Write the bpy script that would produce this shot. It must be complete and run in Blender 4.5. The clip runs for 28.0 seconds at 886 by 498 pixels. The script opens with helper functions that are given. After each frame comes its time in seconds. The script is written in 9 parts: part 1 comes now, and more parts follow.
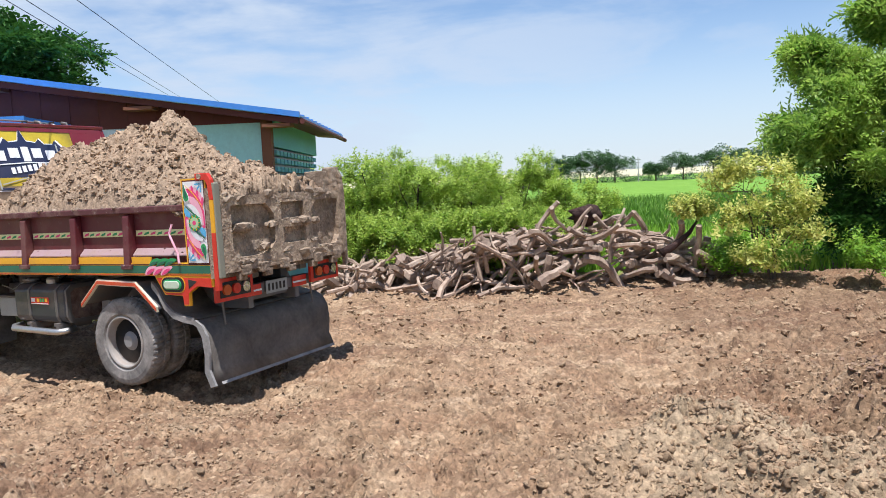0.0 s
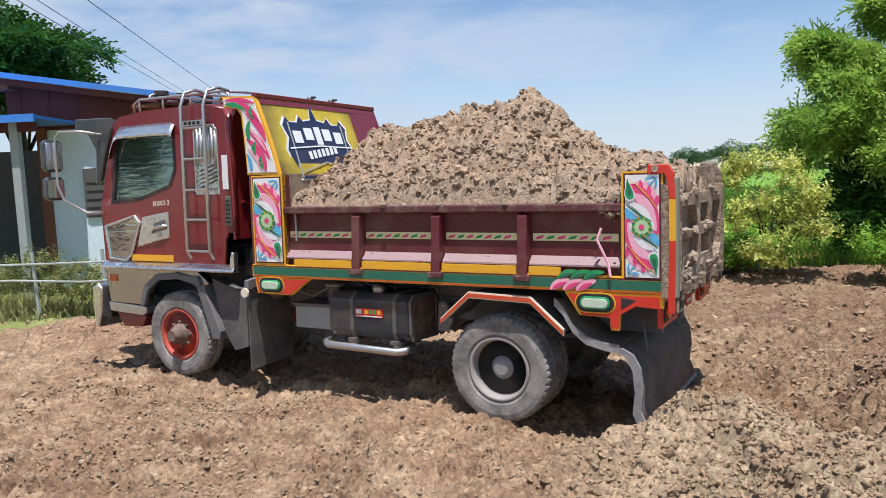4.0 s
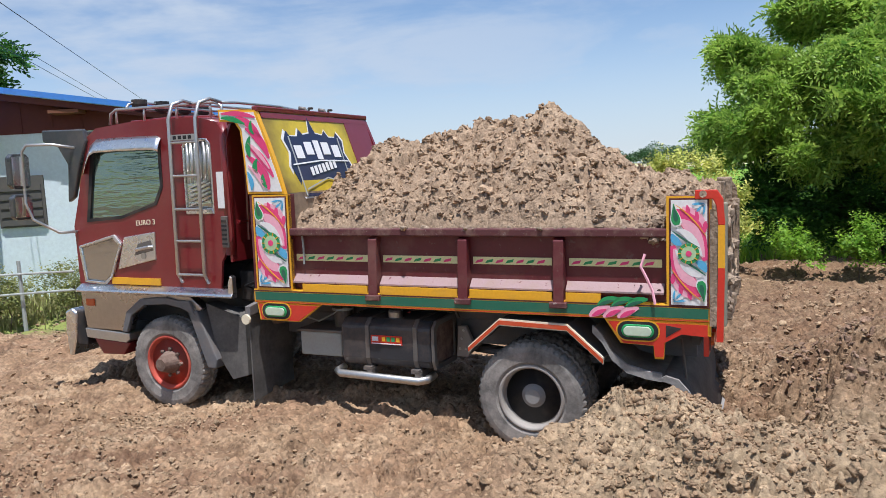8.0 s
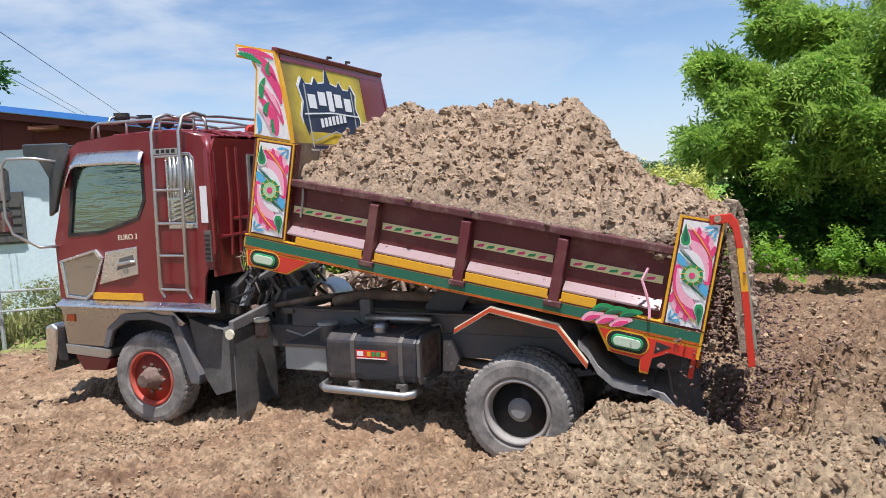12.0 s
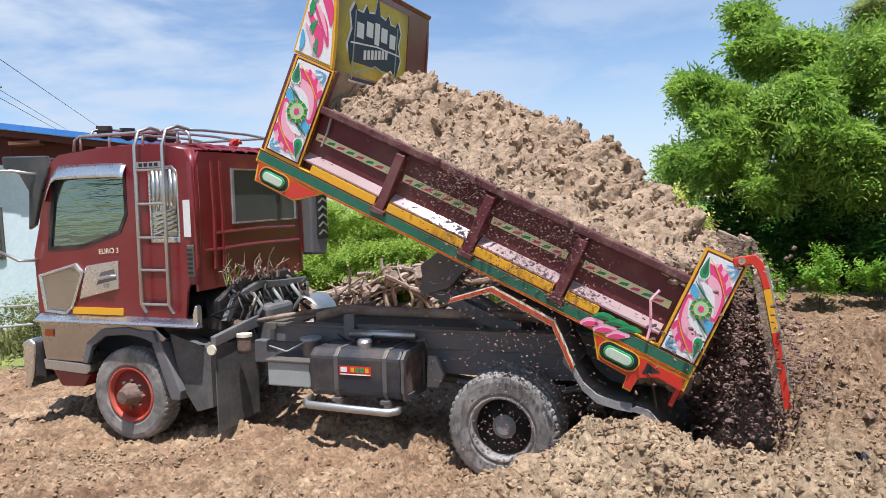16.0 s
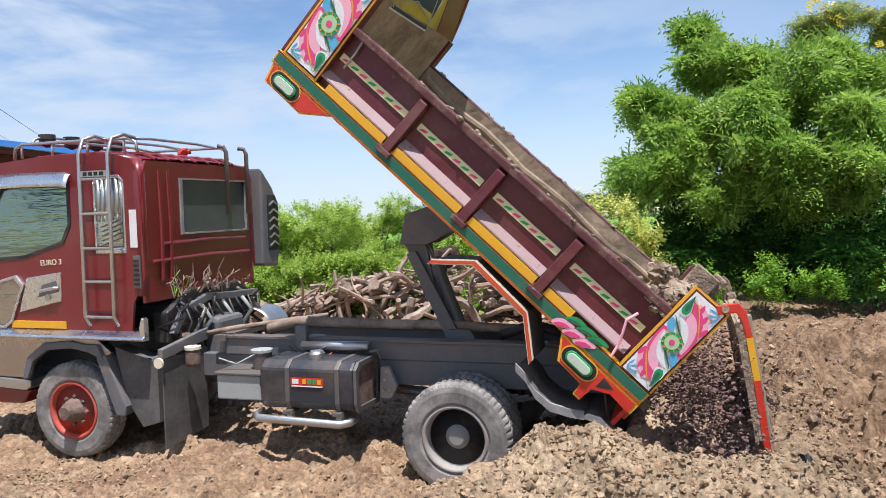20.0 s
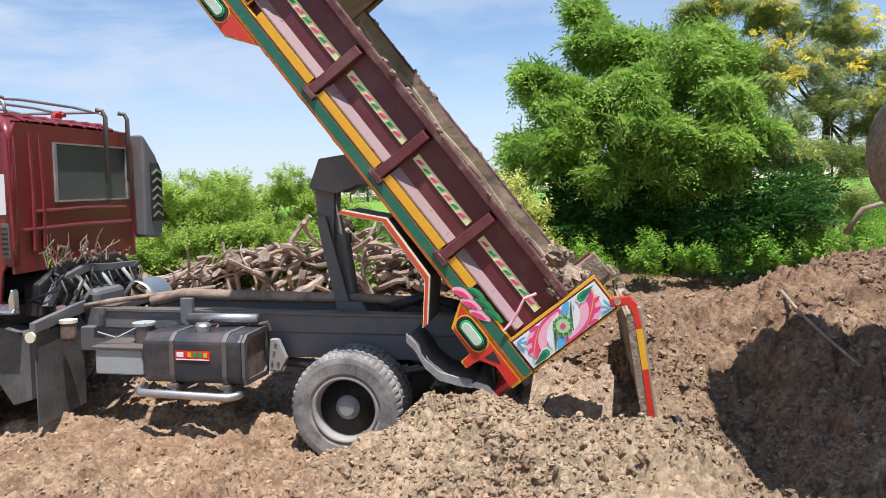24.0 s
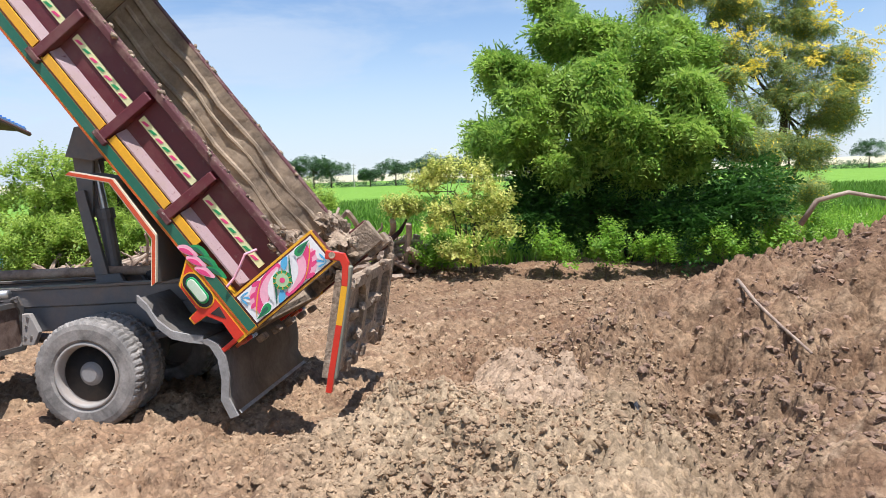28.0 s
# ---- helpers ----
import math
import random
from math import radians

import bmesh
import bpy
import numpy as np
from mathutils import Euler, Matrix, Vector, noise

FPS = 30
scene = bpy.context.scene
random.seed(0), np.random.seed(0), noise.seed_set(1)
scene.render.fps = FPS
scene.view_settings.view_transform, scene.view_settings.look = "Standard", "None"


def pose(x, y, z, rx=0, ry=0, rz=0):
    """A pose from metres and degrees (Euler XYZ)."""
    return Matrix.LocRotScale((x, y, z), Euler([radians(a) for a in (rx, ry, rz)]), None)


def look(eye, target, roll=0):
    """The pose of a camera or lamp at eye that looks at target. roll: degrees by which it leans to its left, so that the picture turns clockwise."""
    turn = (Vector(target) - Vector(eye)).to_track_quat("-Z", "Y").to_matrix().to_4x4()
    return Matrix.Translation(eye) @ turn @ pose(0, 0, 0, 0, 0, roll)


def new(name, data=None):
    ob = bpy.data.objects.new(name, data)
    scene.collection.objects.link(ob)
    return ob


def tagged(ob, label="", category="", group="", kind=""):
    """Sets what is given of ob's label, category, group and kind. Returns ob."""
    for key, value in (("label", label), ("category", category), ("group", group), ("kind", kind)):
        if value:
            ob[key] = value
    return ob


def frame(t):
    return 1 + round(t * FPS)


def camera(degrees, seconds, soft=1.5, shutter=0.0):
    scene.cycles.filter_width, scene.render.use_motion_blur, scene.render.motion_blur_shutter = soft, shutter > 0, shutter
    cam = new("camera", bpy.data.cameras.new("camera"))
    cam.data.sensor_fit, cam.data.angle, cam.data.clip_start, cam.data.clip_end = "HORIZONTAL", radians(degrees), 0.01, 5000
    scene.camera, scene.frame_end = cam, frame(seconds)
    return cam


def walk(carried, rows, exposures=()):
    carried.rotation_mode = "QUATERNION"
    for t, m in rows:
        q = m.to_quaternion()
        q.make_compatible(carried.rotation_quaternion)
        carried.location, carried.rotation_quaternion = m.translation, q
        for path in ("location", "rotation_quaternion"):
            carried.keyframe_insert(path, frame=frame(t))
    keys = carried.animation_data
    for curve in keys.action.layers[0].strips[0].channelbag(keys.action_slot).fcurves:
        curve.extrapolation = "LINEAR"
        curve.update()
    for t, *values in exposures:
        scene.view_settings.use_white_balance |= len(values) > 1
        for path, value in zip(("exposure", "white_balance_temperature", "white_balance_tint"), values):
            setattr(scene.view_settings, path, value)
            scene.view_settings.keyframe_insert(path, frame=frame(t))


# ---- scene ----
cam = camera(59.77, 28.0, soft=0.5)
PATH = [
    (0.0, pose(-0.027, -0.013, 2.000, 85.198, 2.650, 0.000)),
    (0.5, pose(-0.014, -0.028, 2.001, 85.212, 2.353, 0.604)),
    (1.0, pose(-0.005, -0.028, 2.001, 85.148, 2.259, 1.100)),
    (1.5, pose(0.000, -0.037, 2.003, 85.175, 2.344, 1.206)),
    (2.0, pose(0.001, -0.028, 2.003, 85.058, 2.313, 1.209)),
    (2.5, pose(0.001, -0.036, 2.000, 85.120, 2.362, 1.205)),
    (3.0, pose(0.001, -0.036, 2.002, 85.007, 2.418, 1.255)),
    (3.5, pose(0.004, -0.030, 1.996, 84.974, 2.567, 1.171)),
    (5.5, pose(0.017, -0.021, 2.006, 84.917, 3.134, -2.464)),
    (6.0, pose(0.009, -0.006, 1.993, 84.871, 3.228, -3.224)),
    (6.5, pose(-0.008, 0.007, 1.988, 84.959, 3.502, -3.648)),
    (7.0, pose(-0.008, 0.003, 1.986, 84.989, 3.497, -4.021)),
    (7.5, pose(-0.009, 0.004, 1.982, 85.080, 3.595, -4.244)),
    (8.0, pose(-0.003, 0.002, 1.984, 85.024, 3.542, -4.454)),
    (8.5, pose(-0.013, 0.003, 1.982, 85.035, 3.658, -4.746)),
    (9.0, pose(-0.015, 0.007, 1.981, 85.048, 3.650, -4.934)),
    (9.5, pose(-0.006, 0.001, 1.983, 85.161, 3.683, -5.107)),
    (10.0, pose(-0.011, 0.000, 1.981, 85.342, 3.694, -5.220)),
    (10.5, pose(-0.013, 0.005, 1.974, 85.519, 3.688, -5.434)),
    (11.0, pose(-0.012, 0.007, 1.975, 85.676, 3.741, -5.595)),
    (11.5, pose(-0.012, -0.000, 1.973, 85.951, 3.749, -5.633)),
    (12.0, pose(-0.016, 0.003, 1.973, 86.123, 3.726, -5.705)),
    (12.5, pose(-0.012, 0.005, 1.970, 86.205, 3.748, -5.811)),
    (14.5, pose(-0.015, 0.000, 1.960, 86.932, 3.720, -6.205)),
    (15.0, pose(-0.014, -0.001, 1.960, 87.093, 3.650, -6.339)),
    (15.5, pose(-0.015, 0.008, 1.954, 87.289, 3.611, -6.608)),
    (16.0, pose(-0.025, 0.015, 1.948, 87.421, 3.522, -6.927)),
    (16.5, pose(-0.024, 0.021, 1.939, 87.601, 3.588, -7.293)),
    (17.0, pose(-0.018, 0.014, 1.938, 87.802, 3.666, -7.657)),
    (17.5, pose(-0.006, 0.015, 1.938, 87.957, 3.856, -8.122)),
    (18.0, pose(-0.006, 0.009, 1.939, 88.094, 3.720, -8.543)),
    (18.5, pose(-0.001, 0.014, 1.944, 88.071, 3.749, -8.948)),
    (19.0, pose(-0.006, 0.027, 1.938, 88.092, 3.685, -9.352)),
    (19.5, pose(-0.002, 0.024, 1.931, 88.119, 3.745, -9.772)),
    (20.0, pose(0.001, 0.024, 1.915, 88.175, 3.684, -10.262)),
    (20.5, pose(0.008, 0.038, 1.906, 87.913, 3.633, -12.350)),
    (21.0, pose(0.004, 0.021, 1.898, 87.517, 3.518, -14.317)),
    (21.5, pose(0.018, 0.006, 1.888, 87.113, 3.389, -15.611)),
    (23.5, pose(0.018, 0.003, 1.888, 85.919, 2.902, -17.640)),
    (24.0, pose(0.016, 0.003, 1.891, 85.813, 2.753, -18.088)),
    (24.5, pose(0.019, 0.010, 1.883, 85.707, 2.527, -18.518)),
    (25.0, pose(0.021, 0.004, 1.877, 85.551, 2.324, -18.885)),
    (25.5, pose(0.021, 0.004, 1.886, 85.392, 2.215, -19.267)),
    (26.0, pose(0.017, -0.000, 1.888, 85.322, 2.084, -19.664)),
    (26.5, pose(0.024, 0.001, 1.889, 85.223, 2.145, -19.900)),
    (27.0, pose(0.023, 0.006, 1.886, 85.098, 2.124, -20.096)),
    (27.5, pose(0.025, 0.012, 1.888, 84.903, 2.083, -20.359)),
    (28.0, pose(0.024, 0.006, 1.887, 84.747, 2.034, -20.736)),
]
# the clip's camera opens and closes a little on the way
EXPOSURES = [(0.0, 0.42), (1.5, 0.40), (3.0, 0.30), (6.0, 0.26), (10.0, 0.24), (12.0, 0.36), (15.0, 0.44), (18.0, 0.46), (20.0, 0.48), (24.0, 0.48), (26.0, 0.52), (28.0, 0.50)]
walk(cam, PATH, [(t, stops + 0.04, 5950, 13) for t, stops in EXPOSURES])

# ---------- sky and sun ----------
SUN_UP, SUN_FROM = 73.0, (0.12, -0.99)     # elevation; ground direction towards the sun
world = bpy.data.worlds.new("sky")
scene.world = world
world.use_nodes = True
wn = world.node_tree
sky = wn.nodes.new("ShaderNodeTexSky")
sky.sky_type = "NISHITA"
sky.sun_disc = False
sky.sun_elevation = radians(SUN_UP)
sky.sun_rotation = math.atan2(SUN_FROM[0], SUN_FROM[1])
sky.air_density, sky.dust_density, sky.ozone_density = 1.0, 0.05, 1.6
wn.links.new(sky.outputs[0], wn.nodes["Background"].inputs[0])
wn.nodes["Background"].inputs[1].default_value = 0.098
sun_data = bpy.data.lights.new("sun", "SUN")
sun_data.energy, sun_data.angle, sun_data.color = 5.0, radians(0.53), (1.0, 0.955, 0.88)
sun = new("sun", sun_data)
up = math.tan(radians(SUN_UP))
sun.matrix_basis = look((SUN_FROM[0] * 20, SUN_FROM[1] * 20, up * 20), (0, 0, 0))


def build_clouds():
    """Thin high cloud on a far dome: it glows softly and lets the sky through."""
    m = bpy.data.materials.new("high_cloud")
    m.use_nodes = True
    nt = m.node_tree
    nt.nodes.clear()
    out = nt.nodes.new("ShaderNodeOutputMaterial")
    em, tr, mx = nt.nodes.new("ShaderNodeEmission"), nt.nodes.new("ShaderNodeBsdfTransparent"), nt.nodes.new("ShaderNodeMixShader")
    em.inputs[0].default_value, em.inputs[1].default_value = (0.80, 0.90, 1.0, 1), 0.60
    tc, mp = nt.nodes.new("ShaderNodeTexCoord"), nt.nodes.new("ShaderNodeMapping")
    mp.inputs["Scale"].default_value = (0.0011, 0.0011, 0.0040)
    mp.inputs["Rotation"].default_value = (0.0, 0.25, 0.2)
    nt.links.new(tc.outputs["Object"], mp.inputs["Vector"])
    a, b = nt.nodes.new("ShaderNodeTexNoise"), nt.nodes.new("ShaderNodeTexNoise")
    a.inputs["Scale"].default_value, a.inputs["Detail"].default_value, a.inputs["Roughness"].default_value, a.inputs["Distortion"].default_value = 0.9, 5, 0.55, 0.6
    b.inputs["Scale"].default_value, b.inputs["Detail"].default_value, b.inputs["Roughness"].default_value = 3.2, 6, 0.6
    for n in (a, b):
        nt.links.new(mp.outputs[0], n.inputs["Vector"])
    add = nt.nodes.new("ShaderNodeMath")
    add.operation, add.inputs[1].default_value = "MULTIPLY_ADD", 0.35
    nt.links.new(b.outputs[0], add.inputs[0])
    nt.links.new(a.outputs[0], add.inputs[2])
    r = nt.nodes.new("ShaderNodeMapRange")
    r.interpolation_type = "SMOOTHSTEP"
    r.inputs["From Min"].default_value, r.inputs["From Max"].default_value, r.inputs["To Max"].default_value = 0.50, 0.82, 0.95
    nt.links.new(add.outputs[0], r.inputs["Value"])
    sep, lx = nt.nodes.new("ShaderNodeSeparateXYZ"), nt.nodes.new("ShaderNodeMapRange")
    nt.links.new(tc.outputs["Object"], sep.inputs[0])
    lx.inputs["From Min"].default_value, lx.inputs["From Max"].default_value = 1700, -600
    lx.inputs["To Min"].default_value, lx.inputs["To Max"].default_value = 0.25, 1.0
    nt.links.new(sep.outputs[0], lx.inputs["Value"])
    mul = nt.nodes.new("ShaderNodeMath")
    mul.operation = "MULTIPLY"
    nt.links.new(r.outputs[0], mul.inputs[0])
    nt.links.new(lx.outputs[0], mul.inputs[1])
    hz = nt.nodes.new("ShaderNodeMapRange")
    hz.interpolation_type = "SMOOTHSTEP"
    hz.inputs["From Min"].default_value, hz.inputs["From Max"].default_value, hz.inputs["To Min"].default_value, hz.inputs["To Max"].default_value = 20, 620, 0.72, 0.0
    nt.links.new(sep.outputs[2], hz.inputs["Value"])
    top = nt.nodes.new("ShaderNodeMath")
    top.operation = "MAXIMUM"
    nt.links.new(mul.outputs[0], top.inputs[0])
    nt.links.new(hz.outputs[0], top.inputs[1])
    nt.links.new(top.outputs[0], mx.inputs[0])
    nt.links.new(tr.outputs[0], mx.inputs[1])
    nt.links.new(em.outputs[0], mx.inputs[2])
    nt.links.new(mx.outputs[0], out.inputs["Surface"])
    me = bpy.data.meshes.new("cloud_backdrop")
    vs, fs, R = [], [], 2800.0
    for i in range(13):
        el = radians(0.5 + 4.0 * i)
        for j in range(73):
            az = radians(j * 5)
            vs.append((R * math.cos(el) * math.sin(az), R * math.cos(el) * math.cos(az), R * math.sin(el)))
    for i in range(12):
        for j in range(72):
            fs.append((i * 73 + j, i * 73 + j + 1, (i + 1) * 73 + j + 1, (i + 1) * 73 + j))
    me.from_pydata(vs, [], fs)
    me.materials.append(m)
    tagged(new("cloud_backdrop", me), "thin streaks of white cloud across a pale blue sky", "sky", kind="structure")


build_clouds()


# seconds, x, y, z, heading, pitch, lean, tilt of the body
TRUCK = [
    (0, -3.658, 8.368, 0.008, -27.905, -0.524, 0.33, 0),
    (0.5, -3.038, 8.118, 0.019, -28.13, -0.506, 0.17, 0),
    (1, -2.422, 7.839, -0.06, -28.721, 0.158, 0.585, 0),
    (1.5, -1.895, 7.62, -0.086, -28.819, 0.967, 0.382, 0),
    (2, -1.465, 7.436, -0.047, -28.492, 0.163, 0.179, 0),
    (2.5, -1.043, 7.252, -0.057, -28.8, -0.029, 0.091, 0),
    (3, -0.511, 7.04, -0.089, -28.685, 0.433, -0.685, 0),
    (3.5, -0.086, 6.934, -0.083, -28.693, 0.862, -1.03, 0),
    (4, 0.34, 6.761, -0.13, -28.166, 1, -0.608, 0),
    (4.5, 0.72, 6.607, -0.22, -27.695, 1.4, -0.231, 0),
    (5, 1.02, 6.485, -0.31, -27.324, 1.9, 0.066, 0),
    (5.5, 1.206, 6.409, -0.341, -27.094, 2.246, 0.25, 0),
    (6, 1.144, 6.456, -0.351, -27.7, 1.8, 0.42, 0),
    (6.5, 1.144, 6.456, -0.352, -27.703, 1.825, 0.443, 0),
    (7.5, 1.144, 6.456, -0.352, -27.708, 1.875, 0.49, 0),
    (8.6, 1.144, 6.456, -0.352, -27.714, 1.93, 0.541, 0),
    (9, 1.144, 6.456, -0.352, -27.717, 1.95, 0.56, 0.98),
    (9.5, 1.144, 6.456, -0.352, -27.719, 1.979, 0.583, 2.09),
    (10, 1.144, 6.456, -0.352, -27.722, 2.008, 0.607, 3.49),
    (10.5, 1.144, 6.456, -0.352, -27.725, 2.038, 0.63, 5.22),
    (11, 1.144, 6.456, -0.352, -27.728, 2.067, 0.653, 6.76),
    (11.5, 1.144, 6.456, -0.352, -27.731, 2.096, 0.677, 8.71),
    (12, 1.144, 6.456, -0.352, -27.733, 2.125, 0.7, 10.43),
    (12.5, 1.144, 6.456, -0.352, -27.736, 2.154, 0.712, 12.21),
    (13.5, 1.144, 6.456, -0.352, -27.742, 2.212, 0.737, 15.8),
    (14.5, 1.144, 6.456, -0.352, -27.747, 2.271, 0.762, 19.52),
    (15, 1.144, 6.456, -0.352, -27.75, 2.3, 0.775, 21.66),
    (15.5, 1.144, 6.456, -0.352, -27.738, 2.312, 0.787, 23.61),
    (16, 1.144, 6.456, -0.352, -27.727, 2.325, 0.8, 25.51),
    (16.5, 1.144, 6.456, -0.352, -27.715, 2.337, 0.812, 27.65),
    (17, 1.144, 6.456, -0.352, -27.704, 2.35, 0.825, 29.54),
    (17.5, 1.144, 6.456, -0.353, -27.692, 2.362, 0.838, 31.67),
    (18, 1.144, 6.456, -0.353, -27.681, 2.375, 0.85, 33.98),
    (18.5, 1.144, 6.456, -0.353, -27.669, 2.388, 0.809, 36.23),
    (19, 1.144, 6.456, -0.353, -27.657, 2.4, 0.768, 38.49),
    (19.5, 1.144, 6.456, -0.353, -27.646, 2.413, 0.728, 40.73),
    (20, 1.144, 6.456, -0.353, -27.634, 2.425, 0.687, 43.08),
    (20.5, 1.144, 6.456, -0.353, -27.623, 2.438, 0.646, 45),
    (21, 1.144, 6.456, -0.353, -27.611, 2.45, 0.605, 47.9),
    (21.5, 1.144, 6.456, -0.353, -27.599, 2.437, 0.565, 51.3),
    (22.5, 1.144, 6.456, -0.353, -27.576, 2.411, 0.483, 51.8),
    (24.5, 1.144, 6.456, -0.353, -27.53, 2.36, 0.32, 51.5),
    (25, 0.956, 6.526, -0.321, -26.935, 2.077, -0.313, 52.03),
    (25.2, 0.775, 6.619, -0.273, -26.18, 1.267, -0.578, 52.828),
    (25.5, 0.364, 6.849, -0.18, -25.688, 0.721, -0.798, 53.509),
    (25.8, -0.073, 7.081, -0.119, -24.665, -0.585, -1.05, 53.769),
    (26, -0.446, 7.069, -0.07, -24.914, -2.007, -0.922, 53.312),
    (26.2, -0.808, 7.142, -0.072, -25.794, -2.959, -0.807, 52.585),
    (26.3, -0.98, 7.294, -0.082, -26.435, -3.225, -0.766, 52.356),
    (26.5, -1.069, 7.369, -0.074, -26.842, -2.993, -0.727, 52.567),
    (26.7, -1.044, 7.453, -0.12, -26.795, -2.664, -0.739, 52.955),
    (26.8, -1.027, 7.467, -0.141, -26.517, -2.18, -0.764, 53.514),
    (27, -0.94, 7.516, -0.151, -26.236, -1.795, -0.853, 53.986),
    (27.2, -0.814, 7.435, -0.128, -26.138, -2.013, -0.99, 54.088),
    (27.5, -0.649, 7.284, -0.12, -26.116, -2.155, -0.93, 53.887),
    (27.7, -0.56, 7.203, -0.132, -26.377, -2.22, -0.923, 53.786),
    (28, -0.612, 7.246, -0.131, -26.777, -1.633, -0.97, 54.105),
]
# seconds and swing of the tailgate
GATE = [(0, 0), (8.6, 0), (9.5, -1), (10.2, -3), (11, -6), (12.5, -6), (14.5, -7), (16, -10), (17, -14), (18, -11), (20, -9), (24.5, -9), (25, -14), (25.2, -24), (25.5, -32), (25.8, -35), (25.9, -29),
        (26.1, 2), (26.2, 17), (26.3, 34), (26.4, 46), (26.5, 47), (26.6, 44), (26.7, 39), (26.8, 26), (26.9, 14), (27.1, -11), (27.3, -28), (27.4, -30), (27.6, -21), (27.7, -13), (27.8, -8), (27.9, 3), (28, 12)]
# seconds, x, y, z, tilt and heading of the excavator's arm
DIGGER = [(0, 9, -2, 2.6, 0, 163), (18.5, 9, -2, 2.6, 0, 163), (20.3, 6.3, 2.8, 2.3, 0, 163), (21.0, 5.0, 4.28, 1.95, 0, 163), (21.5, 4.94, 4.33, 1.93, 0, 163), (22.5, 4.88, 4.38, 1.94, 3, 163),
          (23.5, 4.95, 4.31, 1.95, 4, 163), (24.0, 5.16, 4.12, 2.0, 4, 163), (24.5, 5.75, 3.45, 2.1, 4, 163), (26, 9, -2, 2.6, 0, 163), (28, 9, -2, 2.6, 0, 163)]

# ---------- materials ----------
def nodes_of(name):
    m = bpy.data.materials.new(name)
    m.use_nodes = True
    nt = m.node_tree
    return m, nt, nt.nodes["Principled BSDF"]


def link(nt, a, b):
    nt.links.new(a, b)


def coords(nt, scale=(1, 1, 1)):
    tc = nt.nodes.new("ShaderNodeTexCoord")
    mp = nt.nodes.new("ShaderNodeMapping")
    mp.inputs["Scale"].default_value = scale
    link(nt, tc.outputs["Object"], mp.inputs["Vector"])
    return mp.outputs["Vector"]


def noise_node(nt, vec, scale, detail=6.0, rough=0.6, distort=0.0):
    n = nt.nodes.new("ShaderNodeTexNoise")
    n.inputs["Scale"].default_value = scale
    n.inputs["Detail"].default_value = detail
    n.inputs["Roughness"].default_value = rough
    n.inputs["Distortion"].default_value = distort
    if vec is not None:
        link(nt, vec, n.inputs["Vector"])
    return n.outputs["Fac"]


def ramp(nt, fac, stops):
    r = nt.nodes.new("ShaderNodeValToRGB")
    e = r.color_ramp.elements
    while len(e) < len(stops):
        e.new(0.5)
    for k, (p, c) in zip(e, stops):
        k.position = p
        k.color = (*c, 1) if len(c) == 3 else c
    link(nt, fac, r.inputs["Fac"])
    return r.outputs["Color"]


def mixc(nt, fac, a, b, mode="MIX"):
    m = nt.nodes.new("ShaderNodeMix")
    m.data_type = "RGBA"
    m.blend_type = mode
    for sock, v in ((m.inputs[0], fac), (m.inputs[6], a), (m.inputs[7], b)):
        if hasattr(v, "is_linked"):
            link(nt, v, sock)
        elif isinstance(v, (int, float)):
            sock.default_value = v
        else:
            sock.default_value = (*v, 1)
    return m.outputs[2]


def bump(nt, bsdf, height, strength, dist=0.02, prev=None):
    b = nt.nodes.new("ShaderNodeBump")
    b.inputs["Strength"].default_value = strength
    b.inputs["Distance"].default_value = dist
    link(nt, height, b.inputs["Height"])
    if prev is not None:
        link(nt, prev, b.inputs["Normal"])
    link(nt, b.outputs["Normal"], bsdf.inputs["Normal"])
    return b.outputs["Normal"]


DUST = (0.30, 0.21, 0.15)


def paint(name, col, rough=0.35, metal=0.0, dust=0.35, coat=0.0, scale=3.0, chip=None):
    """Painted or bare metal with dust and fine scuffs."""
    m, nt, b = nodes_of(name)
    v = coords(nt)
    big = noise_node(nt, v, scale, 8, 0.65)
    fine = noise_node(nt, v, scale * 14, 4, 0.6)
    shade = mixc(nt, fine, [c * 0.82 for c in col], [min(1, c * 1.12) for c in col])
    f = ramp(nt, big, [(0.48, (0, 0, 0)), (0.78, (1, 1, 1))])
    mul = nt.nodes.new("ShaderNodeMath")
    mul.operation = "MULTIPLY"
    mul.inputs[1].default_value = dust
    link(nt, f, mul.inputs[0])
    c = mixc(nt, mul.outputs[0], shade, DUST)
    if chip:
        k = ramp(nt, noise_node(nt, v, scale * 5, 5, 0.7), [(0.62, (0, 0, 0)), (0.66, (1, 1, 1))])
        c = mixc(nt, k, c, chip)
    link(nt, c, b.inputs["Base Color"])
    b.inputs["Metallic"].default_value = metal
    b.inputs["Coat Weight"].default_value = coat
    b.inputs["Coat Roughness"].default_value = 0.12
    rr = nt.nodes.new("ShaderNodeMapRange")
    rr.inputs["To Min"].default_value = rough
    rr.inputs["To Max"].default_value = min(1, rough + 0.35)
    link(nt, big, rr.inputs["Value"])
    link(nt, rr.outputs["Result"], b.inputs["Roughness"])
    bump(nt, b, fine, 0.06, 0.004)
    return m


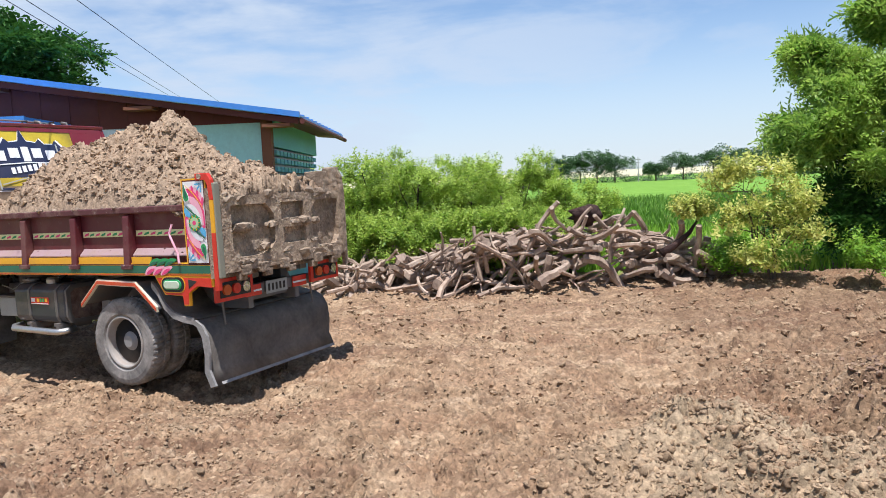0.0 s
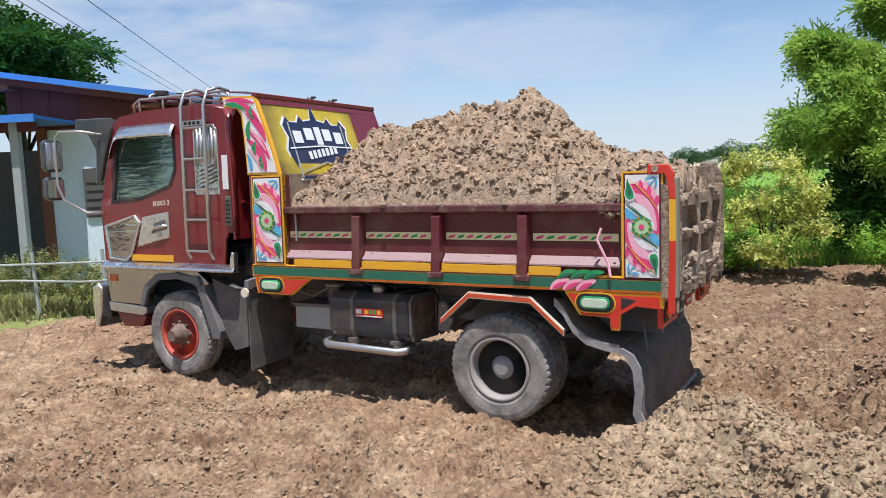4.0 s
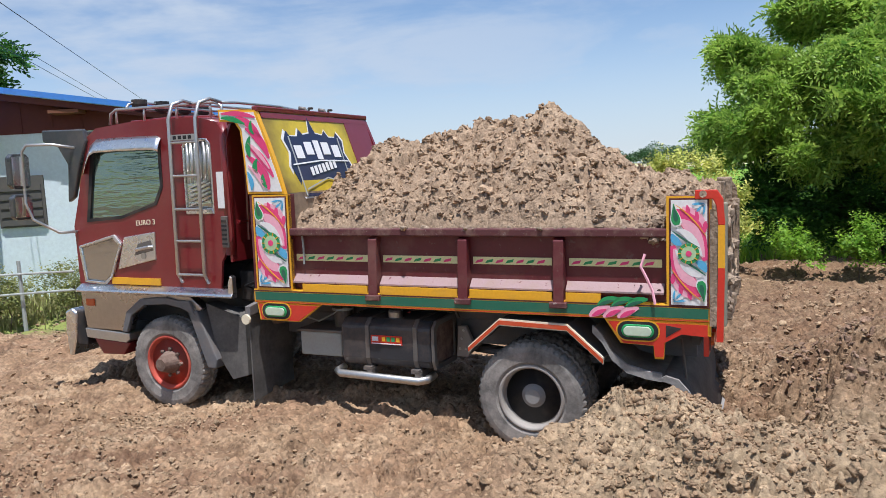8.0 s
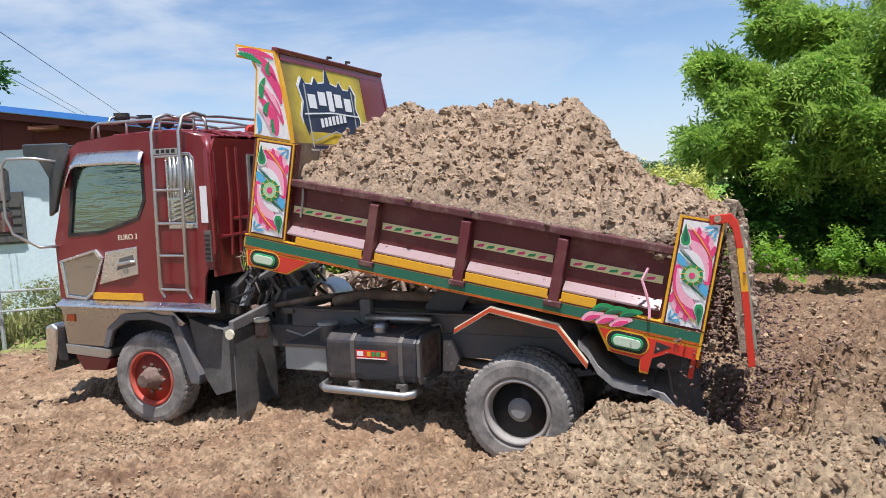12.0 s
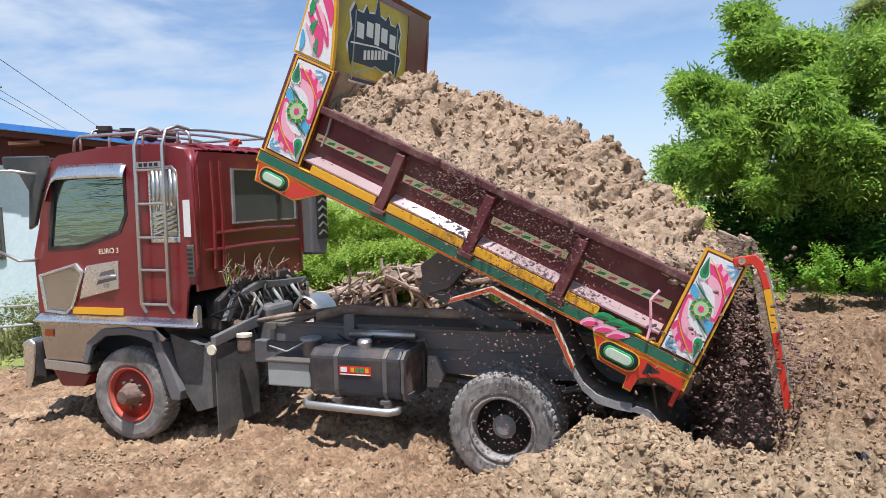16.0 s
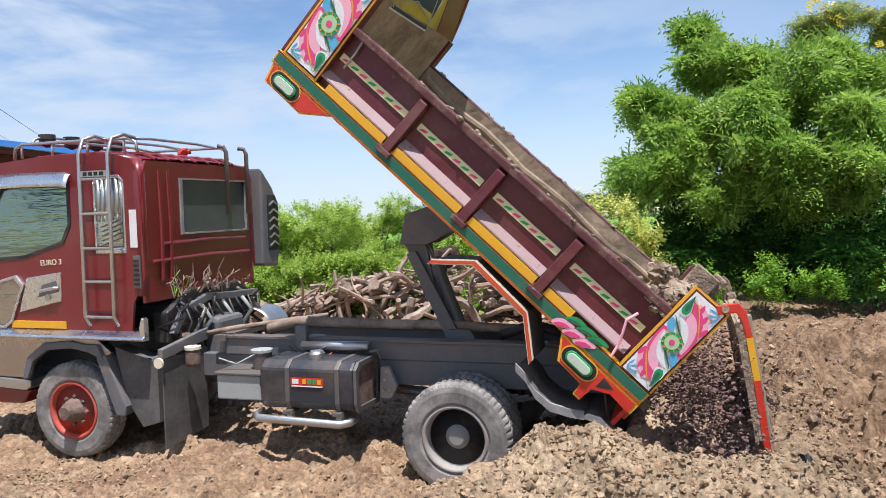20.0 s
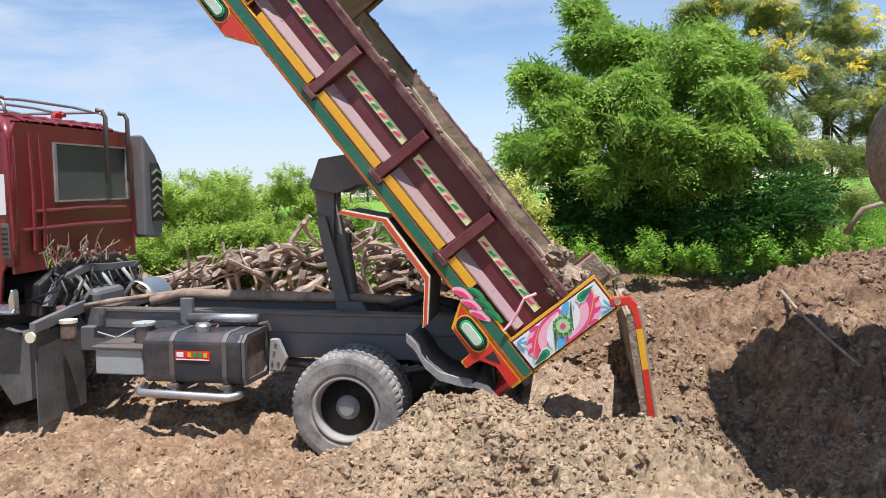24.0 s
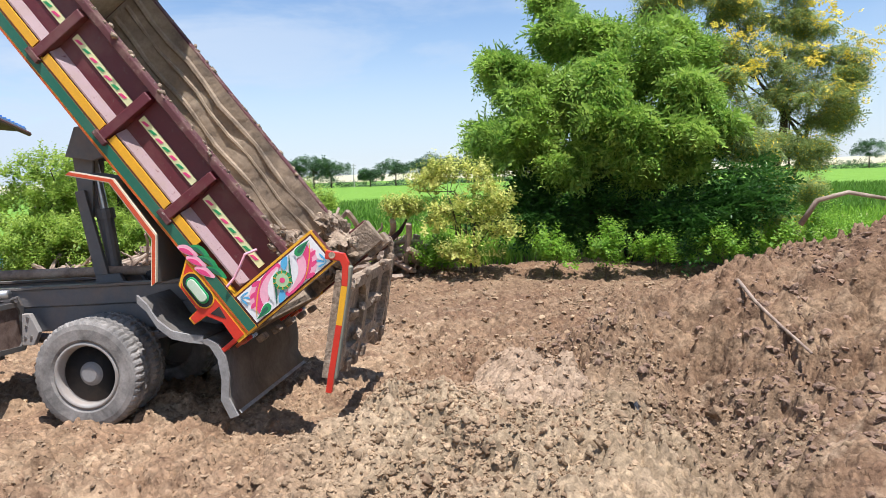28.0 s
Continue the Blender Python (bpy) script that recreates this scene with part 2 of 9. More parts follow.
def rough_matter(name, lo, hi, scale, rough=0.9, bumps=0.4, dist=0.02, mid=None, spots=None):
    """Soil, wood, rubber, mortar: two scales of colour and relief."""
    m, nt, b = nodes_of(name)
    v = coords(nt)
    big = noise_node(nt, v, scale, 8, 0.62, 0.4)
    fine = noise_node(nt, v, scale * 9, 8, 0.7)
    stops = [(0.3, lo), (0.72, hi)] if mid is None else [(0.28, lo), (0.5, mid), (0.72, hi)]
    c = ramp(nt, big, stops)
    c = mixc(nt, 0.55, c, ramp(nt, fine, [(0.25, (0.55, 0.55, 0.55)), (0.7, (1.25, 1.25, 1.25))]), "MULTIPLY")
    if spots:
        k = ramp(nt, noise_node(nt, v, scale * 0.35, 5, 0.6), [(0.55, (0, 0, 0)), (0.68, (1, 1, 1))])
        c = mixc(nt, k, c, spots)
    link(nt, c, b.inputs["Base Color"])
    b.inputs["Roughness"].default_value = rough
    b.inputs["Specular IOR Level"].default_value = 0.25
    n1 = bump(nt, b, big, bumps, dist * 3)
    bump(nt, b, fine, bumps, dist, n1)
    return m


def crumbs_of(nt, vec, scale, warp=0.35):
    """Domed crumbs parted by creases: a height and a grey of its own for each crumb."""
    n = nt.nodes.new("ShaderNodeTexNoise")
    n.inputs["Scale"].default_value, n.inputs["Detail"].default_value, n.inputs["Roughness"].default_value = scale * 0.9, 4.0, 0.6
    link(nt, vec, n.inputs["Vector"])
    k = nt.nodes.new("ShaderNodeVectorMath")
    k.operation, k.inputs[1].default_value = "MULTIPLY_ADD", (warp * 2.2 / scale,) * 3
    link(nt, n.outputs["Color"], k.inputs[0])
    link(nt, vec, k.inputs[2])
    v = nt.nodes.new("ShaderNodeTexVoronoi")
    v.feature, v.inputs["Scale"].default_value = "F1", scale
    link(nt, k.outputs[0], v.inputs["Vector"])
    inv = nt.nodes.new("ShaderNodeMath")
    inv.operation, inv.inputs[0].default_value = "SUBTRACT", 1.0
    link(nt, v.outputs["Distance"], inv.inputs[1])
    # crumbly in some places, pressed smooth in others
    loose = nt.nodes.new("ShaderNodeMath")
    loose.operation = "MULTIPLY"
    link(nt, inv.outputs[0], loose.inputs[0])
    link(nt, ramp(nt, noise_node(nt, vec, scale * 0.13, 5, 0.6, 0.4), [(0.42, (0.12, 0.12, 0.12)), (0.62, (1, 1, 1))]), loose.inputs[1])
    sep = nt.nodes.new("ShaderNodeSeparateXYZ")
    link(nt, v.outputs["Color"], sep.inputs[0])
    return loose.outputs[0], sep.outputs[0]


def soil_matter(name, dark, mid, light, patch):
    """Dug clay soil: tan clumps parted by cracks, damp patches, fine crumbs."""
    m, nt, b = nodes_of(name)
    v = coords(nt)
    big = noise_node(nt, v, 1.3, 6, 0.6, 0.5)
    mids = noise_node(nt, v, 5.0, 8, 0.68, 0.3)
    fine = noise_node(nt, v, 45, 6, 0.7)
    c = ramp(nt, mids, [(0.28, dark), (0.48, mid), (0.72, light)])
    c = mixc(nt, ramp(nt, big, [(0.50, (0, 0, 0)), (0.66, (0.7, 0.7, 0.7))]), c, patch)
    c = mixc(nt, 0.55, c, ramp(nt, fine, [(0.28, (0.55, 0.53, 0.51)), (0.70, (1.22, 1.22, 1.22))]), "MULTIPLY")
    c = mixc(nt, 0.5, c, ramp(nt, noise_node(nt, v, 17, 7, 0.7, 0.4), [(0.33, (0.42, 0.38, 0.34)), (0.45, (1, 1, 1))]), "MULTIPLY")
    g = nt.nodes.new("ShaderNodeNewGeometry")
    c = mixc(nt, 0.8, c, ramp(nt, crumbs_of(nt, v, 34)[1], [(0.0, (0.78, 0.77, 0.76)), (1.0, (1.22, 1.21, 1.19))]), "MULTIPLY")
    c = mixc(nt, 1.0, c, ramp(nt, g.outputs["Random Per Island"], [(0.0, (0.70, 0.68, 0.66)), (0.5, (0.93, 0.93, 0.93)), (1.0, (1.18, 1.16, 1.12))]), "MULTIPLY")
    link(nt, c, b.inputs["Base Color"])
    b.inputs["Roughness"].default_value = 0.95
    b.inputs["Specular IOR Level"].default_value = 0.2
    n = bump(nt, b, mids, 0.5, 0.04)
    h1, g1 = crumbs_of(nt, v, 14)
    h2, g2 = crumbs_of(nt, v, 34)
    n = bump(nt, b, h1, 0.5, 0.045, n)
    n = bump(nt, b, h2, 0.5, 0.02, n)
    bump(nt, b, fine, 0.6, 0.012, n)
    return m


def leaf_matter(name, dark, light, trans=0.35, spots=None):
    m, nt, b = nodes_of(name)
    g = nt.nodes.new("ShaderNodeNewGeometry")
    v = coords(nt)
    c = ramp(nt, g.outputs["Random Per Island"], [(0.0, dark), (0.6, [(p + q) / 2 for p, q in zip(dark, light)]), (1.0, light)])
    big = noise_node(nt, v, 1.1, 3, 0.5)
    c = mixc(nt, ramp(nt, big, [(0.35, (0, 0, 0)), (0.7, (0.6, 0.6, 0.6))]), c, light)
    if spots:
        c = mixc(nt, ramp(nt, g.outputs["Random Per Island"], [(0.93, (0, 0, 0)), (0.935, (1, 1, 1))]), c, spots)
    link(nt, c, b.inputs["Base Color"])
    b.inputs["Roughness"].default_value = 0.45
    b.inputs["Specular IOR Level"].default_value = 0.35
    t = nt.nodes.new("ShaderNodeBsdfTranslucent")
    link(nt, c, t.inputs["Color"])
    mx = nt.nodes.new("ShaderNodeMixShader")
    mx.inputs[0].default_value = trans
    link(nt, b.outputs[0], mx.inputs[1])
    link(nt, t.outputs[0], mx.inputs[2])
    out = nt.nodes["Material Output"]
    link(nt, mx.outputs[0], out.inputs["Surface"])
    return m


def glass_matter(name, tint, clear=0.75, film=0.0):
    m, nt, b = nodes_of(name)
    b.inputs["Metallic"].default_value = film
    bump(nt, b, noise_node(nt, coords(nt, (1.2, 1.2, 7.0)), 2.2, 3, 0.5), 0.16, 0.02)
    b.inputs["Base Color"].default_value = (*tint, 1)
    b.inputs["Roughness"].default_value = 0.03
    b.inputs["Transmission Weight"].default_value = clear
    b.inputs["IOR"].default_value = 1.5
    b.inputs["Coat Weight"].default_value = 0.25
    b.inputs["Coat Roughness"].default_value = 0.02
    return m


def airbrushed():
    """Yellow sprayed over maroon, fading towards the board's edges."""
    m, nt, b = nodes_of("airbrushed_yellow_paint")
    tc, mp = nt.nodes.new("ShaderNodeTexCoord"), nt.nodes.new("ShaderNodeMapping")
    mp.inputs["Scale"].default_value = (0, 0.6, 0.93)
    ln = nt.nodes.new("ShaderNodeVectorMath")
    ln.operation = "LENGTH"
    sh = nt.nodes.new("ShaderNodeVectorMath")
    sh.operation, sh.inputs[1].default_value = "SUBTRACT", (0, 0.92, 1.72)
    link(nt, tc.outputs["Object"], sh.inputs[0])
    link(nt, sh.outputs[0], mp.inputs["Vector"])
    link(nt, mp.outputs[0], ln.inputs[0])
    wob = nt.nodes.new("ShaderNodeMath")
    wob.operation, wob.inputs[1].default_value = "MULTIPLY_ADD", 0.3
    link(nt, noise_node(nt, tc.outputs["Object"], 2.6, 5, 0.6), wob.inputs[0])
    link(nt, ln.outputs["Value"], wob.inputs[2])
    c = ramp(nt, wob.outputs[0], [(0.50, (0.58, 0.43, 0.03)), (0.64, (0.38, 0.285, 0.035)), (0.76, (0.17, 0.10, 0.025)), (0.86, (0.12, 0.013, 0.016))])
    c = mixc(nt, 0.35, c, ramp(nt, noise_node(nt, tc.outputs["Object"], 9, 6, 0.7), [(0.3, (0.45, 0.42, 0.38)), (0.65, (1.1, 1.1, 1.1))]), "MULTIPLY")
    link(nt, c, b.inputs["Base Color"])
    b.inputs["Roughness"].default_value = 0.4
    return m


m_olive = airbrushed()
MAROON = (0.185, 0.010, 0.014)
m_maroon = paint("maroon_paint", MAROON, 0.24, 0, 0.08, 0.8)
m_bedred = paint("dusty_maroon_steel", (0.110, 0.011, 0.017), 0.40, 0, 0.30, 0.25, 2.2, (0.13, 0.055, 0.05))
m_ledge = paint("worn_pink_white_ledge", (0.34, 0.225, 0.225), 0.5, 0, 0.7, 0.1, 5.0, (0.15, 0.045, 0.045))
m_rail = paint("rusty_top_rail", (0.10, 0.028, 0.030), 0.6, 0, 0.8, 0, 6.0, (0.30, 0.24, 0.21))
m_yellow = paint("yellow_paint", (0.80, 0.40, 0.012), 0.35, 0, 0.15, 0.3)
m_red = paint("red_paint", (0.62, 0.030, 0.012), 0.35, 0, 0.12, 0.3)
m_orange = paint("orange_red_paint", (0.60, 0.070, 0.015), 0.35, 0, 0.2, 0.3)
m_green = paint("dark_green_paint", (0.012, 0.13, 0.075), 0.35, 0, 0.15, 0.3)
m_leafgreen = paint("bright_green_paint", (0.02, 0.30, 0.09), 0.35, 0, 0.05, 0.3)
m_pink = paint("pink_paint", (0.74, 0.055, 0.20), 0.35, 0, 0.05, 0.3)
m_palepink = paint("pale_pink_paint", (0.86, 0.42, 0.52), 0.35, 0, 0.05, 0.3)
m_blue = paint("sky_blue_paint", (0.10, 0.42, 0.68), 0.35, 0, 0.05, 0.3)
m_cream = paint("cream_paint", (0.78, 0.70, 0.52), 0.35, 0, 0.2, 0.3)
m_palegreen = paint("pale_green_paint", (0.42, 0.62, 0.34), 0.35, 0, 0.05, 0.3)
m_white = paint("white_paint", (0.80, 0.79, 0.78), 0.35, 0, 0.08, 0.3)
m_black = paint("black_paint", (0.012, 0.012, 0.014), 0.45, 0, 0.3, 0.1)
m_chassis = paint("dusty_black_steel", (0.15, 0.15, 0.155), 0.45, 0.15, 0.6, 0, 2.5)
m_tank = paint("black_tank_paint", (0.030, 0.033, 0.040), 0.30, 0.1, 0.35, 0.2, 3)
m_brushed = paint("dusty_brushed_steel", (0.50, 0.47, 0.44), 0.12, 1.0, 0.28, 0.0, 3)
m_strap = paint("worn_steel_strap", (0.16, 0.15, 0.14), 0.4, 0.5, 0.4)
m_hubgrey = paint("dusty_grey_hub", (0.30, 0.29, 0.28), 0.5, 0.2, 0.4)
m_rimgrey = paint("dusty_grey_rim", (0.34, 0.31, 0.28), 0.55, 0.1, 0.55, 0, 5)
m_grey = paint("dusty_grey_steel", (0.17, 0.15, 0.135), 0.42, 0.4, 0.5, 0.1, 4)
m_chrome = paint("chrome", (0.78, 0.79, 0.80), 0.10, 1.0, 0.10)
m_dullchrome = paint("dusty_chrome", (0.60, 0.59, 0.57), 0.25, 1.0, 0.3)
m_visor = paint("smoked_visor", (0.05, 0.055, 0.06), 0.12, 0.2, 0.25, 0.6)
m_navy = paint("navy_blue_paint", (0.014, 0.022, 0.065), 0.35, 0, 0.1, 0.3)
m_stripe = paint("pale_yellow_green_paint", (0.78, 0.76, 0.40), 0.4, 0, 0.12, 0.2, 6)
m_box = paint("grey_battery_box", (0.36, 0.38, 0.36), 0.5, 0, 0.35)
m_amber = paint("amber_reflector", (0.55, 0.09, 0.01), 0.2, 0, 0.05, 0.5)
m_lampglass = paint("pale_lamp_lens", (0.55, 0.66, 0.50), 0.15, 0, 0.1, 0.6)
m_tyre = rough_matter("dusty_rubber", (0.115, 0.108, 0.10), (0.38, 0.345, 0.31), 5, 0.85, 0.25, 0.006)
m_flap = rough_matter("grey_rubber_sheet", (0.045, 0.044, 0.043), (0.15, 0.14, 0.13), 2.5, 0.7, 0.15, 0.006)
m_paleflap = rough_matter("pale_worn_rubber_edge", (0.20, 0.19, 0.18), (0.38, 0.36, 0.34), 4, 0.7, 0.15, 0.005)
m_mudsteel = rough_matter("mud_coated_steel", (0.12, 0.095, 0.075), (0.50, 0.39, 0.28), 2.2, 0.85, 0.5, 0.012, (0.33, 0.25, 0.175))
m_mudflap = rough_matter("dusty_brown_rubber", (0.085, 0.075, 0.066), (0.20, 0.175, 0.15), 2.5, 0.75, 0.2, 0.006)
m_gatepost = paint("mossy_grey_steel", (0.25, 0.24, 0.18), 0.6, 0, 0.7)
m_gate = soil_matter("mud_caked_steel", (0.17, 0.125, 0.09), (0.34, 0.26, 0.19), (0.50, 0.40, 0.30), (0.24, 0.18, 0.135))
m_hub = rough_matter("caked_hub", (0.10, 0.06, 0.045), (0.28, 0.20, 0.16), 9, 0.8, 0.4, 0.006)
m_glass = glass_matter("green_filmed_glass", (0.21, 0.29, 0.26), 0.0, 0.85)
m_darkglass = paint("dusty_smoked_glass", (0.085, 0.092, 0.092), 0.22, 0.0, 0.25, 0.4, 2.0)
m_cornerglass = glass_matter("pale_mirrored_glass", (0.42, 0.44, 0.42), 0.0, 0.9)
m_mirror = paint("mirror_glass", (0.85, 0.87, 0.88), 0.03, 1.0, 0.03)
m_soil = soil_matter("dry_tan_soil", (0.20, 0.135, 0.084), (0.345, 0.245, 0.155), (0.49, 0.37, 0.245), (0.27, 0.17, 0.108))
m_load = soil_matter("tan_clay_soil", (0.24, 0.162, 0.105), (0.38, 0.275, 0.188), (0.51, 0.385, 0.268), (0.28, 0.21, 0.152))
m_damp = soil_matter("damp_brown_soil", (0.16, 0.10, 0.072), (0.28, 0.188, 0.135), (0.38, 0.27, 0.195), (0.22, 0.145, 0.105))
# darker and redder than the load in the body
m_fall = rough_matter("falling_dark_soil", (0.10, 0.060, 0.050), (0.26, 0.165, 0.135), 3.0, 0.95, 0.2, 0.003, (0.17, 0.105, 0.086))
m_wood = rough_matter("weathered_wood", (0.15, 0.10, 0.075), (0.50, 0.40, 0.31), 3.5, 0.85, 0.5, 0.012, (0.33, 0.245, 0.185))
m_palewood = rough_matter("bleached_wood", (0.20, 0.135, 0.10), (0.56, 0.44, 0.34), 4, 0.85, 0.5, 0.012, (0.40, 0.29, 0.215))
m_darkwood = rough_matter("dark_root_wood", (0.02, 0.011, 0.01), (0.10, 0.055, 0.045), 6, 0.85, 0.6, 0.02)
m_bark = rough_matter("tree_bark", (0.05, 0.038, 0.028), (0.17, 0.13, 0.10), 6, 0.9, 0.6, 0.02)
m_roofblue = paint("blue_metal_roof", (0.06, 0.24, 0.68), 0.35, 0.1, 0.1, 0.2, 1.0)
m_gable = paint("brown_red_boards", (0.105, 0.022, 0.016), 0.6, 0, 0.08, 0, 1.0)
m_wall = paint("aqua_plaster", (0.42, 0.70, 0.68), 0.8, 0, 0.08, 0, 1.0)
m_palewall = paint("pale_blue_plaster", (0.70, 0.80, 0.83), 0.8, 0, 0.08, 0, 1.0)
m_sidewall = paint("green_blue_plaster", (0.20, 0.45, 0.53), 0.8, 0, 0.12, 0, 1.0)
m_pillar = paint("brown_pillar_paint", (0.20, 0.075, 0.04), 0.7, 0, 0.1)
m_shutter = paint("grey_shutter", (0.10, 0.095, 0.085), 0.7, 0, 0.2)
m_leaf_tree = leaf_matter("fresh_green_leaves", (0.10, 0.25, 0.035), (0.46, 0.61, 0.115), 0.5)
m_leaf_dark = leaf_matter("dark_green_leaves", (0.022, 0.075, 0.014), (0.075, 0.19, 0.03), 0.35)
m_leaf_flower = leaf_matter("olive_leaves_yellow_blossom", (0.15, 0.22, 0.055), (0.42, 0.50, 0.18), 0.5, (0.85, 0.62, 0.05))
m_blossom = leaf_matter("yellow_blossom", (0.72, 0.54, 0.04), (0.90, 0.74, 0.12), 0.4)
m_leaf_bush = leaf_matter("yellow_green_leaves", (0.16, 0.29, 0.03), (0.52, 0.64, 0.12), 0.5)
m_leaf_pale = leaf_matter("pale_yellow_leaves", (0.20, 0.31, 0.03), (0.78, 0.74, 0.22), 0.4)
m_dusty = leaf_matter("dusty_olive_leaves", (0.13, 0.155, 0.045), (0.36, 0.37, 0.14), 0.4)
m_drygrass = leaf_matter("dry_grass_blades", (0.20, 0.20, 0.075), (0.44, 0.41, 0.19), 0.35)
m_weed = leaf_matter("weed_leaves", (0.095, 0.25, 0.02), (0.34, 0.54, 0.06), 0.45)
m_rice = leaf_matter("rice_blades", (0.08, 0.18, 0.02), (0.18, 0.31, 0.045), 0.4)
m_far = leaf_matter("far_tree_leaves", (0.05, 0.105, 0.05), (0.125, 0.205, 0.095), 0.25)
m_teal = paint("teal_machine_paint", (0.02, 0.22, 0.22), 0.4, 0, 0.3, 0.2)


# ---------- mesh building ----------
class Mesh:
    """Collects vertices and faces of one part."""

    def __init__(self):
        self.v, self.f = [], []

    def add(self, vs, fs):
        o = len(self.v)
        self.v += [tuple(p) for p in vs]
        self.f += [tuple(i + o for i in f) for f in fs]
        return self

    def box(self, x0, x1, y0, y1, z0, z1):
        return self.add([(x0, y0, z0), (x1, y0, z0), (x1, y1, z0), (x0, y1, z0), (x0, y0, z1), (x1, y0, z1), (x1, y1, z1), (x0, y1, z1)],
                        [(0, 3, 2, 1), (4, 5, 6, 7), (0, 1, 5, 4), (1, 2, 6, 5), (2, 3, 7, 6), (3, 0, 4, 7)])

    def prism(self, pts, a, b, axis="y"):
        """A polygon drawn in the plane across the axis (xz, yz or xy), drawn out from a to b."""
        put = {"y": lambda p, q: (p[0], q, p[1]), "x": lambda p, q: (q, p[0], p[1]), "z": lambda p, q: (p[0], p[1], q)}[axis]
        n = len(pts)
        vs = [put(p, a) for p in pts] + [put(p, b) for p in pts]
        fs = [tuple(range(n - 1, -1, -1)), tuple(range(n, 2 * n))] + [(i, (i + 1) % n, n + (i + 1) % n, n + i) for i in range(n)]
        return self.add(vs, fs)

    def tube(self, pts, r, n=8, r1=None, cap=True):
        pts = [Vector(p) for p in pts]
        rs = [r + ((r if r1 is None else r1) - r) * i / max(1, len(pts) - 1) for i in range(len(pts))]
        rings = []
        side = None
        for i, p in enumerate(pts):
            d = (pts[min(i + 1, len(pts) - 1)] - pts[max(i - 1, 0)]).normalized()
            if side is None:
                side = d.orthogonal().normalized()
            side = (side - d * side.dot(d)).normalized()
            up = d.cross(side)
            rings.append([p + (side * math.cos(k * 2 * math.pi / n) + up * math.sin(k * 2 * math.pi / n)) * rs[i] for k in range(n)])
        vs = [q for ring in rings for q in ring]
        fs = [(i * n + k, i * n + (k + 1) % n, (i + 1) * n + (k + 1) % n, (i + 1) * n + k) for i in range(len(pts) - 1) for k in range(n)]
        if cap:
            fs += [tuple(range(n - 1, -1, -1)), tuple((len(pts) - 1) * n + k for k in range(n))]
        return self.add(vs, fs)

    def lathe(self, prof, c=(0, 0, 0), n=32, axis="y"):
        """prof: (radius, height along the axis) from one end to the other."""
        vs = []
        for r, h in prof:
            for k in range(n):
                a = 2 * math.pi * k / n
                p = (r * math.cos(a), h, r * math.sin(a)) if axis == "y" else (r * math.cos(a), r * math.sin(a), h)
                vs.append((c[0] + p[0], c[1] + p[1], c[2] + p[2]))
        m = len(prof)
        fs = [(i * n + k, (i + 1) * n + k, (i + 1) * n + (k + 1) % n, i * n + (k + 1) % n) for i in range(m - 1) for k in range(n)]
        fs += [tuple(range(n)), tuple((m - 1) * n + k for k in range(n - 1, -1, -1))]
        if axis != "y":
            fs = [f[::-1] for f in fs]
        return self.add(vs, fs)

    def sheet(self, rows, thick=(0, 0, 0)):
        """A grid of points; with thick, a second skin displaced by that vector."""
        m, n = len(rows), len(rows[0])
        vs = [p for r in rows for p in r]
        fs = [(i * n + j, i * n + j + 1, (i + 1) * n + j + 1, (i + 1) * n + j) for i in range(m - 1) for j in range(n - 1)]
        if any(thick):
            k = len(vs)
            vs = vs + [tuple(a + b for a, b in zip(p, thick)) for p in vs]
            fs = fs + [tuple(q + k for q in f[::-1]) for f in fs]
            rim = [(0, j) for j in range(n)] + [(i, n - 1) for i in range(1, m)] + [(m - 1, j) for j in range(n - 2, -1, -1)] + [(i, 0) for i in range(m - 2, 0, -1)]
            ids = [i * n + j for i, j in rim]
            fs += [(ids[i], k + ids[i], k + ids[(i + 1) % len(ids)], ids[(i + 1) % len(ids)]) for i in range(len(ids))]
        return self.add(vs, fs)


def data_of(name, m, material, smooth=False, origin=(0, 0, 0)):
    me = bpy.data.meshes.new(name)
    vs = [(x - origin[0], y - origin[1], z - origin[2]) for x, y, z in m.v]
    me.from_pydata(vs, [], m.f)
    bm = bmesh.new()
    bm.from_mesh(me)
    bmesh.ops.recalc_face_normals(bm, faces=bm.faces)
    bm.to_mesh(me)
    bm.free()
    me.materials.append(material)
    if smooth:
        me.polygons.foreach_set("use_smooth", [True] * len(me.polygons))
    me.update()
    return me


def part(name, m, material, parent, label="", bevel=0.0, smooth=False, origin=(0, 0, 0)):
    """Links a mesh as ONE object under a thing or under a part."""
    ob = new(name, data_of(name, m, material, smooth, origin))
    ob.parent = parent
    if label:
        tagged(ob, label)
    if bevel:
        b = ob.modifiers.new("edge", "BEVEL")
        b.width, b.segments, b.limit_method, b.angle_limit = bevel, 2, "ANGLE", radians(40)
    return ob


def thing(name, m, material, label, category, group="", kind="", smooth=False, bevel=0.0):
    ob = part(name, m, material, None, "", bevel, smooth)
    return tagged(ob, label, category, group, kind)


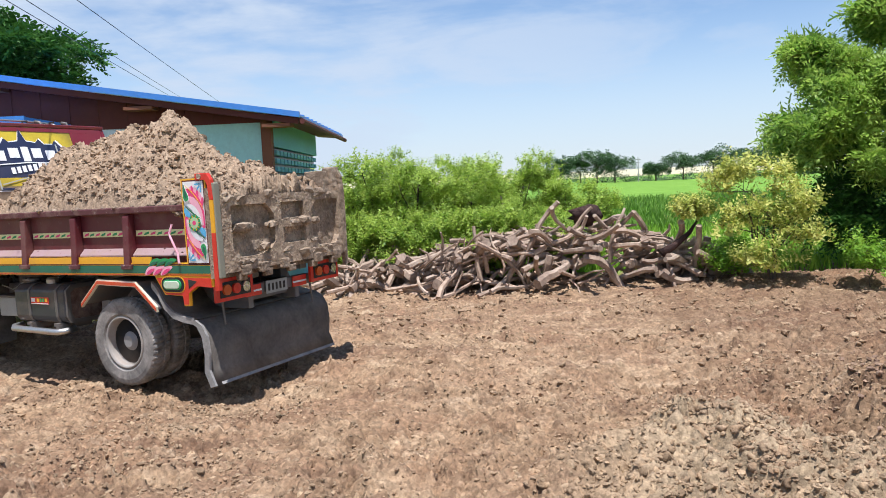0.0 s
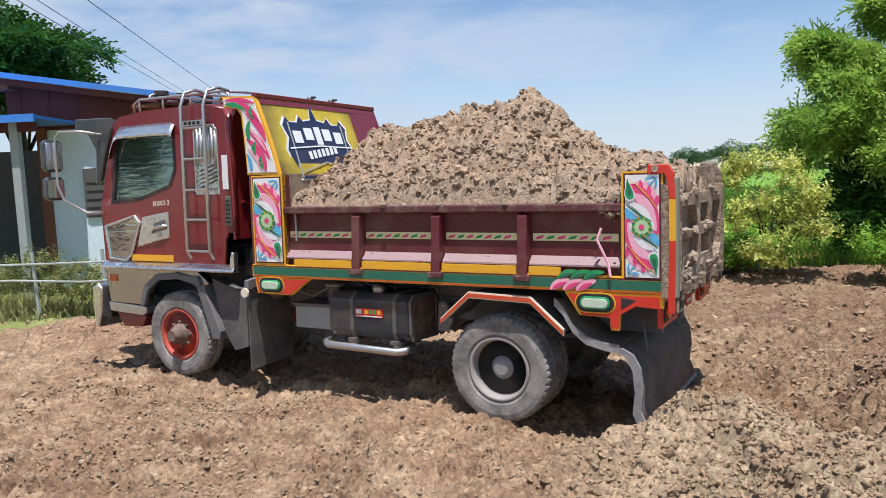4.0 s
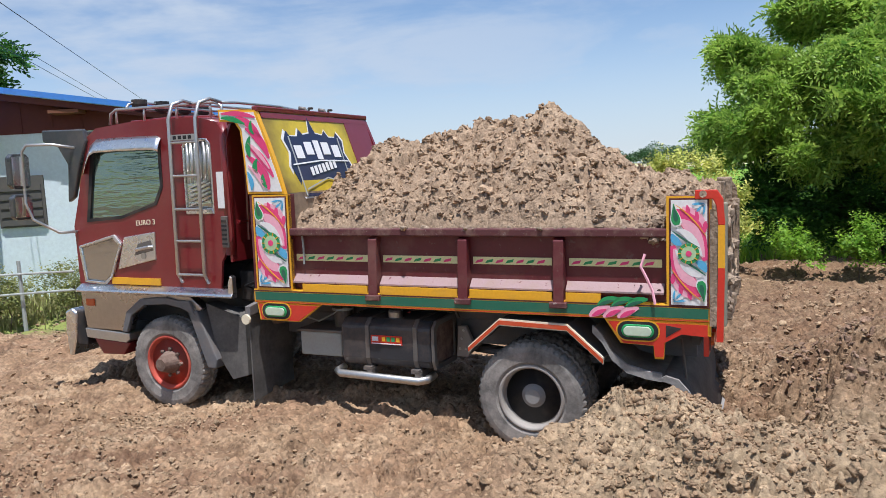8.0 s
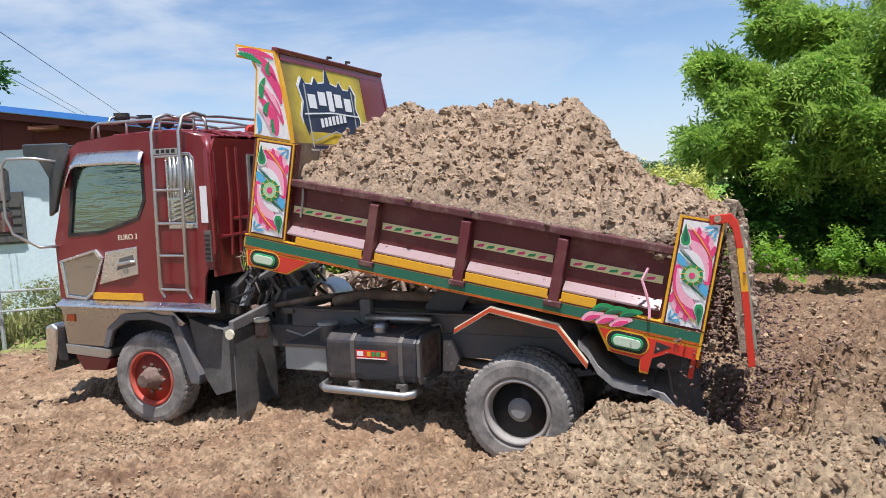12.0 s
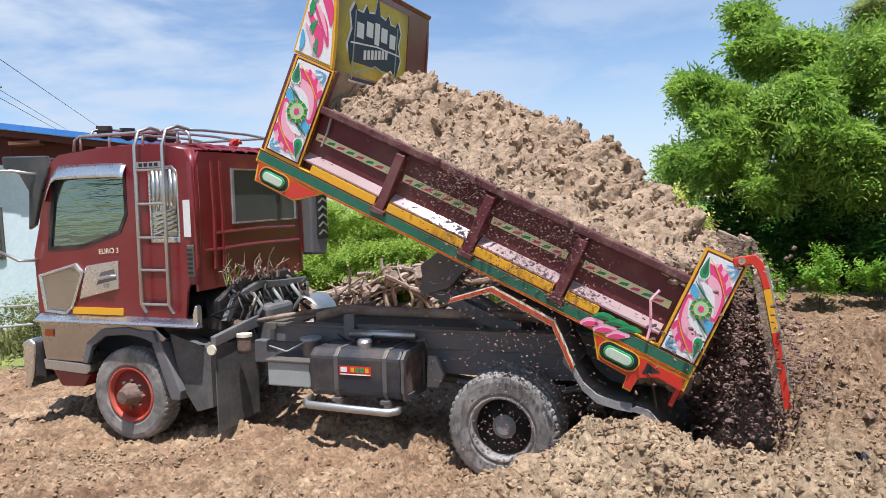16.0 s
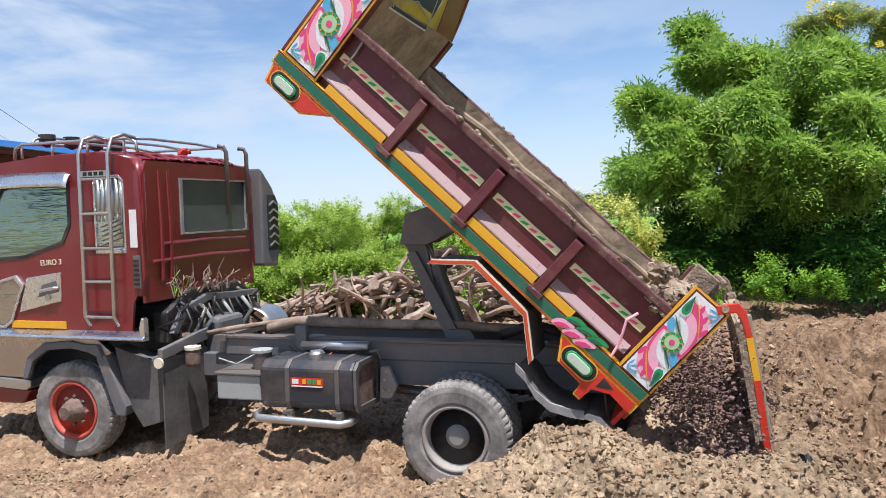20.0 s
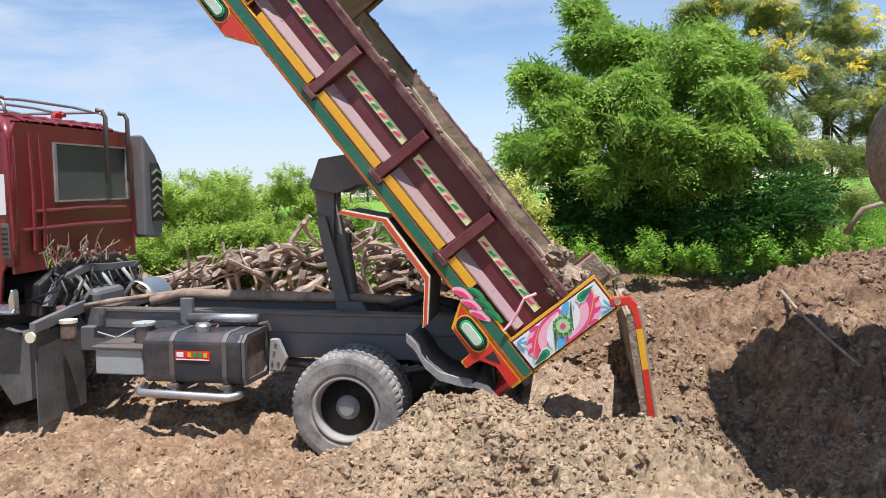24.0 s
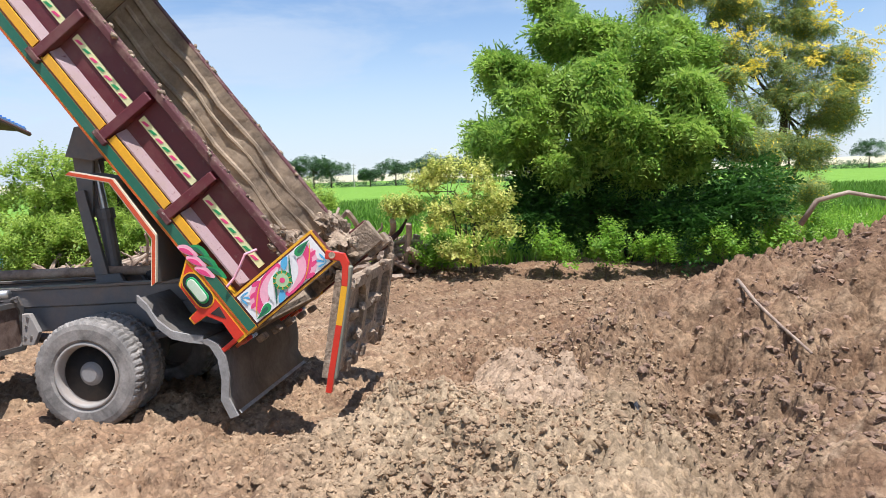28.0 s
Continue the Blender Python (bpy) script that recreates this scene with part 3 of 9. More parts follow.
def big_mesh(name, verts, faces, material, smooth=True):
    """A mesh object from numpy arrays of vertices and of equal-sided faces."""
    me = bpy.data.meshes.new(name)
    verts, faces = np.asarray(verts, np.float32), np.asarray(faces, np.int32)
    k = faces.shape[1]
    me.vertices.add(len(verts))
    me.vertices.foreach_set("co", verts.ravel())
    me.loops.add(faces.size)
    me.loops.foreach_set("vertex_index", faces.ravel())
    me.polygons.add(len(faces))
    me.polygons.foreach_set("loop_start", np.arange(len(faces), dtype=np.int32) * k)
    me.polygons.foreach_set("loop_total", np.full(len(faces), k, np.int32))
    me.update(calc_edges=True)
    me.polygons.foreach_set("use_smooth", np.full(len(faces), smooth))
    me.materials.append(material)
    return new(name, me)


# ---------- noise for relief, on arrays ----------
def hash2(ix, iy, s):
    h = (ix.astype(np.int64) * 374761393 + iy.astype(np.int64) * 668265263 + s * 974634777) & 0x7FFFFFFF
    h = ((h ^ (h >> 13)) * 1274126177) & 0x7FFFFFFF
    return ((h ^ (h >> 16)) & 0xFFFFF) / 1048575.0


def value_noise(x, y, s=0):
    ix, iy = np.floor(x), np.floor(y)
    fx, fy = x - ix, y - iy
    fx, fy = fx * fx * (3 - 2 * fx), fy * fy * (3 - 2 * fy)
    a, b = hash2(ix, iy, s), hash2(ix + 1, iy, s)
    c, d = hash2(ix, iy + 1, s), hash2(ix + 1, iy + 1, s)
    return (a + (b - a) * fx) * (1 - fy) + (c + (d - c) * fx) * fy - 0.5


def fbm(x, y, octaves=4, s=0, gain=0.5):
    out, amp = np.zeros_like(x, dtype=float), 1.0
    for k in range(octaves):
        out += amp * value_noise(x + 17.3 * k, y - 9.1 * k, s + k)
        x, y, amp = x * 2.03, y * 2.03, amp * gain
    return out


def billow(x, y, s=0):
    """Rounded clumps with sharp creases, turned between octaves; 0 in the creases."""
    a = 2 * np.abs(value_noise(x * 0.88 + y * 0.47, y * 0.88 - x * 0.47, s))
    b = 2 * np.abs(value_noise(x * 0.33 - y * 0.95 + 7.7, x * 0.95 + y * 0.33 - 3.1, s + 7))
    return np.minimum(1.15 * np.sqrt(a + 0.004), 1.15 * np.sqrt(b + 0.004))


def lumps(x, y, s=0):
    """Rounded cells with creases between them, 0 in the creases."""
    ix, iy = np.floor(x), np.floor(y)
    best = np.full(x.shape, 9.0)
    second = np.full(x.shape, 9.0)
    for dx in (-1, 0, 1):
        for dy in (-1, 0, 1):
            cx, cy = ix + dx, iy + dy
            px, py = cx + hash2(cx, cy, s), cy + hash2(cx, cy, s + 5)
            d = (x - px) ** 2 + (y - py) ** 2
            second = np.minimum(second, np.maximum(best, d))
            best = np.minimum(best, d)
    return 0.6 * np.sqrt(np.clip((np.sqrt(second) - np.sqrt(best)) / 0.6, 0, 1))


def shards(x, y, s=0):
    """Blocky clods: each cell a flat, tilted face at a height of its own, parted by cracks; about 0 to 1."""
    ix, iy = np.floor(x), np.floor(y)
    best, second, height = np.full(x.shape, 9.0), np.full(x.shape, 9.0), np.zeros(x.shape)
    for dx in (-1, 0, 1):
        for dy in (-1, 0, 1):
            cx, cy = ix + dx, iy + dy
            px, py = cx + hash2(cx, cy, s), cy + hash2(cx, cy, s + 5)
            h = hash2(cx, cy, s + 9) + 1.1 * (hash2(cx, cy, s + 11) - 0.5) * (x - px) + 1.1 * (hash2(cx, cy, s + 13) - 0.5) * (y - py)
            d = (x - px) ** 2 + (y - py) ** 2
            second = np.minimum(second, np.maximum(best, d))
            height = np.where(d < best, h, height)
            best = np.minimum(best, d)
    crack = np.clip((np.sqrt(second) - np.sqrt(best)) / 0.22, 0, 1)
    return height - 0.30 * (1 - np.sqrt(crack))


# ---------- ground ----------
def bell(x, y, cx, cy, sx, sy, turn=0.0):
    c, s = math.cos(radians(turn)), math.sin(radians(turn))
    u, v = (x - cx) * c + (y - cy) * s, -(x - cx) * s + (y - cy) * c
    return np.exp(-0.5 * ((u / sx) ** 2 + (v / sy) ** 2))


def smooth_step(x, a, b):
    t = np.clip((x - a) / (b - a), 0, 1)
    return t * t * (3 - 2 * t)


def large_forms(x, y):
    """Heights of the dug-over yard without its clods."""
    z = -0.06 - 0.05 * smooth_step(x, -2, 1.5) * (1 - smooth_step(x, 3, 6))
    z = z + 0.14 * smooth_step(y, 13.0, 15.5) * (1 - smooth_step(y, 15.8, 17.5))
    z = z - 0.32 * smooth_step(y, 16.0, 24.0)
    z = z - 0.075 * smooth_step(y, 5.2, 6.4) * (1 - smooth_step(y, 11.0, 13.0)) * smooth_step(x, -8.5, -6.5) * (1 - smooth_step(x, 2.6, 4.2))
    # soft hollow under the rear axle, at the tip of the fill
    z = z - 0.27 * bell(x, y, 1.25, 6.45, 0.55, 0.42, 62) - 0.27 * bell(x, y, 2.15, 8.3, 0.6, 0.5, 62)
    z = z - 0.16 * bell(x, y, -2.45, 8.45, 0.5, 0.4) - 0.10 * bell(x, y, -1.5, 10.2, 0.5, 0.4)
    # grey clay bank in front of the wheels
    z = z + 0.26 * bell(x, y, 1.85, 5.25, 0.72, 0.42, -8) + 0.13 * bell(x, y, 0.9, 5.25, 0.75, 0.34)
    z = z + 0.15 * bell(x, y, 2.75, 5.0, 0.8, 0.7, 25) + 0.16 * bell(x, y, 2.2, 4.3, 1.2, 0.6)
    z = z + 0.26 * bell(x, y, 3.6, 6.6, 0.8, 0.7, 30) + 0.15 * bell(x, y, 2.05, 5.42, 0.42, 0.26, -15)
    # pit at the tip's edge, which the load fills
    z = z - 0.62 * bell(x, y, 3.08, 6.35, 0.85, 0.42, 62)
    # spoil heap and the gully dug before it
    z = z + 1.62 * bell(x, y, 7.55, 4.8, 1.2, 1.7, 10) + 0.55 * bell(x, y, 5.4, 6.4, 0.8, 0.9) + 0.5 * bell(x, y, 5.3, 3.6, 0.9, 1.0)
    z = z - 0.42 * bell(x, y, 4.0, 4.75, 0.28, 1.0, -32)
    # low spoil along the far edge
    z = z + 0.22 * bell(x, y, 8.2, 12.6, 1.6, 0.6, -25) + 0.12 * bell(x, y, 5.5, 13.6, 1.5, 0.5) + 0.22 * bell(x, y, -8.0, 11.8, 3.5, 0.5)
    return z


def ground_height(x, y):
    z = large_forms(x, y)
    yard = (1 - smooth_step(y, 15.0, 17.0)) * smooth_step(x, -14, -9) * (1 - smooth_step(x, 13, 18)) * smooth_step(y, -6, -2)
    lane = np.exp(-(((y - 8.9 + 0.35 * (x + 2)) / 1.6) ** 2)) * (1 - smooth_step(x, 0.5, 2.0))
    loose = yard * (1 - 0.55 * lane) * (1 - 0.45 * smooth_step(y, 9.5, 12))
    near = 0.80 + 0.55 * bell(x, y, 2.6, 5.0, 1.9, 1.1) + 0.9 * bell(x, y, 6.3, 5.0, 1.9, 2.2)
    wx, wy = x + 0.25 * fbm(x * 3, y * 3, 2, 31), y + 0.25 * fbm(x * 3 + 40, y * 3, 2, 37)
    z = z + yard * 0.12 * fbm(x * 0.9, y * 0.9, 3, 3)
    rough = loose * near * np.clip(0.85 + 1.3 * fbm(x * 1.1, y * 1.1, 2, 71), 0.25, 1.6)
    z = z + rough * (0.05 * (billow(wx * 1.5, wy * 1.5, 11) - 0.55) + 0.07 * (billow(wx * 3.3, wy * 3.3, 17) - 0.55))
    small = 0.35 * yard + 0.65 * rough
    tx, ty = wx + 0.07 * fbm(x * 11, y * 11, 2, 34), wy + 0.07 * fbm(x * 11 + 30, y * 11, 2, 35)
    z = z + small * (0.05 * (shards(tx * 4.6, ty * 4.6, 23) - 0.42) + 0.10 * (lumps(tx * 5.2, ty * 5.2, 24) - 0.37)) * np.clip(0.7 + 2.2 * fbm(x * 1.7, y * 1.7, 2, 72), 0.15, 1.5)
    z = z + small * (0.045 * (shards(tx * 9.5, ty * 9.5, 27) - 0.42) + 0.075 * (lumps(tx * 10.5, ty * 10.5, 28) - 0.37)) * np.clip(0.75 + 2.2 * fbm(x * 2.7, y * 2.7, 2, 73), 0.1, 1.5)
    z = z + (0.35 * yard + 0.65 * small) * 0.026 * (shards(tx * 18, ty * 18, 29) - 0.42) + yard * 0.022 * fbm(x * 16, y * 16, 2, 41, 0.6)
    # ruts and pressed streaks left by the trucks that came and went
    worn = yard * smooth_step(y, 6.6, 8.4) * (1 - smooth_step(x, 7.0, 10.0)) * (1 - bell(x, y, 2.6, 5.6, 1.6, 1.0))
    run, cross = x * 0.94 - (y - 9) * 0.34, (y - 9) * 0.94 + x * 0.34 + 0.035 * (x + 1) ** 2
    cross = cross + 0.25 * fbm(run * 0.5, cross * 0.7, 2, 44)
    z = z + worn * (0.10 * np.abs(fbm(run * 0.45, cross * 2.6, 2, 45)) + 0.04 * np.abs(fbm(run * 1.2, cross * 5, 2, 46)) - 0.03)
    z = z + worn * 0.04 * (shards(run * 1.8, cross * 4.2, 47) - 0.42) * np.clip(0.4 + 2.6 * fbm(x * 0.8, y * 0.8, 2, 48), 0, 1)
    # tyre grooves along the lane
    along = y - 8.9 + 0.42 * (x + 2)
    z = z - 0.045 * yard * lane * np.cos(along * 6.5 + 1.6 * fbm(x * 0.7, y * 0.7, 2, 5)) - 0.02 * yard * lane * np.cos(along * 21 + 2 * fbm(x, y, 2, 6))
    z = z + (1 - yard) * 0.05 * fbm(x * 0.5, y * 0.5, 3, 53) * np.exp(-((np.hypot(x, y) / 80.0) ** 2))
    # crumbled pits and cracks in the tipped banks
    dug = yard * np.clip(bell(x, y, 2.2, 5.0, 2.4, 1.3) + bell(x, y, 6.2, 5.6, 2.4, 2.4), 0, 1)
    z = z - 0.085 * dug * smooth_step(fbm(x * 2.3, y * 2.3, 3, 91), 0.08, 0.20) - 0.03 * dug * smooth_step(fbm(x * 6.0, y * 6.0, 3, 92), 0.10, 0.22)
    rough = np.clip(dug + 0.75 * yard * (1 - smooth_step(y, 9.0, 13.0)), 0, 1)
    z = z + rough * (0.13 * np.abs(fbm(x * 3.7, y * 3.7, 3, 93)) + 0.075 * np.abs(fbm(x * 8.5, y * 8.5, 2, 94)) - 0.035)
    return z


def spread(lo, hi, step, out_lo, out_hi, grow, coarse, leap=1.25):
    """Even steps in the middle that widen outwards, faster once they are coarse."""
    mid = list(np.arange(lo, hi + step / 2, step))

    def tail(start, reach):
        out, d, x = [], step, 0.0
        while x < reach:
            d *= grow if d < coarse else leap
            x += d
            out.append(x)
        return out

    return np.array([lo - x for x in tail(lo, lo - out_lo)][::-1] + mid + [mid[-1] + x for x in tail(hi, out_hi - hi)])


def soil_ground_matter():
    """Tan dug soil, grey clay on the bank, weedy grass past the yard, rice green beyond."""
    m, nt, b = nodes_of("yard_and_field")
    v = coords(nt)
    sep = nt.nodes.new("ShaderNodeSeparateXYZ")
    link(nt, v, sep.inputs[0])

    def span(sock, a, c):
        r = nt.nodes.new("ShaderNodeMapRange")
        r.interpolation_type = "SMOOTHSTEP"
        r.inputs["From Min"].default_value, r.inputs["From Max"].default_value = a, c
        link(nt, sock, r.inputs["Value"])
        return r.outputs["Result"]

    def op(kind, p, q):
        n = nt.nodes.new("ShaderNodeMath")
        n.operation = kind
        for i, w in enumerate((p, q)):
            if isinstance(w, (int, float)):
                n.inputs[i].default_value = w
            else:
                link(nt, w, n.inputs[i])
        return n.outputs[0]

    big = noise_node(nt, v, 0.55, 6, 0.6, 0.5)
    mid = noise_node(nt, v, 2.6, 8, 0.65, 0.5)
    fine = noise_node(nt, v, 22, 8, 0.7)
    soil = ramp(nt, mid, [(0.27, (0.165, 0.103, 0.062)), (0.48, (0.295, 0.198, 0.122)), (0.72, (0.44, 0.322, 0.208))])
    soil = mixc(nt, ramp(nt, big, [(0.45, (0, 0, 0)), (0.66, (0.75, 0.75, 0.75))]), soil, (0.25, 0.148, 0.09))
    # damp streaks pressed along the way of the trucks
    tc, mp = nt.nodes.new("ShaderNodeTexCoord"), nt.nodes.new("ShaderNodeMapping")
    mp.inputs["Rotation"].default_value, mp.inputs["Scale"].default_value = (0, 0, radians(19)), (0.32, 2.4, 1)
    link(nt, tc.outputs["Object"], mp.inputs["Vector"])
    soil = mixc(nt, ramp(nt, noise_node(nt, mp.outputs[0], 1.1, 7, 0.66, 0.5), [(0.50, (0, 0, 0)), (0.60, (0.62, 0.62, 0.62))]), soil, (0.185, 0.110, 0.070))
    soil = mixc(nt, ramp(nt, noise_node(nt, mp.outputs[0], 2.3, 7, 0.7, 0.3), [(0.56, (0, 0, 0)), (0.68, (0.6, 0.6, 0.6))]), soil, (0.50, 0.385, 0.265))
    d = nt.nodes.new("ShaderNodeVectorMath")
    d.operation = "DISTANCE"
    d.inputs[1].default_value = (2.5, 4.9, 0.1)
    link(nt, v, d.inputs[0])
    wob = op("ADD", d.outputs["Value"], op("MULTIPLY", mid, 1.4))
    soil = mixc(nt, op("SUBTRACT", 1.0, span(wob, 1.7, 2.9)), soil, ramp(nt, mid, [(0.3, (0.225, 0.165, 0.104)), (0.7, (0.44, 0.335, 0.22))]))
    soil = mixc(nt, 0.6, soil, ramp(nt, fine, [(0.28, (0.36, 0.33, 0.31)), (0.50, (0.95, 0.95, 0.95)), (0.72, (1.5, 1.48, 1.44))]), "MULTIPLY")
    soil = mixc(nt, 0.5, soil, ramp(nt, noise_node(nt, v, 17, 7, 0.7, 0.4), [(0.33, (0.40, 0.36, 0.32)), (0.45, (1, 1, 1))]), "MULTIPLY")
    soil = mixc(nt, 0.8, soil, ramp(nt, crumbs_of(nt, v, 30)[1], [(0.0, (0.74, 0.73, 0.72)), (1.0, (1.26, 1.25, 1.22))]), "MULTIPLY")
    soil = mixc(nt, 0.6, soil, ramp(nt, crumbs_of(nt, v, 12)[1], [(0.0, (0.80, 0.79, 0.78)), (1.0, (1.20, 1.19, 1.17))]), "MULTIPLY")
    damp = op("MULTIPLY", span(op("ADD", sep.outputs["X"], op("MULTIPLY", mid, 1.6)), 2.6, 5.4), 0.8)
    soil = mixc(nt, damp, soil, mixc(nt, 1.0, soil, (0.72, 0.69, 0.68), "MULTIPLY"))
    grass = ramp(nt, noise_node(nt, v, 1.2, 6, 0.7), [(0.3, (0.15, 0.19, 0.045)), (0.7, (0.30, 0.33, 0.10))])
    rice = ramp(nt, noise_node(nt, v, 0.25, 5, 0.6), [(0.3, (0.125, 0.26, 0.028)), (0.7, (0.20, 0.345, 0.05))])
    rice = mixc(nt, 0.5, rice, ramp(nt, noise_node(nt, coords(nt, (2.5, 0.6, 1)), 2.5, 5, 0.7), [(0.3, (0.72, 0.72, 0.7)), (0.7, (1.2, 1.2, 1.15))]), "MULTIPLY")
    yy = op("ADD", sep.outputs["Y"], op("MULTIPLY", noise_node(nt, v, 0.8, 4, 0.6), 3.0))
    edge = span(yy, 16.6, 17.6)
    left = op("MULTIPLY", span(op("ADD", yy, op("MULTIPLY", sep.outputs["X"], -0.9)), 18.5, 19.3), span(yy, 9.0, 10.5))
    right = span(op("ADD", sep.outputs["X"], op("MULTIPLY", mid, 1.5)), 12.5, 13.5)
    behind = span(op("MULTIPLY", yy, -1.0), 30.0, 33.0)
    green = op("MAXIMUM", op("MAXIMUM", op("MAXIMUM", edge, left), right), behind)
    far = span(op("ADD", sep.outputs["Y"], op("MULTIPLY", sep.outputs["X"], 0.25)), 33, 36)
    c = mixc(nt, green, soil, mixc(nt, far, grass, rice))
    link(nt, c, b.inputs["Base Color"])
    b.inputs["Roughness"].default_value = 0.95
    b.inputs["Specular IOR Level"].default_value = 0.2
    h1, g1 = crumbs_of(nt, v, 12)
    h2, g2 = crumbs_of(nt, v, 30)
    n0 = bump(nt, b, h1, 0.5, 0.055)
    n0 = bump(nt, b, h2, 0.5, 0.024, n0)
    n1 = bump(nt, b, mid, 0.4, 0.04, n0)
    n2 = bump(nt, b, fine, 0.7, 0.018, n1)
    bump(nt, b, noise_node(nt, v, 70, 5, 0.7), 0.6, 0.007, n2)
    return m


def build_ground():
    xs = spread(-4.2, 7.4, 0.018, -2200, 2400, 1.03, 0.25)
    ys = spread(3.5, 7.4, 0.018, -600, 2600, 1.022, 0.30, 1.12)
    gx, gy = np.meshgrid(xs, ys)
    gz = ground_height(gx, gy)
    n, m = len(xs), len(ys)
    i = np.arange(n * m).reshape(m, n)
    faces = np.stack([i[:-1, :-1], i[:-1, 1:], i[1:, 1:], i[1:, :-1]], -1).reshape(-1, 4)
    ob = big_mesh("ground", np.stack([gx, gy, gz], -1).reshape(-1, 3), faces, soil_ground_matter(), True)
    return tagged(ob, "churned dry tan soil yard running out into green rice fields", "ground", kind="structure")


def rock_shape(seed, sub=1):
    bm = bmesh.new()
    bmesh.ops.create_icosphere(bm, subdivisions=sub, radius=1)
    rnd = random.Random(seed)
    off = Vector((rnd.uniform(0, 50), rnd.uniform(0, 50), rnd.uniform(0, 50)))
    sq = Vector((rnd.uniform(0.75, 1.35), rnd.uniform(0.7, 1.2), rnd.uniform(0.5, 0.8)))
    for v in bm.verts:
        k = 1 + 0.5 * noise.noise(v.co * 1.3 + off) + (rnd.uniform(-0.35, 0.3) if sub == 1 else 0.6 * noise.noise(v.co * 2.6 + off) - 0.55 * abs(noise.noise(v.co * 3.4 - off)) + 0.35 * noise.noise(v.co * 6.0 + off))
        if sub > 1:
            k += rnd.uniform(-1, 1) * (0.15 if sub == 2 else 0.07)
        v.co = Vector((v.co.x * sq.x, v.co.y * sq.y, v.co.z * sq.z)) * k
    if sub > 1:
        # broken flat faces
        for _ in range(9):
            n = Vector((rnd.uniform(-1, 1), rnd.uniform(-1, 1), rnd.uniform(-0.6, 1))).normalized()
            o = rnd.uniform(0.42, 0.75)
            for v in bm.verts:
                v.co -= n * max(0.0, v.co.dot(n) - o) * 0.9
    bm.verts.index_update()
    vs = np.array([v.co[:] for v in bm.verts])
    fs = np.array([[v.index for v in f.verts] for f in bm.faces])
    bm.free()
    return vs, fs


def join_copies(shapes, places, sizes, rng, flat=0.0):
    """Copies of small shapes, turned at random, as one pair of arrays."""
    vs, fs, o = [], [], 0
    for p, s in zip(places, sizes):
        v, f = shapes[rng.integers(len(shapes))]
        a, b = rng.uniform(0, 6.283), rng.uniform(-0.5, 0.5)
        c, d = math.cos(a), math.sin(a)
        e, g = math.cos(b), math.sin(b)
        w = v * s
        w = np.stack([w[:, 0] * e + w[:, 2] * g, w[:, 1], -w[:, 0] * g + w[:, 2] * e], 1)
        w = np.stack([w[:, 0] * c - w[:, 1] * d, w[:, 0] * d + w[:, 1] * c, w[:, 2]], 1)
        vs.append(w + p)
        fs.append(f + o)
        o += len(v)
    return np.concatenate(vs), np.concatenate(fs)


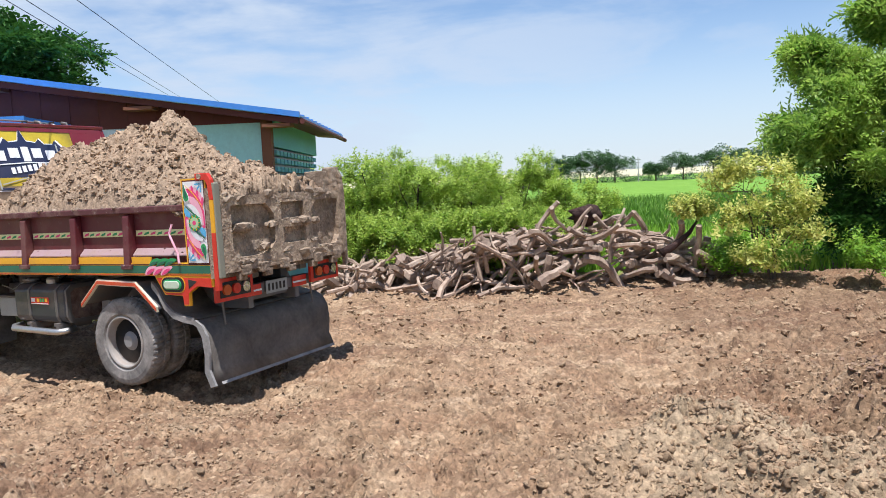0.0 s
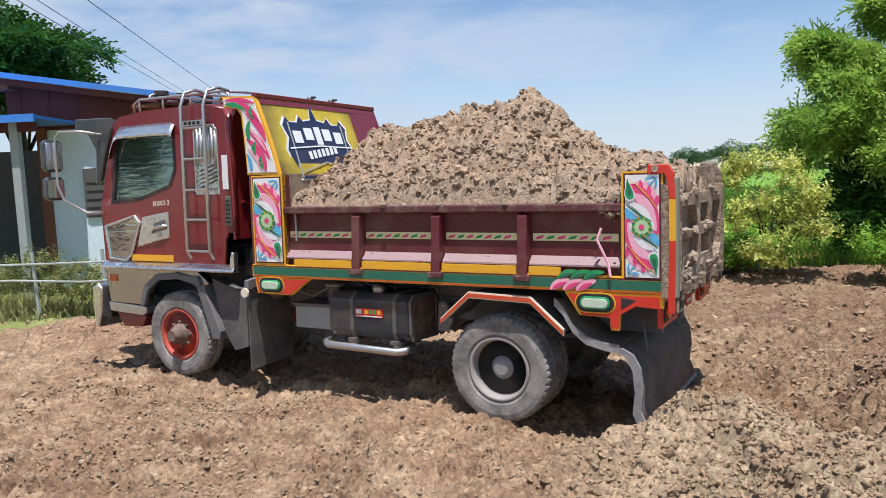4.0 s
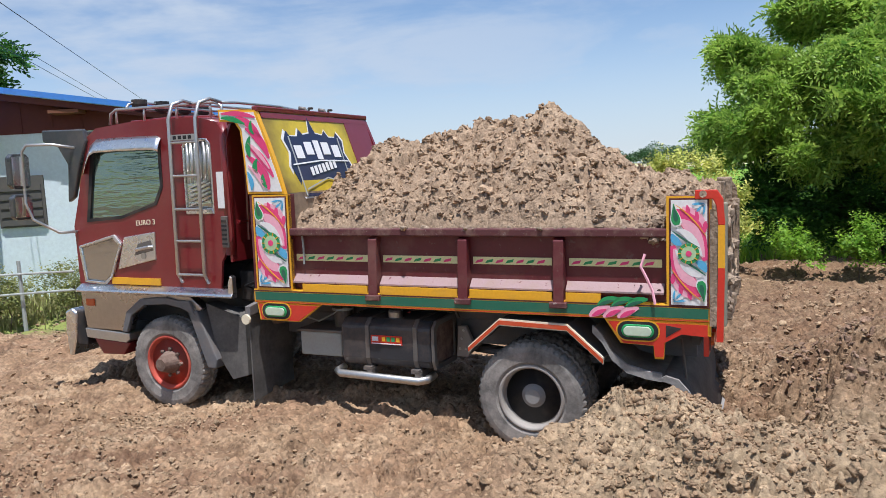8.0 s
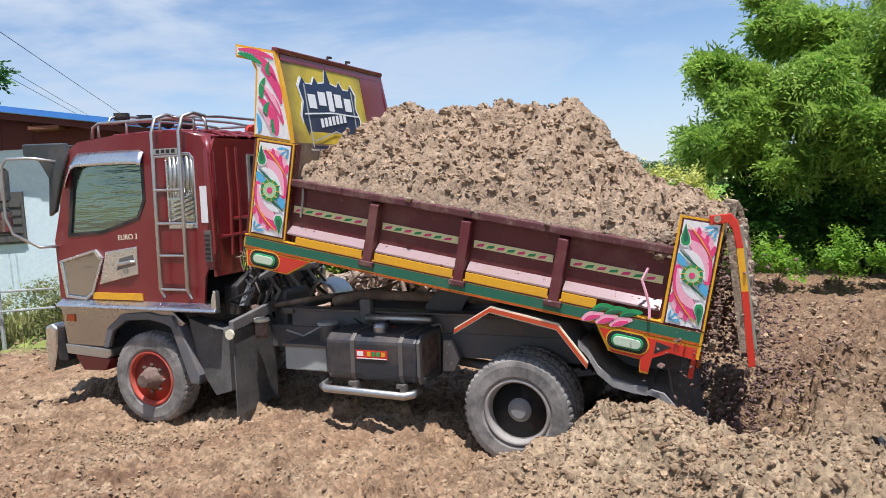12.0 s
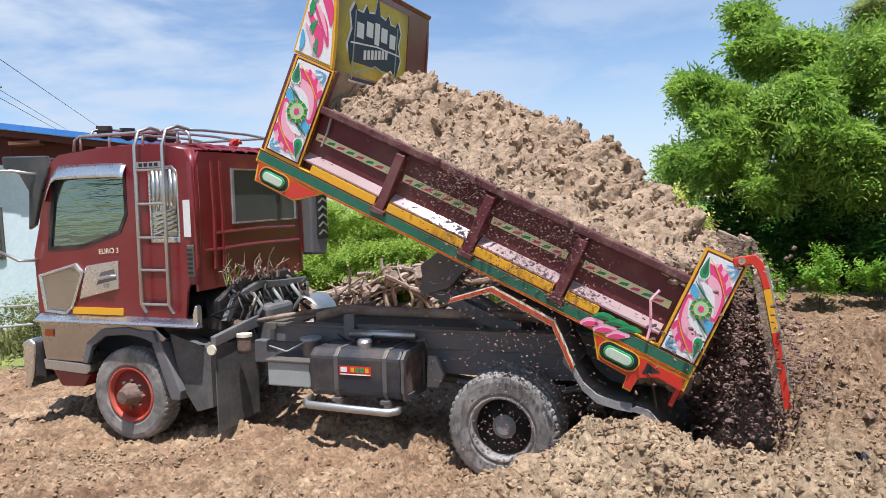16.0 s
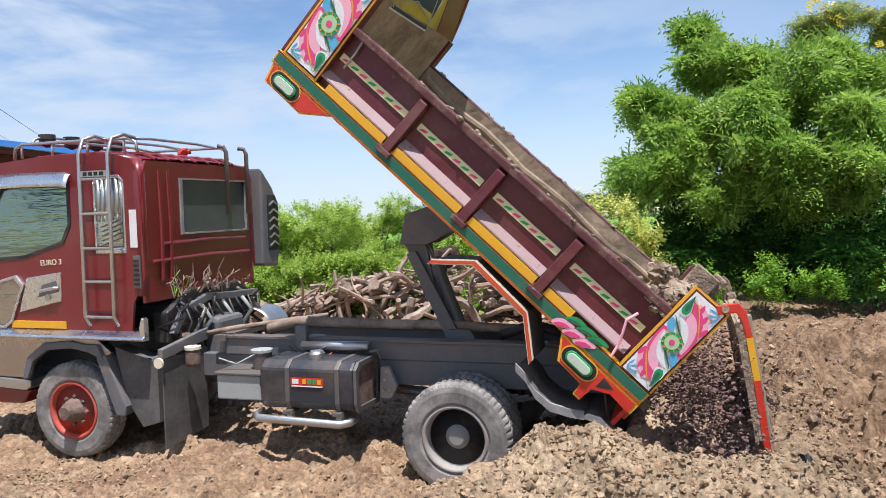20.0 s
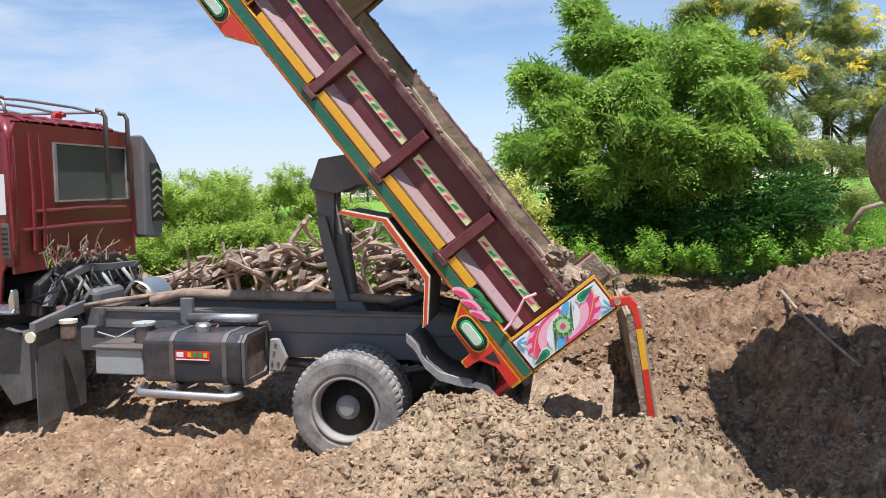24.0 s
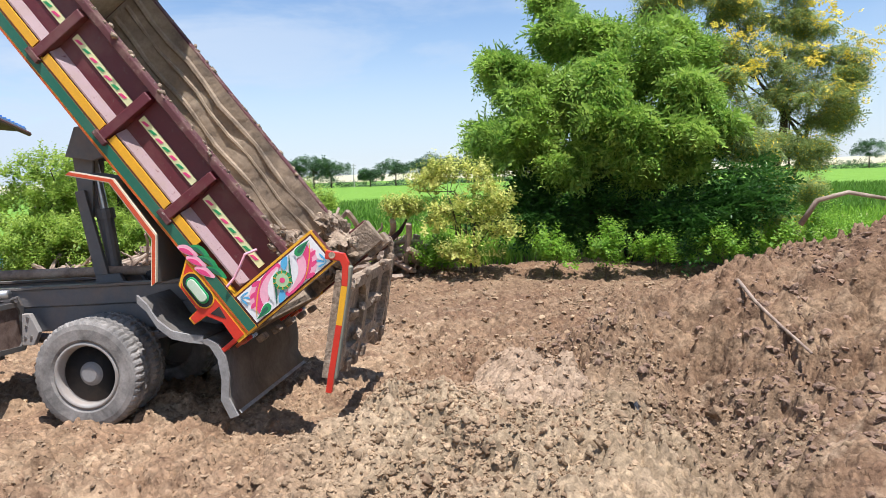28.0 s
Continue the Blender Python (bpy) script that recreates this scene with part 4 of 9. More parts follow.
def build_clods():
    rng = np.random.default_rng(7)

    craggy = [rock_shape(k + 30, 3) for k in range(10)]
    lumpy = [rock_shape(k + 60, 2) for k in range(12)]
    chips = [rock_shape(k + 90, 1) for k in range(16)]

    def scatter(name, count, box, lo, hi, mat, label, keep, power, shapes, sink):
        x, y = rng.uniform(box[0], box[1], count), rng.uniform(box[2], box[3], count)
        dens = fbm(x * 1.4, y * 1.4, 3, 61) + 0.5
        ok = rng.uniform(0, 1, count) < np.clip(dens * 1.5, 0.1, 1) * keep(x, y)
        x, y = x[ok], y[ok]
        s = lo + (hi - lo) * rng.uniform(0, 1, len(x)) ** power
        z = ground_height(x, y) + s * sink
        v, f = join_copies(shapes, np.stack([x, y, z], 1), s, rng)
        return tagged(big_mesh(name, v, f, mat, shapes is not chips), label, "soil clods", kind="stuff")

    lane = lambda x, y: 1 - 0.8 * np.exp(-(((y - 8.9 + 0.35 * (x + 2)) / 1.4) ** 2)) * (1 - smooth_step(x, 0.5, 2.0))
    patchy = lambda x, y: np.clip(0.62 + 2.2 * fbm(x * 0.9, y * 0.9, 3, 66), 0, 1) * lane(x, y)
    sown = lambda x, y: np.clip(0.8 + 1.6 * fbm(x * 0.9, y * 0.9, 3, 66), 0.15, 1) * (0.45 + 0.55 * lane(x, y))
    bank = lambda x, y: np.clip(1.3 * bell(x, y, 1.9, 4.9, 1.3, 0.75) * (0.5 + 2 * np.clip(fbm(x * 1.3, y * 1.3, 2, 67) + 0.3, 0, 1)), 0, 1)
    heap = lambda x, y: np.clip(0.35 + 2.2 * fbm(x * 1.1, y * 1.1, 3, 68), 0, 1)
    scatter("bank_clods", 1500, (0.0, 4.4, 3.7, 6.2), 0.025, 0.10, m_soil, "lumpy tan clay clods bedded in the bank of tipped soil", bank, 2.2, craggy, -0.62)
    scatter("bank_lumps", 5000, (0.0, 4.4, 3.7, 6.2), 0.018, 0.055, m_soil, "small clay lumps on the bank of tipped soil", bank, 2.4, lumpy, -0.50)
    scatter("bank_crumbs", 9000, (0.0, 4.6, 3.7, 6.4), 0.009, 0.03, m_soil, "fine clay crumbs on the bank of tipped soil", bank, 1.8, chips, -0.15)
    scatter("heap_clods", 900, (3.6, 9.0, 2.8, 8.0), 0.025, 0.12, m_damp, "brown clods bedded in the face of the spoil heap", heap, 2.4, craggy, -0.65)
    scatter("heap_crumbs", 12000, (3.4, 9.4, 2.8, 8.4), 0.011, 0.045, m_damp, "small lumps on the face of the spoil heap", heap, 2.2, chips, -0.20)
    scatter("yard_clods", 1000, (-4.6, 3.0, 3.6, 7.6), 0.022, 0.085, m_soil, "dry tan clods bedded in the dug yard", patchy, 2.4, craggy, -0.50)
    scatter("soil_lumps", 3500, (-4.6, 4.5, 3.5, 8.4), 0.014, 0.045, m_soil, "small dry tan lumps strewn over the dug yard", patchy, 2.4, lumpy, -0.40)
    scatter("soil_crumbs", 30000, (-4.8, 4.5, 3.8, 8.6), 0.007, 0.027, m_soil, "fine dry tan crumbs strewn over the dug yard", sown, 1.8, chips, -0.05)
    scatter("far_clods", 14000, (-8.0, 12.0, 7.6, 15.2), 0.012, 0.06, m_soil, "scattered tan clods over the far part of the yard", lane, 2.8, chips, -0.10)


# ---------- leaves and trees ----------
def leaf_spray(rng, leaflets, length, leaf, droop):
    """One feathered spray of paired leaflets along a drooping stalk: vertices and four-sided faces."""
    vs, fs = [], []
    for k in range(leaflets):
        t = (k // 2 + 0.6) / (leaflets / 2)
        side = 1 if k % 2 else -1
        bx, bz = t * length, -droop * t * t * length
        dx, dy, dz = leaf * 0.55, side * leaf, -leaf * 0.25 + rng.uniform(-0.2, 0.2) * leaf
        w = leaf * 0.30
        vs += [(bx - w * 0.2, 0, bz), (bx + dx * 0.5 - w, dy * 0.55, bz + dz * 0.3), (bx + dx, dy, bz + dz), (bx + dx * 0.5 + w, dy * 0.45, bz + dz * 0.3)]
        o = 4 * k
        fs.append((o, o + 1, o + 2, o + 3))
    return np.array(vs), np.array(fs)


def leaf_tuft(rng, fronds, leaflets, length, leaf):
    """A twig's end: fronds of paired narrow leaflets that arch out all round and hang at their tips."""
    vs, fs, o = [], [], 0
    for k in range(fronds):
        a = 6.283 * (k + rng.uniform(-0.3, 0.3)) / fronds
        L, rise, hang = length * rng.uniform(0.7, 1.2), rng.uniform(0.15, 0.75), rng.uniform(0.9, 1.5)
        ca, sa = math.cos(a), math.sin(a)
        for j in range(leaflets):
            t = 0.2 + 0.8 * (j // 2 + 0.5) / (leaflets / 2)
            side = 1 if j % 2 else -1
            bx, bz = t * L * 0.9, L * (rise * t - hang * t * t)
            q = leaf * (1.15 - 0.5 * abs(t - 0.5)) * rng.uniform(0.8, 1.2)
            w = q * 0.23
            tip = (bx + q * 0.55, side * q * 0.8, bz - q * rng.uniform(0.1, 0.5))
            for px, py, pz in ((bx, 0, bz), ((bx + tip[0]) / 2 - w, tip[1] / 2, (bz + tip[2]) / 2 + 0.2 * w), tip, ((bx + tip[0]) / 2 + w, tip[1] / 2, (bz + tip[2]) / 2)):
                vs.append((px * ca - py * sa, px * sa + py * ca, pz))
            fs.append((o, o + 1, o + 2, o + 3))
            o += 4
    return np.array(vs), np.array(fs)


def leaf_shoot(rng, leaves, length, leaf):
    """An upright shoot with leaves set round it."""
    vs, fs = [], []
    for k in range(leaves):
        t = (k + 0.5) / leaves
        a = k * 2.4 + rng.uniform(-0.4, 0.4)
        q = leaf * (1.15 - 0.6 * t) * rng.uniform(0.75, 1.25)
        d = (math.cos(a), math.sin(a), rng.uniform(0.1, 0.7))
        e = (-d[1] * 0.30 * q, d[0] * 0.30 * q)
        c = (rng.normal(0, 0.02), rng.normal(0, 0.02), t * length)
        m = (c[0] + d[0] * q * 0.5, c[1] + d[1] * q * 0.5, c[2] + d[2] * q * 0.5)
        vs += [c, (m[0] + e[0], m[1] + e[1], m[2]), (c[0] + d[0] * q, c[1] + d[1] * q, c[2] + d[2] * q * 0.8), (m[0] - e[0], m[1] - e[1], m[2] + 0.1 * q)]
        fs.append((4 * k, 4 * k + 1, 4 * k + 2, 4 * k + 3))
    return np.array(vs), np.array(fs)


def put_upright(shapes, places, size, rng, lean=0.25):
    """Tufts and shoots set upright at points, turned and a little tilted."""
    vs, fs, o = [], [], 0
    for p in places:
        v, f = shapes[rng.integers(len(shapes))]
        s, a, b, c = size * rng.uniform(0.7, 1.3), rng.uniform(0, 6.283), rng.normal(0, lean), rng.normal(0, lean)
        x, y = v[:, 0] * math.cos(a) - v[:, 1] * math.sin(a), v[:, 0] * math.sin(a) + v[:, 1] * math.cos(a)
        z = v[:, 2]
        x, z = x * math.cos(b) + z * math.sin(b), -x * math.sin(b) + z * math.cos(b)
        y, z = y * math.cos(c) + z * math.sin(c), -y * math.sin(c) + z * math.cos(c)
        vs.append(np.stack([x, y, z], 1) * s + p)
        fs.append(f + o)
        o += len(v)
    return np.concatenate(vs), np.concatenate(fs)


def put_sprays(sprays, places, outward, size, rng):
    """Sprays placed at points, each pointing roughly outward."""
    n = len(places)
    pick = rng.integers(len(sprays), size=n)
    yaw = np.arctan2(outward[:, 1], outward[:, 0]) + rng.normal(0, 0.7, n)
    pit = np.clip(np.arctan2(outward[:, 2], np.hypot(outward[:, 0], outward[:, 1])) * 0.6 + rng.normal(0, 0.35, n), -1.2, 1.3)
    rol = rng.normal(0, 0.5, n)
    s = size * rng.uniform(0.7, 1.3, n)
    vs, fs, o = [], [], 0
    for k in range(len(sprays)):
        sel = np.where(pick == k)[0]
        if not len(sel):
            continue
        v, f = sprays[k]
        cr, sr, cp, sp, cy, sy = np.cos(rol[sel]), np.sin(rol[sel]), np.cos(pit[sel]), np.sin(pit[sel]), np.cos(yaw[sel]), np.sin(yaw[sel])
        x, y, z = (v[:, i][None] * s[sel][:, None] for i in range(3))
        y, z = y * cr[:, None] - z * sr[:, None], y * sr[:, None] + z * cr[:, None]
        x, z = x * cp[:, None] - z * sp[:, None], x * sp[:, None] + z * cp[:, None]
        x, y = x * cy[:, None] - y * sy[:, None], x * sy[:, None] + y * cy[:, None]
        w = np.stack([x, y, z], -1) + places[sel][:, None, :]
        vs.append(w.reshape(-1, 3))
        fs.append((f[None] + (np.arange(len(sel)) * len(v))[:, None, None] + o).reshape(-1, 4))
        o += len(sel) * len(v)
    return np.concatenate(vs), np.concatenate(fs)


def crown_points(rng, clumps, per):
    """Points near the skins of many clumps; each clump: centre and radii."""
    ps, out = [], []
    for c, r in clumps:
        d = rng.normal(0, 1, (per, 3))
        d /= np.linalg.norm(d, axis=1)[:, None]
        d[:, 2] = np.where(d[:, 2] < -0.2, -d[:, 2] * 0.7, d[:, 2])
        k = rng.uniform(0.7, 1.05, per)[:, None] ** 0.7
        ps.append(np.array(c) + d * k * np.array(r))
        out.append(d)
    return np.concatenate(ps), np.concatenate(out)


def build_tree(name, base, trunks, clumps, per, spray, size, mat, label, category="tree", seed=1, group="", bark=None, shapes=None, sway=0.25):
    rng = np.random.default_rng(seed)
    rnd = random.Random(seed)
    root = new(name)
    root.location = base
    tagged(root, label, category, group)
    b = Vector(base)
    for lean, height, r in trunks:
        m = Mesh()
        top = Vector((lean[0], lean[1], height))
        pts = [top * t + Vector((rnd.uniform(-0.06, 0.06), rnd.uniform(-0.06, 0.06), 0)) * (1 if 0 < t < 1 else 0) for t in (0, 0.25, 0.5, 0.75, 1)]
        pts[0].z = -0.2
        m.tube(pts, r, 8, r * 0.45)
        part("trunk", m, bark or m_bark, root, smooth=True)
        for c, rr in rnd.sample(clumps, min(len(clumps), 6)):
            start = top * rnd.uniform(0.45, 0.95)
            end = Vector(c) - b
            w = start.lerp(end, 0.5) + Vector((rnd.uniform(-0.2, 0.2), rnd.uniform(-0.2, 0.2), rnd.uniform(0.0, 0.3)))
            part("limb", Mesh().tube([start, w, end], r * 0.35, 6, r * 0.08), bark or m_bark, root, smooth=True)
    p, o = crown_points(rng, clumps, per)
    if shapes is not None:
        v, f = put_upright(shapes, p - np.array(base), size, rng, sway)
    else:
        v, f = put_sprays([leaf_spray(rng, *spray) for _ in range(5)], p - np.array(base), o, size, rng)
    ob = big_mesh("crown", v, f, mat, False)
    ob.parent = root
    return root


def ball_clumps(rng, centre, radii, count, lo, hi, hollow=0.55):
    out = []
    while len(out) < count:
        d = rng.normal(0, 1, 3)
        d /= np.linalg.norm(d)
        k = rng.uniform(hollow, 1.0)
        c = np.array(centre) + d * k * np.array(radii)
        r = rng.uniform(lo, hi)
        out.append((tuple(c), (r, r, r * 0.75)))
    return out


def build_grass(name, xs, ys, count, height, mat, label, seed, keep=None, wide=0.012, kind="stuff"):
    rng = np.random.default_rng(seed)
    x, y = rng.uniform(*xs, count), rng.uniform(*ys, count)
    if keep is not None:
        ok = rng.uniform(0, 1, count) < keep(x, y)
        x, y = x[ok], y[ok]
    z = ground_height(x, y)
    n = len(x)
    h = height * rng.uniform(0.5, 1.3, n)
    a = rng.uniform(0, 6.283, n)
    lean = rng.uniform(0.1, 0.6, n) * h
    w = wide * rng.uniform(0.7, 1.6, n)
    ca, sa = np.cos(a), np.sin(a)
    p0 = np.stack([x - sa * w, y + ca * w, z - 0.02], 1)
    p1 = np.stack([x + sa * w, y - ca * w, z - 0.02], 1)
    p2 = np.stack([x + sa * w * 0.7 + ca * lean * 0.4, y - ca * w * 0.7 + sa * lean * 0.4, z + h * 0.65], 1)
    p3 = np.stack([x + ca * lean, y + sa * lean, z + h], 1)
    v = np.stack([p0, p1, p2, p3], 1).reshape(-1, 3)
    f = np.arange(4 * n).reshape(-1, 4)
    return tagged(big_mesh(name, v, f, mat, False), label, "grass", kind=kind)


# centre and size of the crowns' main clumps
TREE_CLUMPS = [(7.15, 15.0, 4.0, 0.5), (7.35, 14.5, 3.5, 0.58), (6.95, 14.9, 2.52, 0.42), (7.08, 13.92, 2.56, 0.65), (7.88, 13.72, 3.32, 0.7), (8.4, 14.34, 4.67, 0.55), (8.88, 13.93, 4.55, 0.5),
               (8.2, 14.8, 5.45, 0.22), (8.62, 13.03, 3.58, 0.7), (9.41, 12.74, 3.97, 0.62), (9.95, 12.75, 4.35, 0.42), (9.6, 12.1, 3.24, 0.5), (8.3, 12.76, 2.59, 0.65), (8.95, 12.07, 2.64, 0.7),
               (7.8, 13.5, 2.08, 0.5), (9.7, 12.3, 2.2, 0.45), (9.95, 12.0, 2.66, 0.4), (9.0, 13.0, 1.9, 0.5)]
BLOSSOM_CLUMPS = [(11.92, 13.51, 4.98, 0.6), (12.92, 13.27, 5.09, 0.6), (13.38, 12.8, 4.66, 0.6), (12.04, 13.14, 3.98, 0.7), (12.81, 12.68, 3.81, 0.7), (13.53, 12.35, 3.89, 0.6), (12.96, 12.23, 3.06, 0.6),
                  (12.23, 12.55, 2.98, 0.6), (11.5, 12.55, 2.3, 0.5), (12.39, 12.11, 2.26, 0.55), (13.86, 12.29, 3.77, 0.3), (13.32, 12.14, 2.71, 0.35), (11.68, 11.69, 1.49, 0.5), (11.19, 11.47, 0.86, 0.45),
                  (11.84, 13.59, 5.46, 0.5), (10.7, 14.6, 5.3, 0.4), (11.2, 14.1, 5.6, 0.45), (10.9, 12.6, 3.4, 0.5), (10.7, 11.9, 2.3, 0.5), (13.0, 13.2, 5.9, 0.5), (11.34, 13.36, 4.23, 0.5)]


def build_plants():
    rng = np.random.default_rng(3)
    sp_bush, sp_weed = (6, 0.26, 0.085, 0.3), (6, 0.22, 0.07, 0.2)
    def swell(main, n, k, spread):
        """Each main clump breaks up into several small ones."""
        out = []
        for x, y, z, r in main:
            for _ in range(n):
                d = rng.normal(0, 1, 3)
                d /= np.linalg.norm(d)
                q = r * rng.uniform(0.28, 0.70) * k
                e = r * spread * rng.uniform(0.45, 1.12)
                out.append(((x + d[0] * e, y + d[1] * e, z + d[2] * e * 0.9), (q * rng.uniform(0.8, 1.3), q * rng.uniform(0.8, 1.3), q * rng.uniform(0.9, 1.3))))
        return out

    # broad feathery tree over the far edge of the yard
    tufts = [leaf_tuft(rng, 7, 10, 0.34, 0.105) for _ in range(8)]
    shoots = [leaf_shoot(rng, 14, 0.42, 0.10) for _ in range(6)]
    c = swell(TREE_CLUMPS, 13, 0.8, 0.98)
    build_tree("feathery_tree", (8.7, 13.9, 0), [((-0.5, -0.1), 3.2, 0.13), ((0.9, -1.4), 2.9, 0.11), ((0.0, -0.2), 4.2, 0.12)], c, 15, None, 0.95,
               m_leaf_tree, "broad tree with feathery fresh green leaves at the yard's edge", "tree", 5, shapes=tufts, sway=0.75)
    # thicket under the crown; its dark leaf colour carries the shade there
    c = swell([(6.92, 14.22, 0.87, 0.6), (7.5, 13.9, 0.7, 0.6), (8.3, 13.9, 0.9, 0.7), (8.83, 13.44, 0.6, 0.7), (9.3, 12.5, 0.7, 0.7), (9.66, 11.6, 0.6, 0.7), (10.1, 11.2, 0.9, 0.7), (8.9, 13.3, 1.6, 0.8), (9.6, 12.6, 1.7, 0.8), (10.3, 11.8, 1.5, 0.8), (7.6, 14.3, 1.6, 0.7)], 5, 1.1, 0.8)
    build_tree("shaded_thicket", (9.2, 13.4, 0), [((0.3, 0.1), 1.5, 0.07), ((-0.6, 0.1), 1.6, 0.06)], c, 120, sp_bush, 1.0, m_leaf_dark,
               "thicket beneath the tree, its leaves coloured dark green for the shade", "bush", 6)
    fine = [leaf_tuft(rng, 7, 10, 0.24, 0.055) for _ in range(6)]
    c = swell(BLOSSOM_CLUMPS, 9, 0.7, 0.9)
    build_tree("flowering_tree", (12.6, 13.2, 0), [((0.2, -0.2), 3.6, 0.12), ((0.6, -0.5), 3.0, 0.08)], c, 15, None, 1.0, m_leaf_flower,
               "airy olive-green tree with clusters of yellow blossom", "tree", 9, shapes=fine, sway=0.5)
    flower = bpy.data.objects["flowering_tree"]
    tops = [(x + rng.uniform(-0.4, 0.4), y - 0.55, z + rng.uniform(0.1, 0.6)) for x, y, z, r in BLOSSOM_CLUMPS if z > 3.0 for _ in range(4)]
    p = np.concatenate([np.array(q) + rng.normal(0, 0.13, (7, 3)) for q in tops]) - np.array((12.6, 13.2, 0))
    v, f = put_sprays([leaf_spray(rng, 6, 0.16, 0.07, 0.1) for _ in range(3)], p, rng.normal(0, 1, p.shape) + np.array((0, 0, 0.6)), 1.0, rng)
    ob = big_mesh("blossom", v, f, m_blossom, False)
    ob.parent = flower
    tagged(ob, "clusters of yellow blossom", kind="stuff")
    c = swell([(5.31, 13.51, 1.83, 0.36), (4.94, 13.75, 1.64, 0.30), (5.76, 13.21, 1.71, 0.36), (6.09, 12.96, 1.28, 0.38), (5.47, 13.12, 1.10, 0.42), (5.05, 13.50, 1.00, 0.34), (5.89, 12.83, 0.67, 0.42),
               (5.28, 12.98, 0.50, 0.38), (4.63, 13.86, 1.22, 0.16), (4.32, 13.96, 1.21, 0.12)], 5, 1.1, 0.8)
    build_tree("pale_bush", (5.6, 13.3, 0), [((0.1, 0), 1.2, 0.04), ((-0.3, 0.1), 1.1, 0.03)], c, 16, None, 0.75, m_leaf_pale,
               "loose bush with pale yellow-green leaves beside the tree", "bush", 11, shapes=shoots, sway=0.6)
    # hedge of bushes behind the wood pile
    spots = [(-1.75, 16.4, 2.9, 1.1), (-1.9, 15.4, 1.5, 0.75), (-1.7, 18.8, 3.0, 1.1), (-0.75, 16.4, 3.0, 1.2), (0.4, 16.4, 2.7, 1.2), (1.5, 16.5, 3.0, 1.2), (2.5, 17.0, 2.5, 1.0), (-0.8, 18.8, 3.2, 1.3), (-1.0, 15.3, 1.5, 0.75), (-0.1, 15.2, 1.6, 0.8), (0.8, 15.2, 1.5, 0.8), (1.7, 15.4, 1.5, 0.8), (2.5, 15.8, 1.4, 0.7), (3.3, 17.6, 1.9, 0.8), (0.8, 18.6, 2.9, 1.2)]
    for k, (x, y, h, r) in enumerate(spots):
        c = ball_clumps(rng, (x, y, h * 0.46), (r * 0.9, r * 0.8, h * 0.44), 46, 0.12, 0.30, 0.3)
        build_tree("hedge_bush", (x, y, -0.1), [((0.2, 0.0), h * 0.7, 0.04), ((-0.3, 0.1), h * 0.6, 0.03)], c, 26, None, 0.62 if k % 2 else 0.75,
                   m_leaf_bush, "tall scrubby bush with sunlit yellow-green leaves behind the wood pile", "bush", 20 + k, "bushes behind the wood pile", shapes=shoots, sway=0.45)
    for k, (x, y, h, r) in enumerate([(4.9, 13.7, 0.5, 0.4), (6.8, 12.3, 0.75, 0.5), (7.6, 11.9, 0.9, 0.5), (8.5, 11.6, 0.7, 0.5), (9.4, 11.0, 0.8, 0.6), (10.2, 10.4, 0.9, 0.7),
                                      (11.8, 11.5, 0.8, 0.7), (12.6, 10.9, 0.8, 0.6), (13.4, 10.3, 0.7, 0.7), (12.6, 11.8, 1.0, 0.7), (5.4, 14.5, 0.8, 0.5)]):
        c = ball_clumps(rng, (x, y, h * 0.5), (r * 0.7, r * 0.6, h * 0.45), 9, 0.16, 0.3, 0.2)
        build_tree("weed", (x, y, 0), [((0.05, 0.0), h * 0.8, 0.012)], c, 13, None, 0.72, m_weed, "bright green leafy weed growing at the soil's edge", "weed", 40 + k, "weeds along the yard", shapes=shoots, sway=0.4)
    # tree behind the house
    c = ball_clumps(rng, (-13.4, 24.5, 6.2), (2.0, 1.8, 2.0), 22, 0.5, 0.85, 0.4)
    build_tree("garden_tree", (-13.4, 24.6, 0), [((-0.2, 0), 5.2, 0.2)], c, 150, (8, 0.5, 0.16, 0.5), 1.0, m_leaf_dark, "dark green tree standing behind the blue-roofed house", "tree", 61)
    # overgrown strip by the house
    for k, (x, y, h) in enumerate([(-8.6, 13.6, 1.0), (-7.4, 13.4, 1.1), (-6.4, 13.3, 0.9), (-5.5, 13.8, 0.9), (-9.8, 13.7, 1.2), (-4.7, 14.4, 0.8), (-11.0, 13.9, 1.2)]):
        c = ball_clumps(rng, (x, y, h * 0.5), (0.7, 0.5, h * 0.45), 12, 0.2, 0.36, 0.2)
        build_tree("fence_weed", (x, y, 0), [((0.05, 0.0), h * 0.8, 0.012)], c, 16, None, 0.62, m_dusty, "dusty green weed overgrowing the rail fence", "weed", 70 + k, "weeds at the fence", shapes=shoots, sway=0.5)
    build_grass("verge_grass", (-14, -3.5), (11.6, 16), 9000, 0.20, m_drygrass, "dry dusty grass along the fence", 80, lambda x, y: smooth_step(y - 0.9 * x, 18.6, 19.6))
    build_grass("edge_grass", (3.0, 15.0), (10.0, 18.0), 9000, 0.28, m_weed, "bright weedy grass along the edge of the yard", 81,
                lambda x, y: np.clip(smooth_step(y + 0.55 * x, 17.0, 17.8), 0, 1))
    build_grass("rough_grass", (-2, 34), (17, 40), 26000, 0.30, m_weed, "weedy grass between the yard and the rice field", 82, lambda x, y: (y + 0.25 * x < 37) * 1.0, 0.02)
    build_grass("rice", (-6, 70), (18, 75), 60000, 0.55, m_rice, "dense bright green rice plants in the field", 83, lambda x, y: (y + 0.25 * x > 34) * np.clip(1.4 - y / 75, 0.2, 1), 0.03)
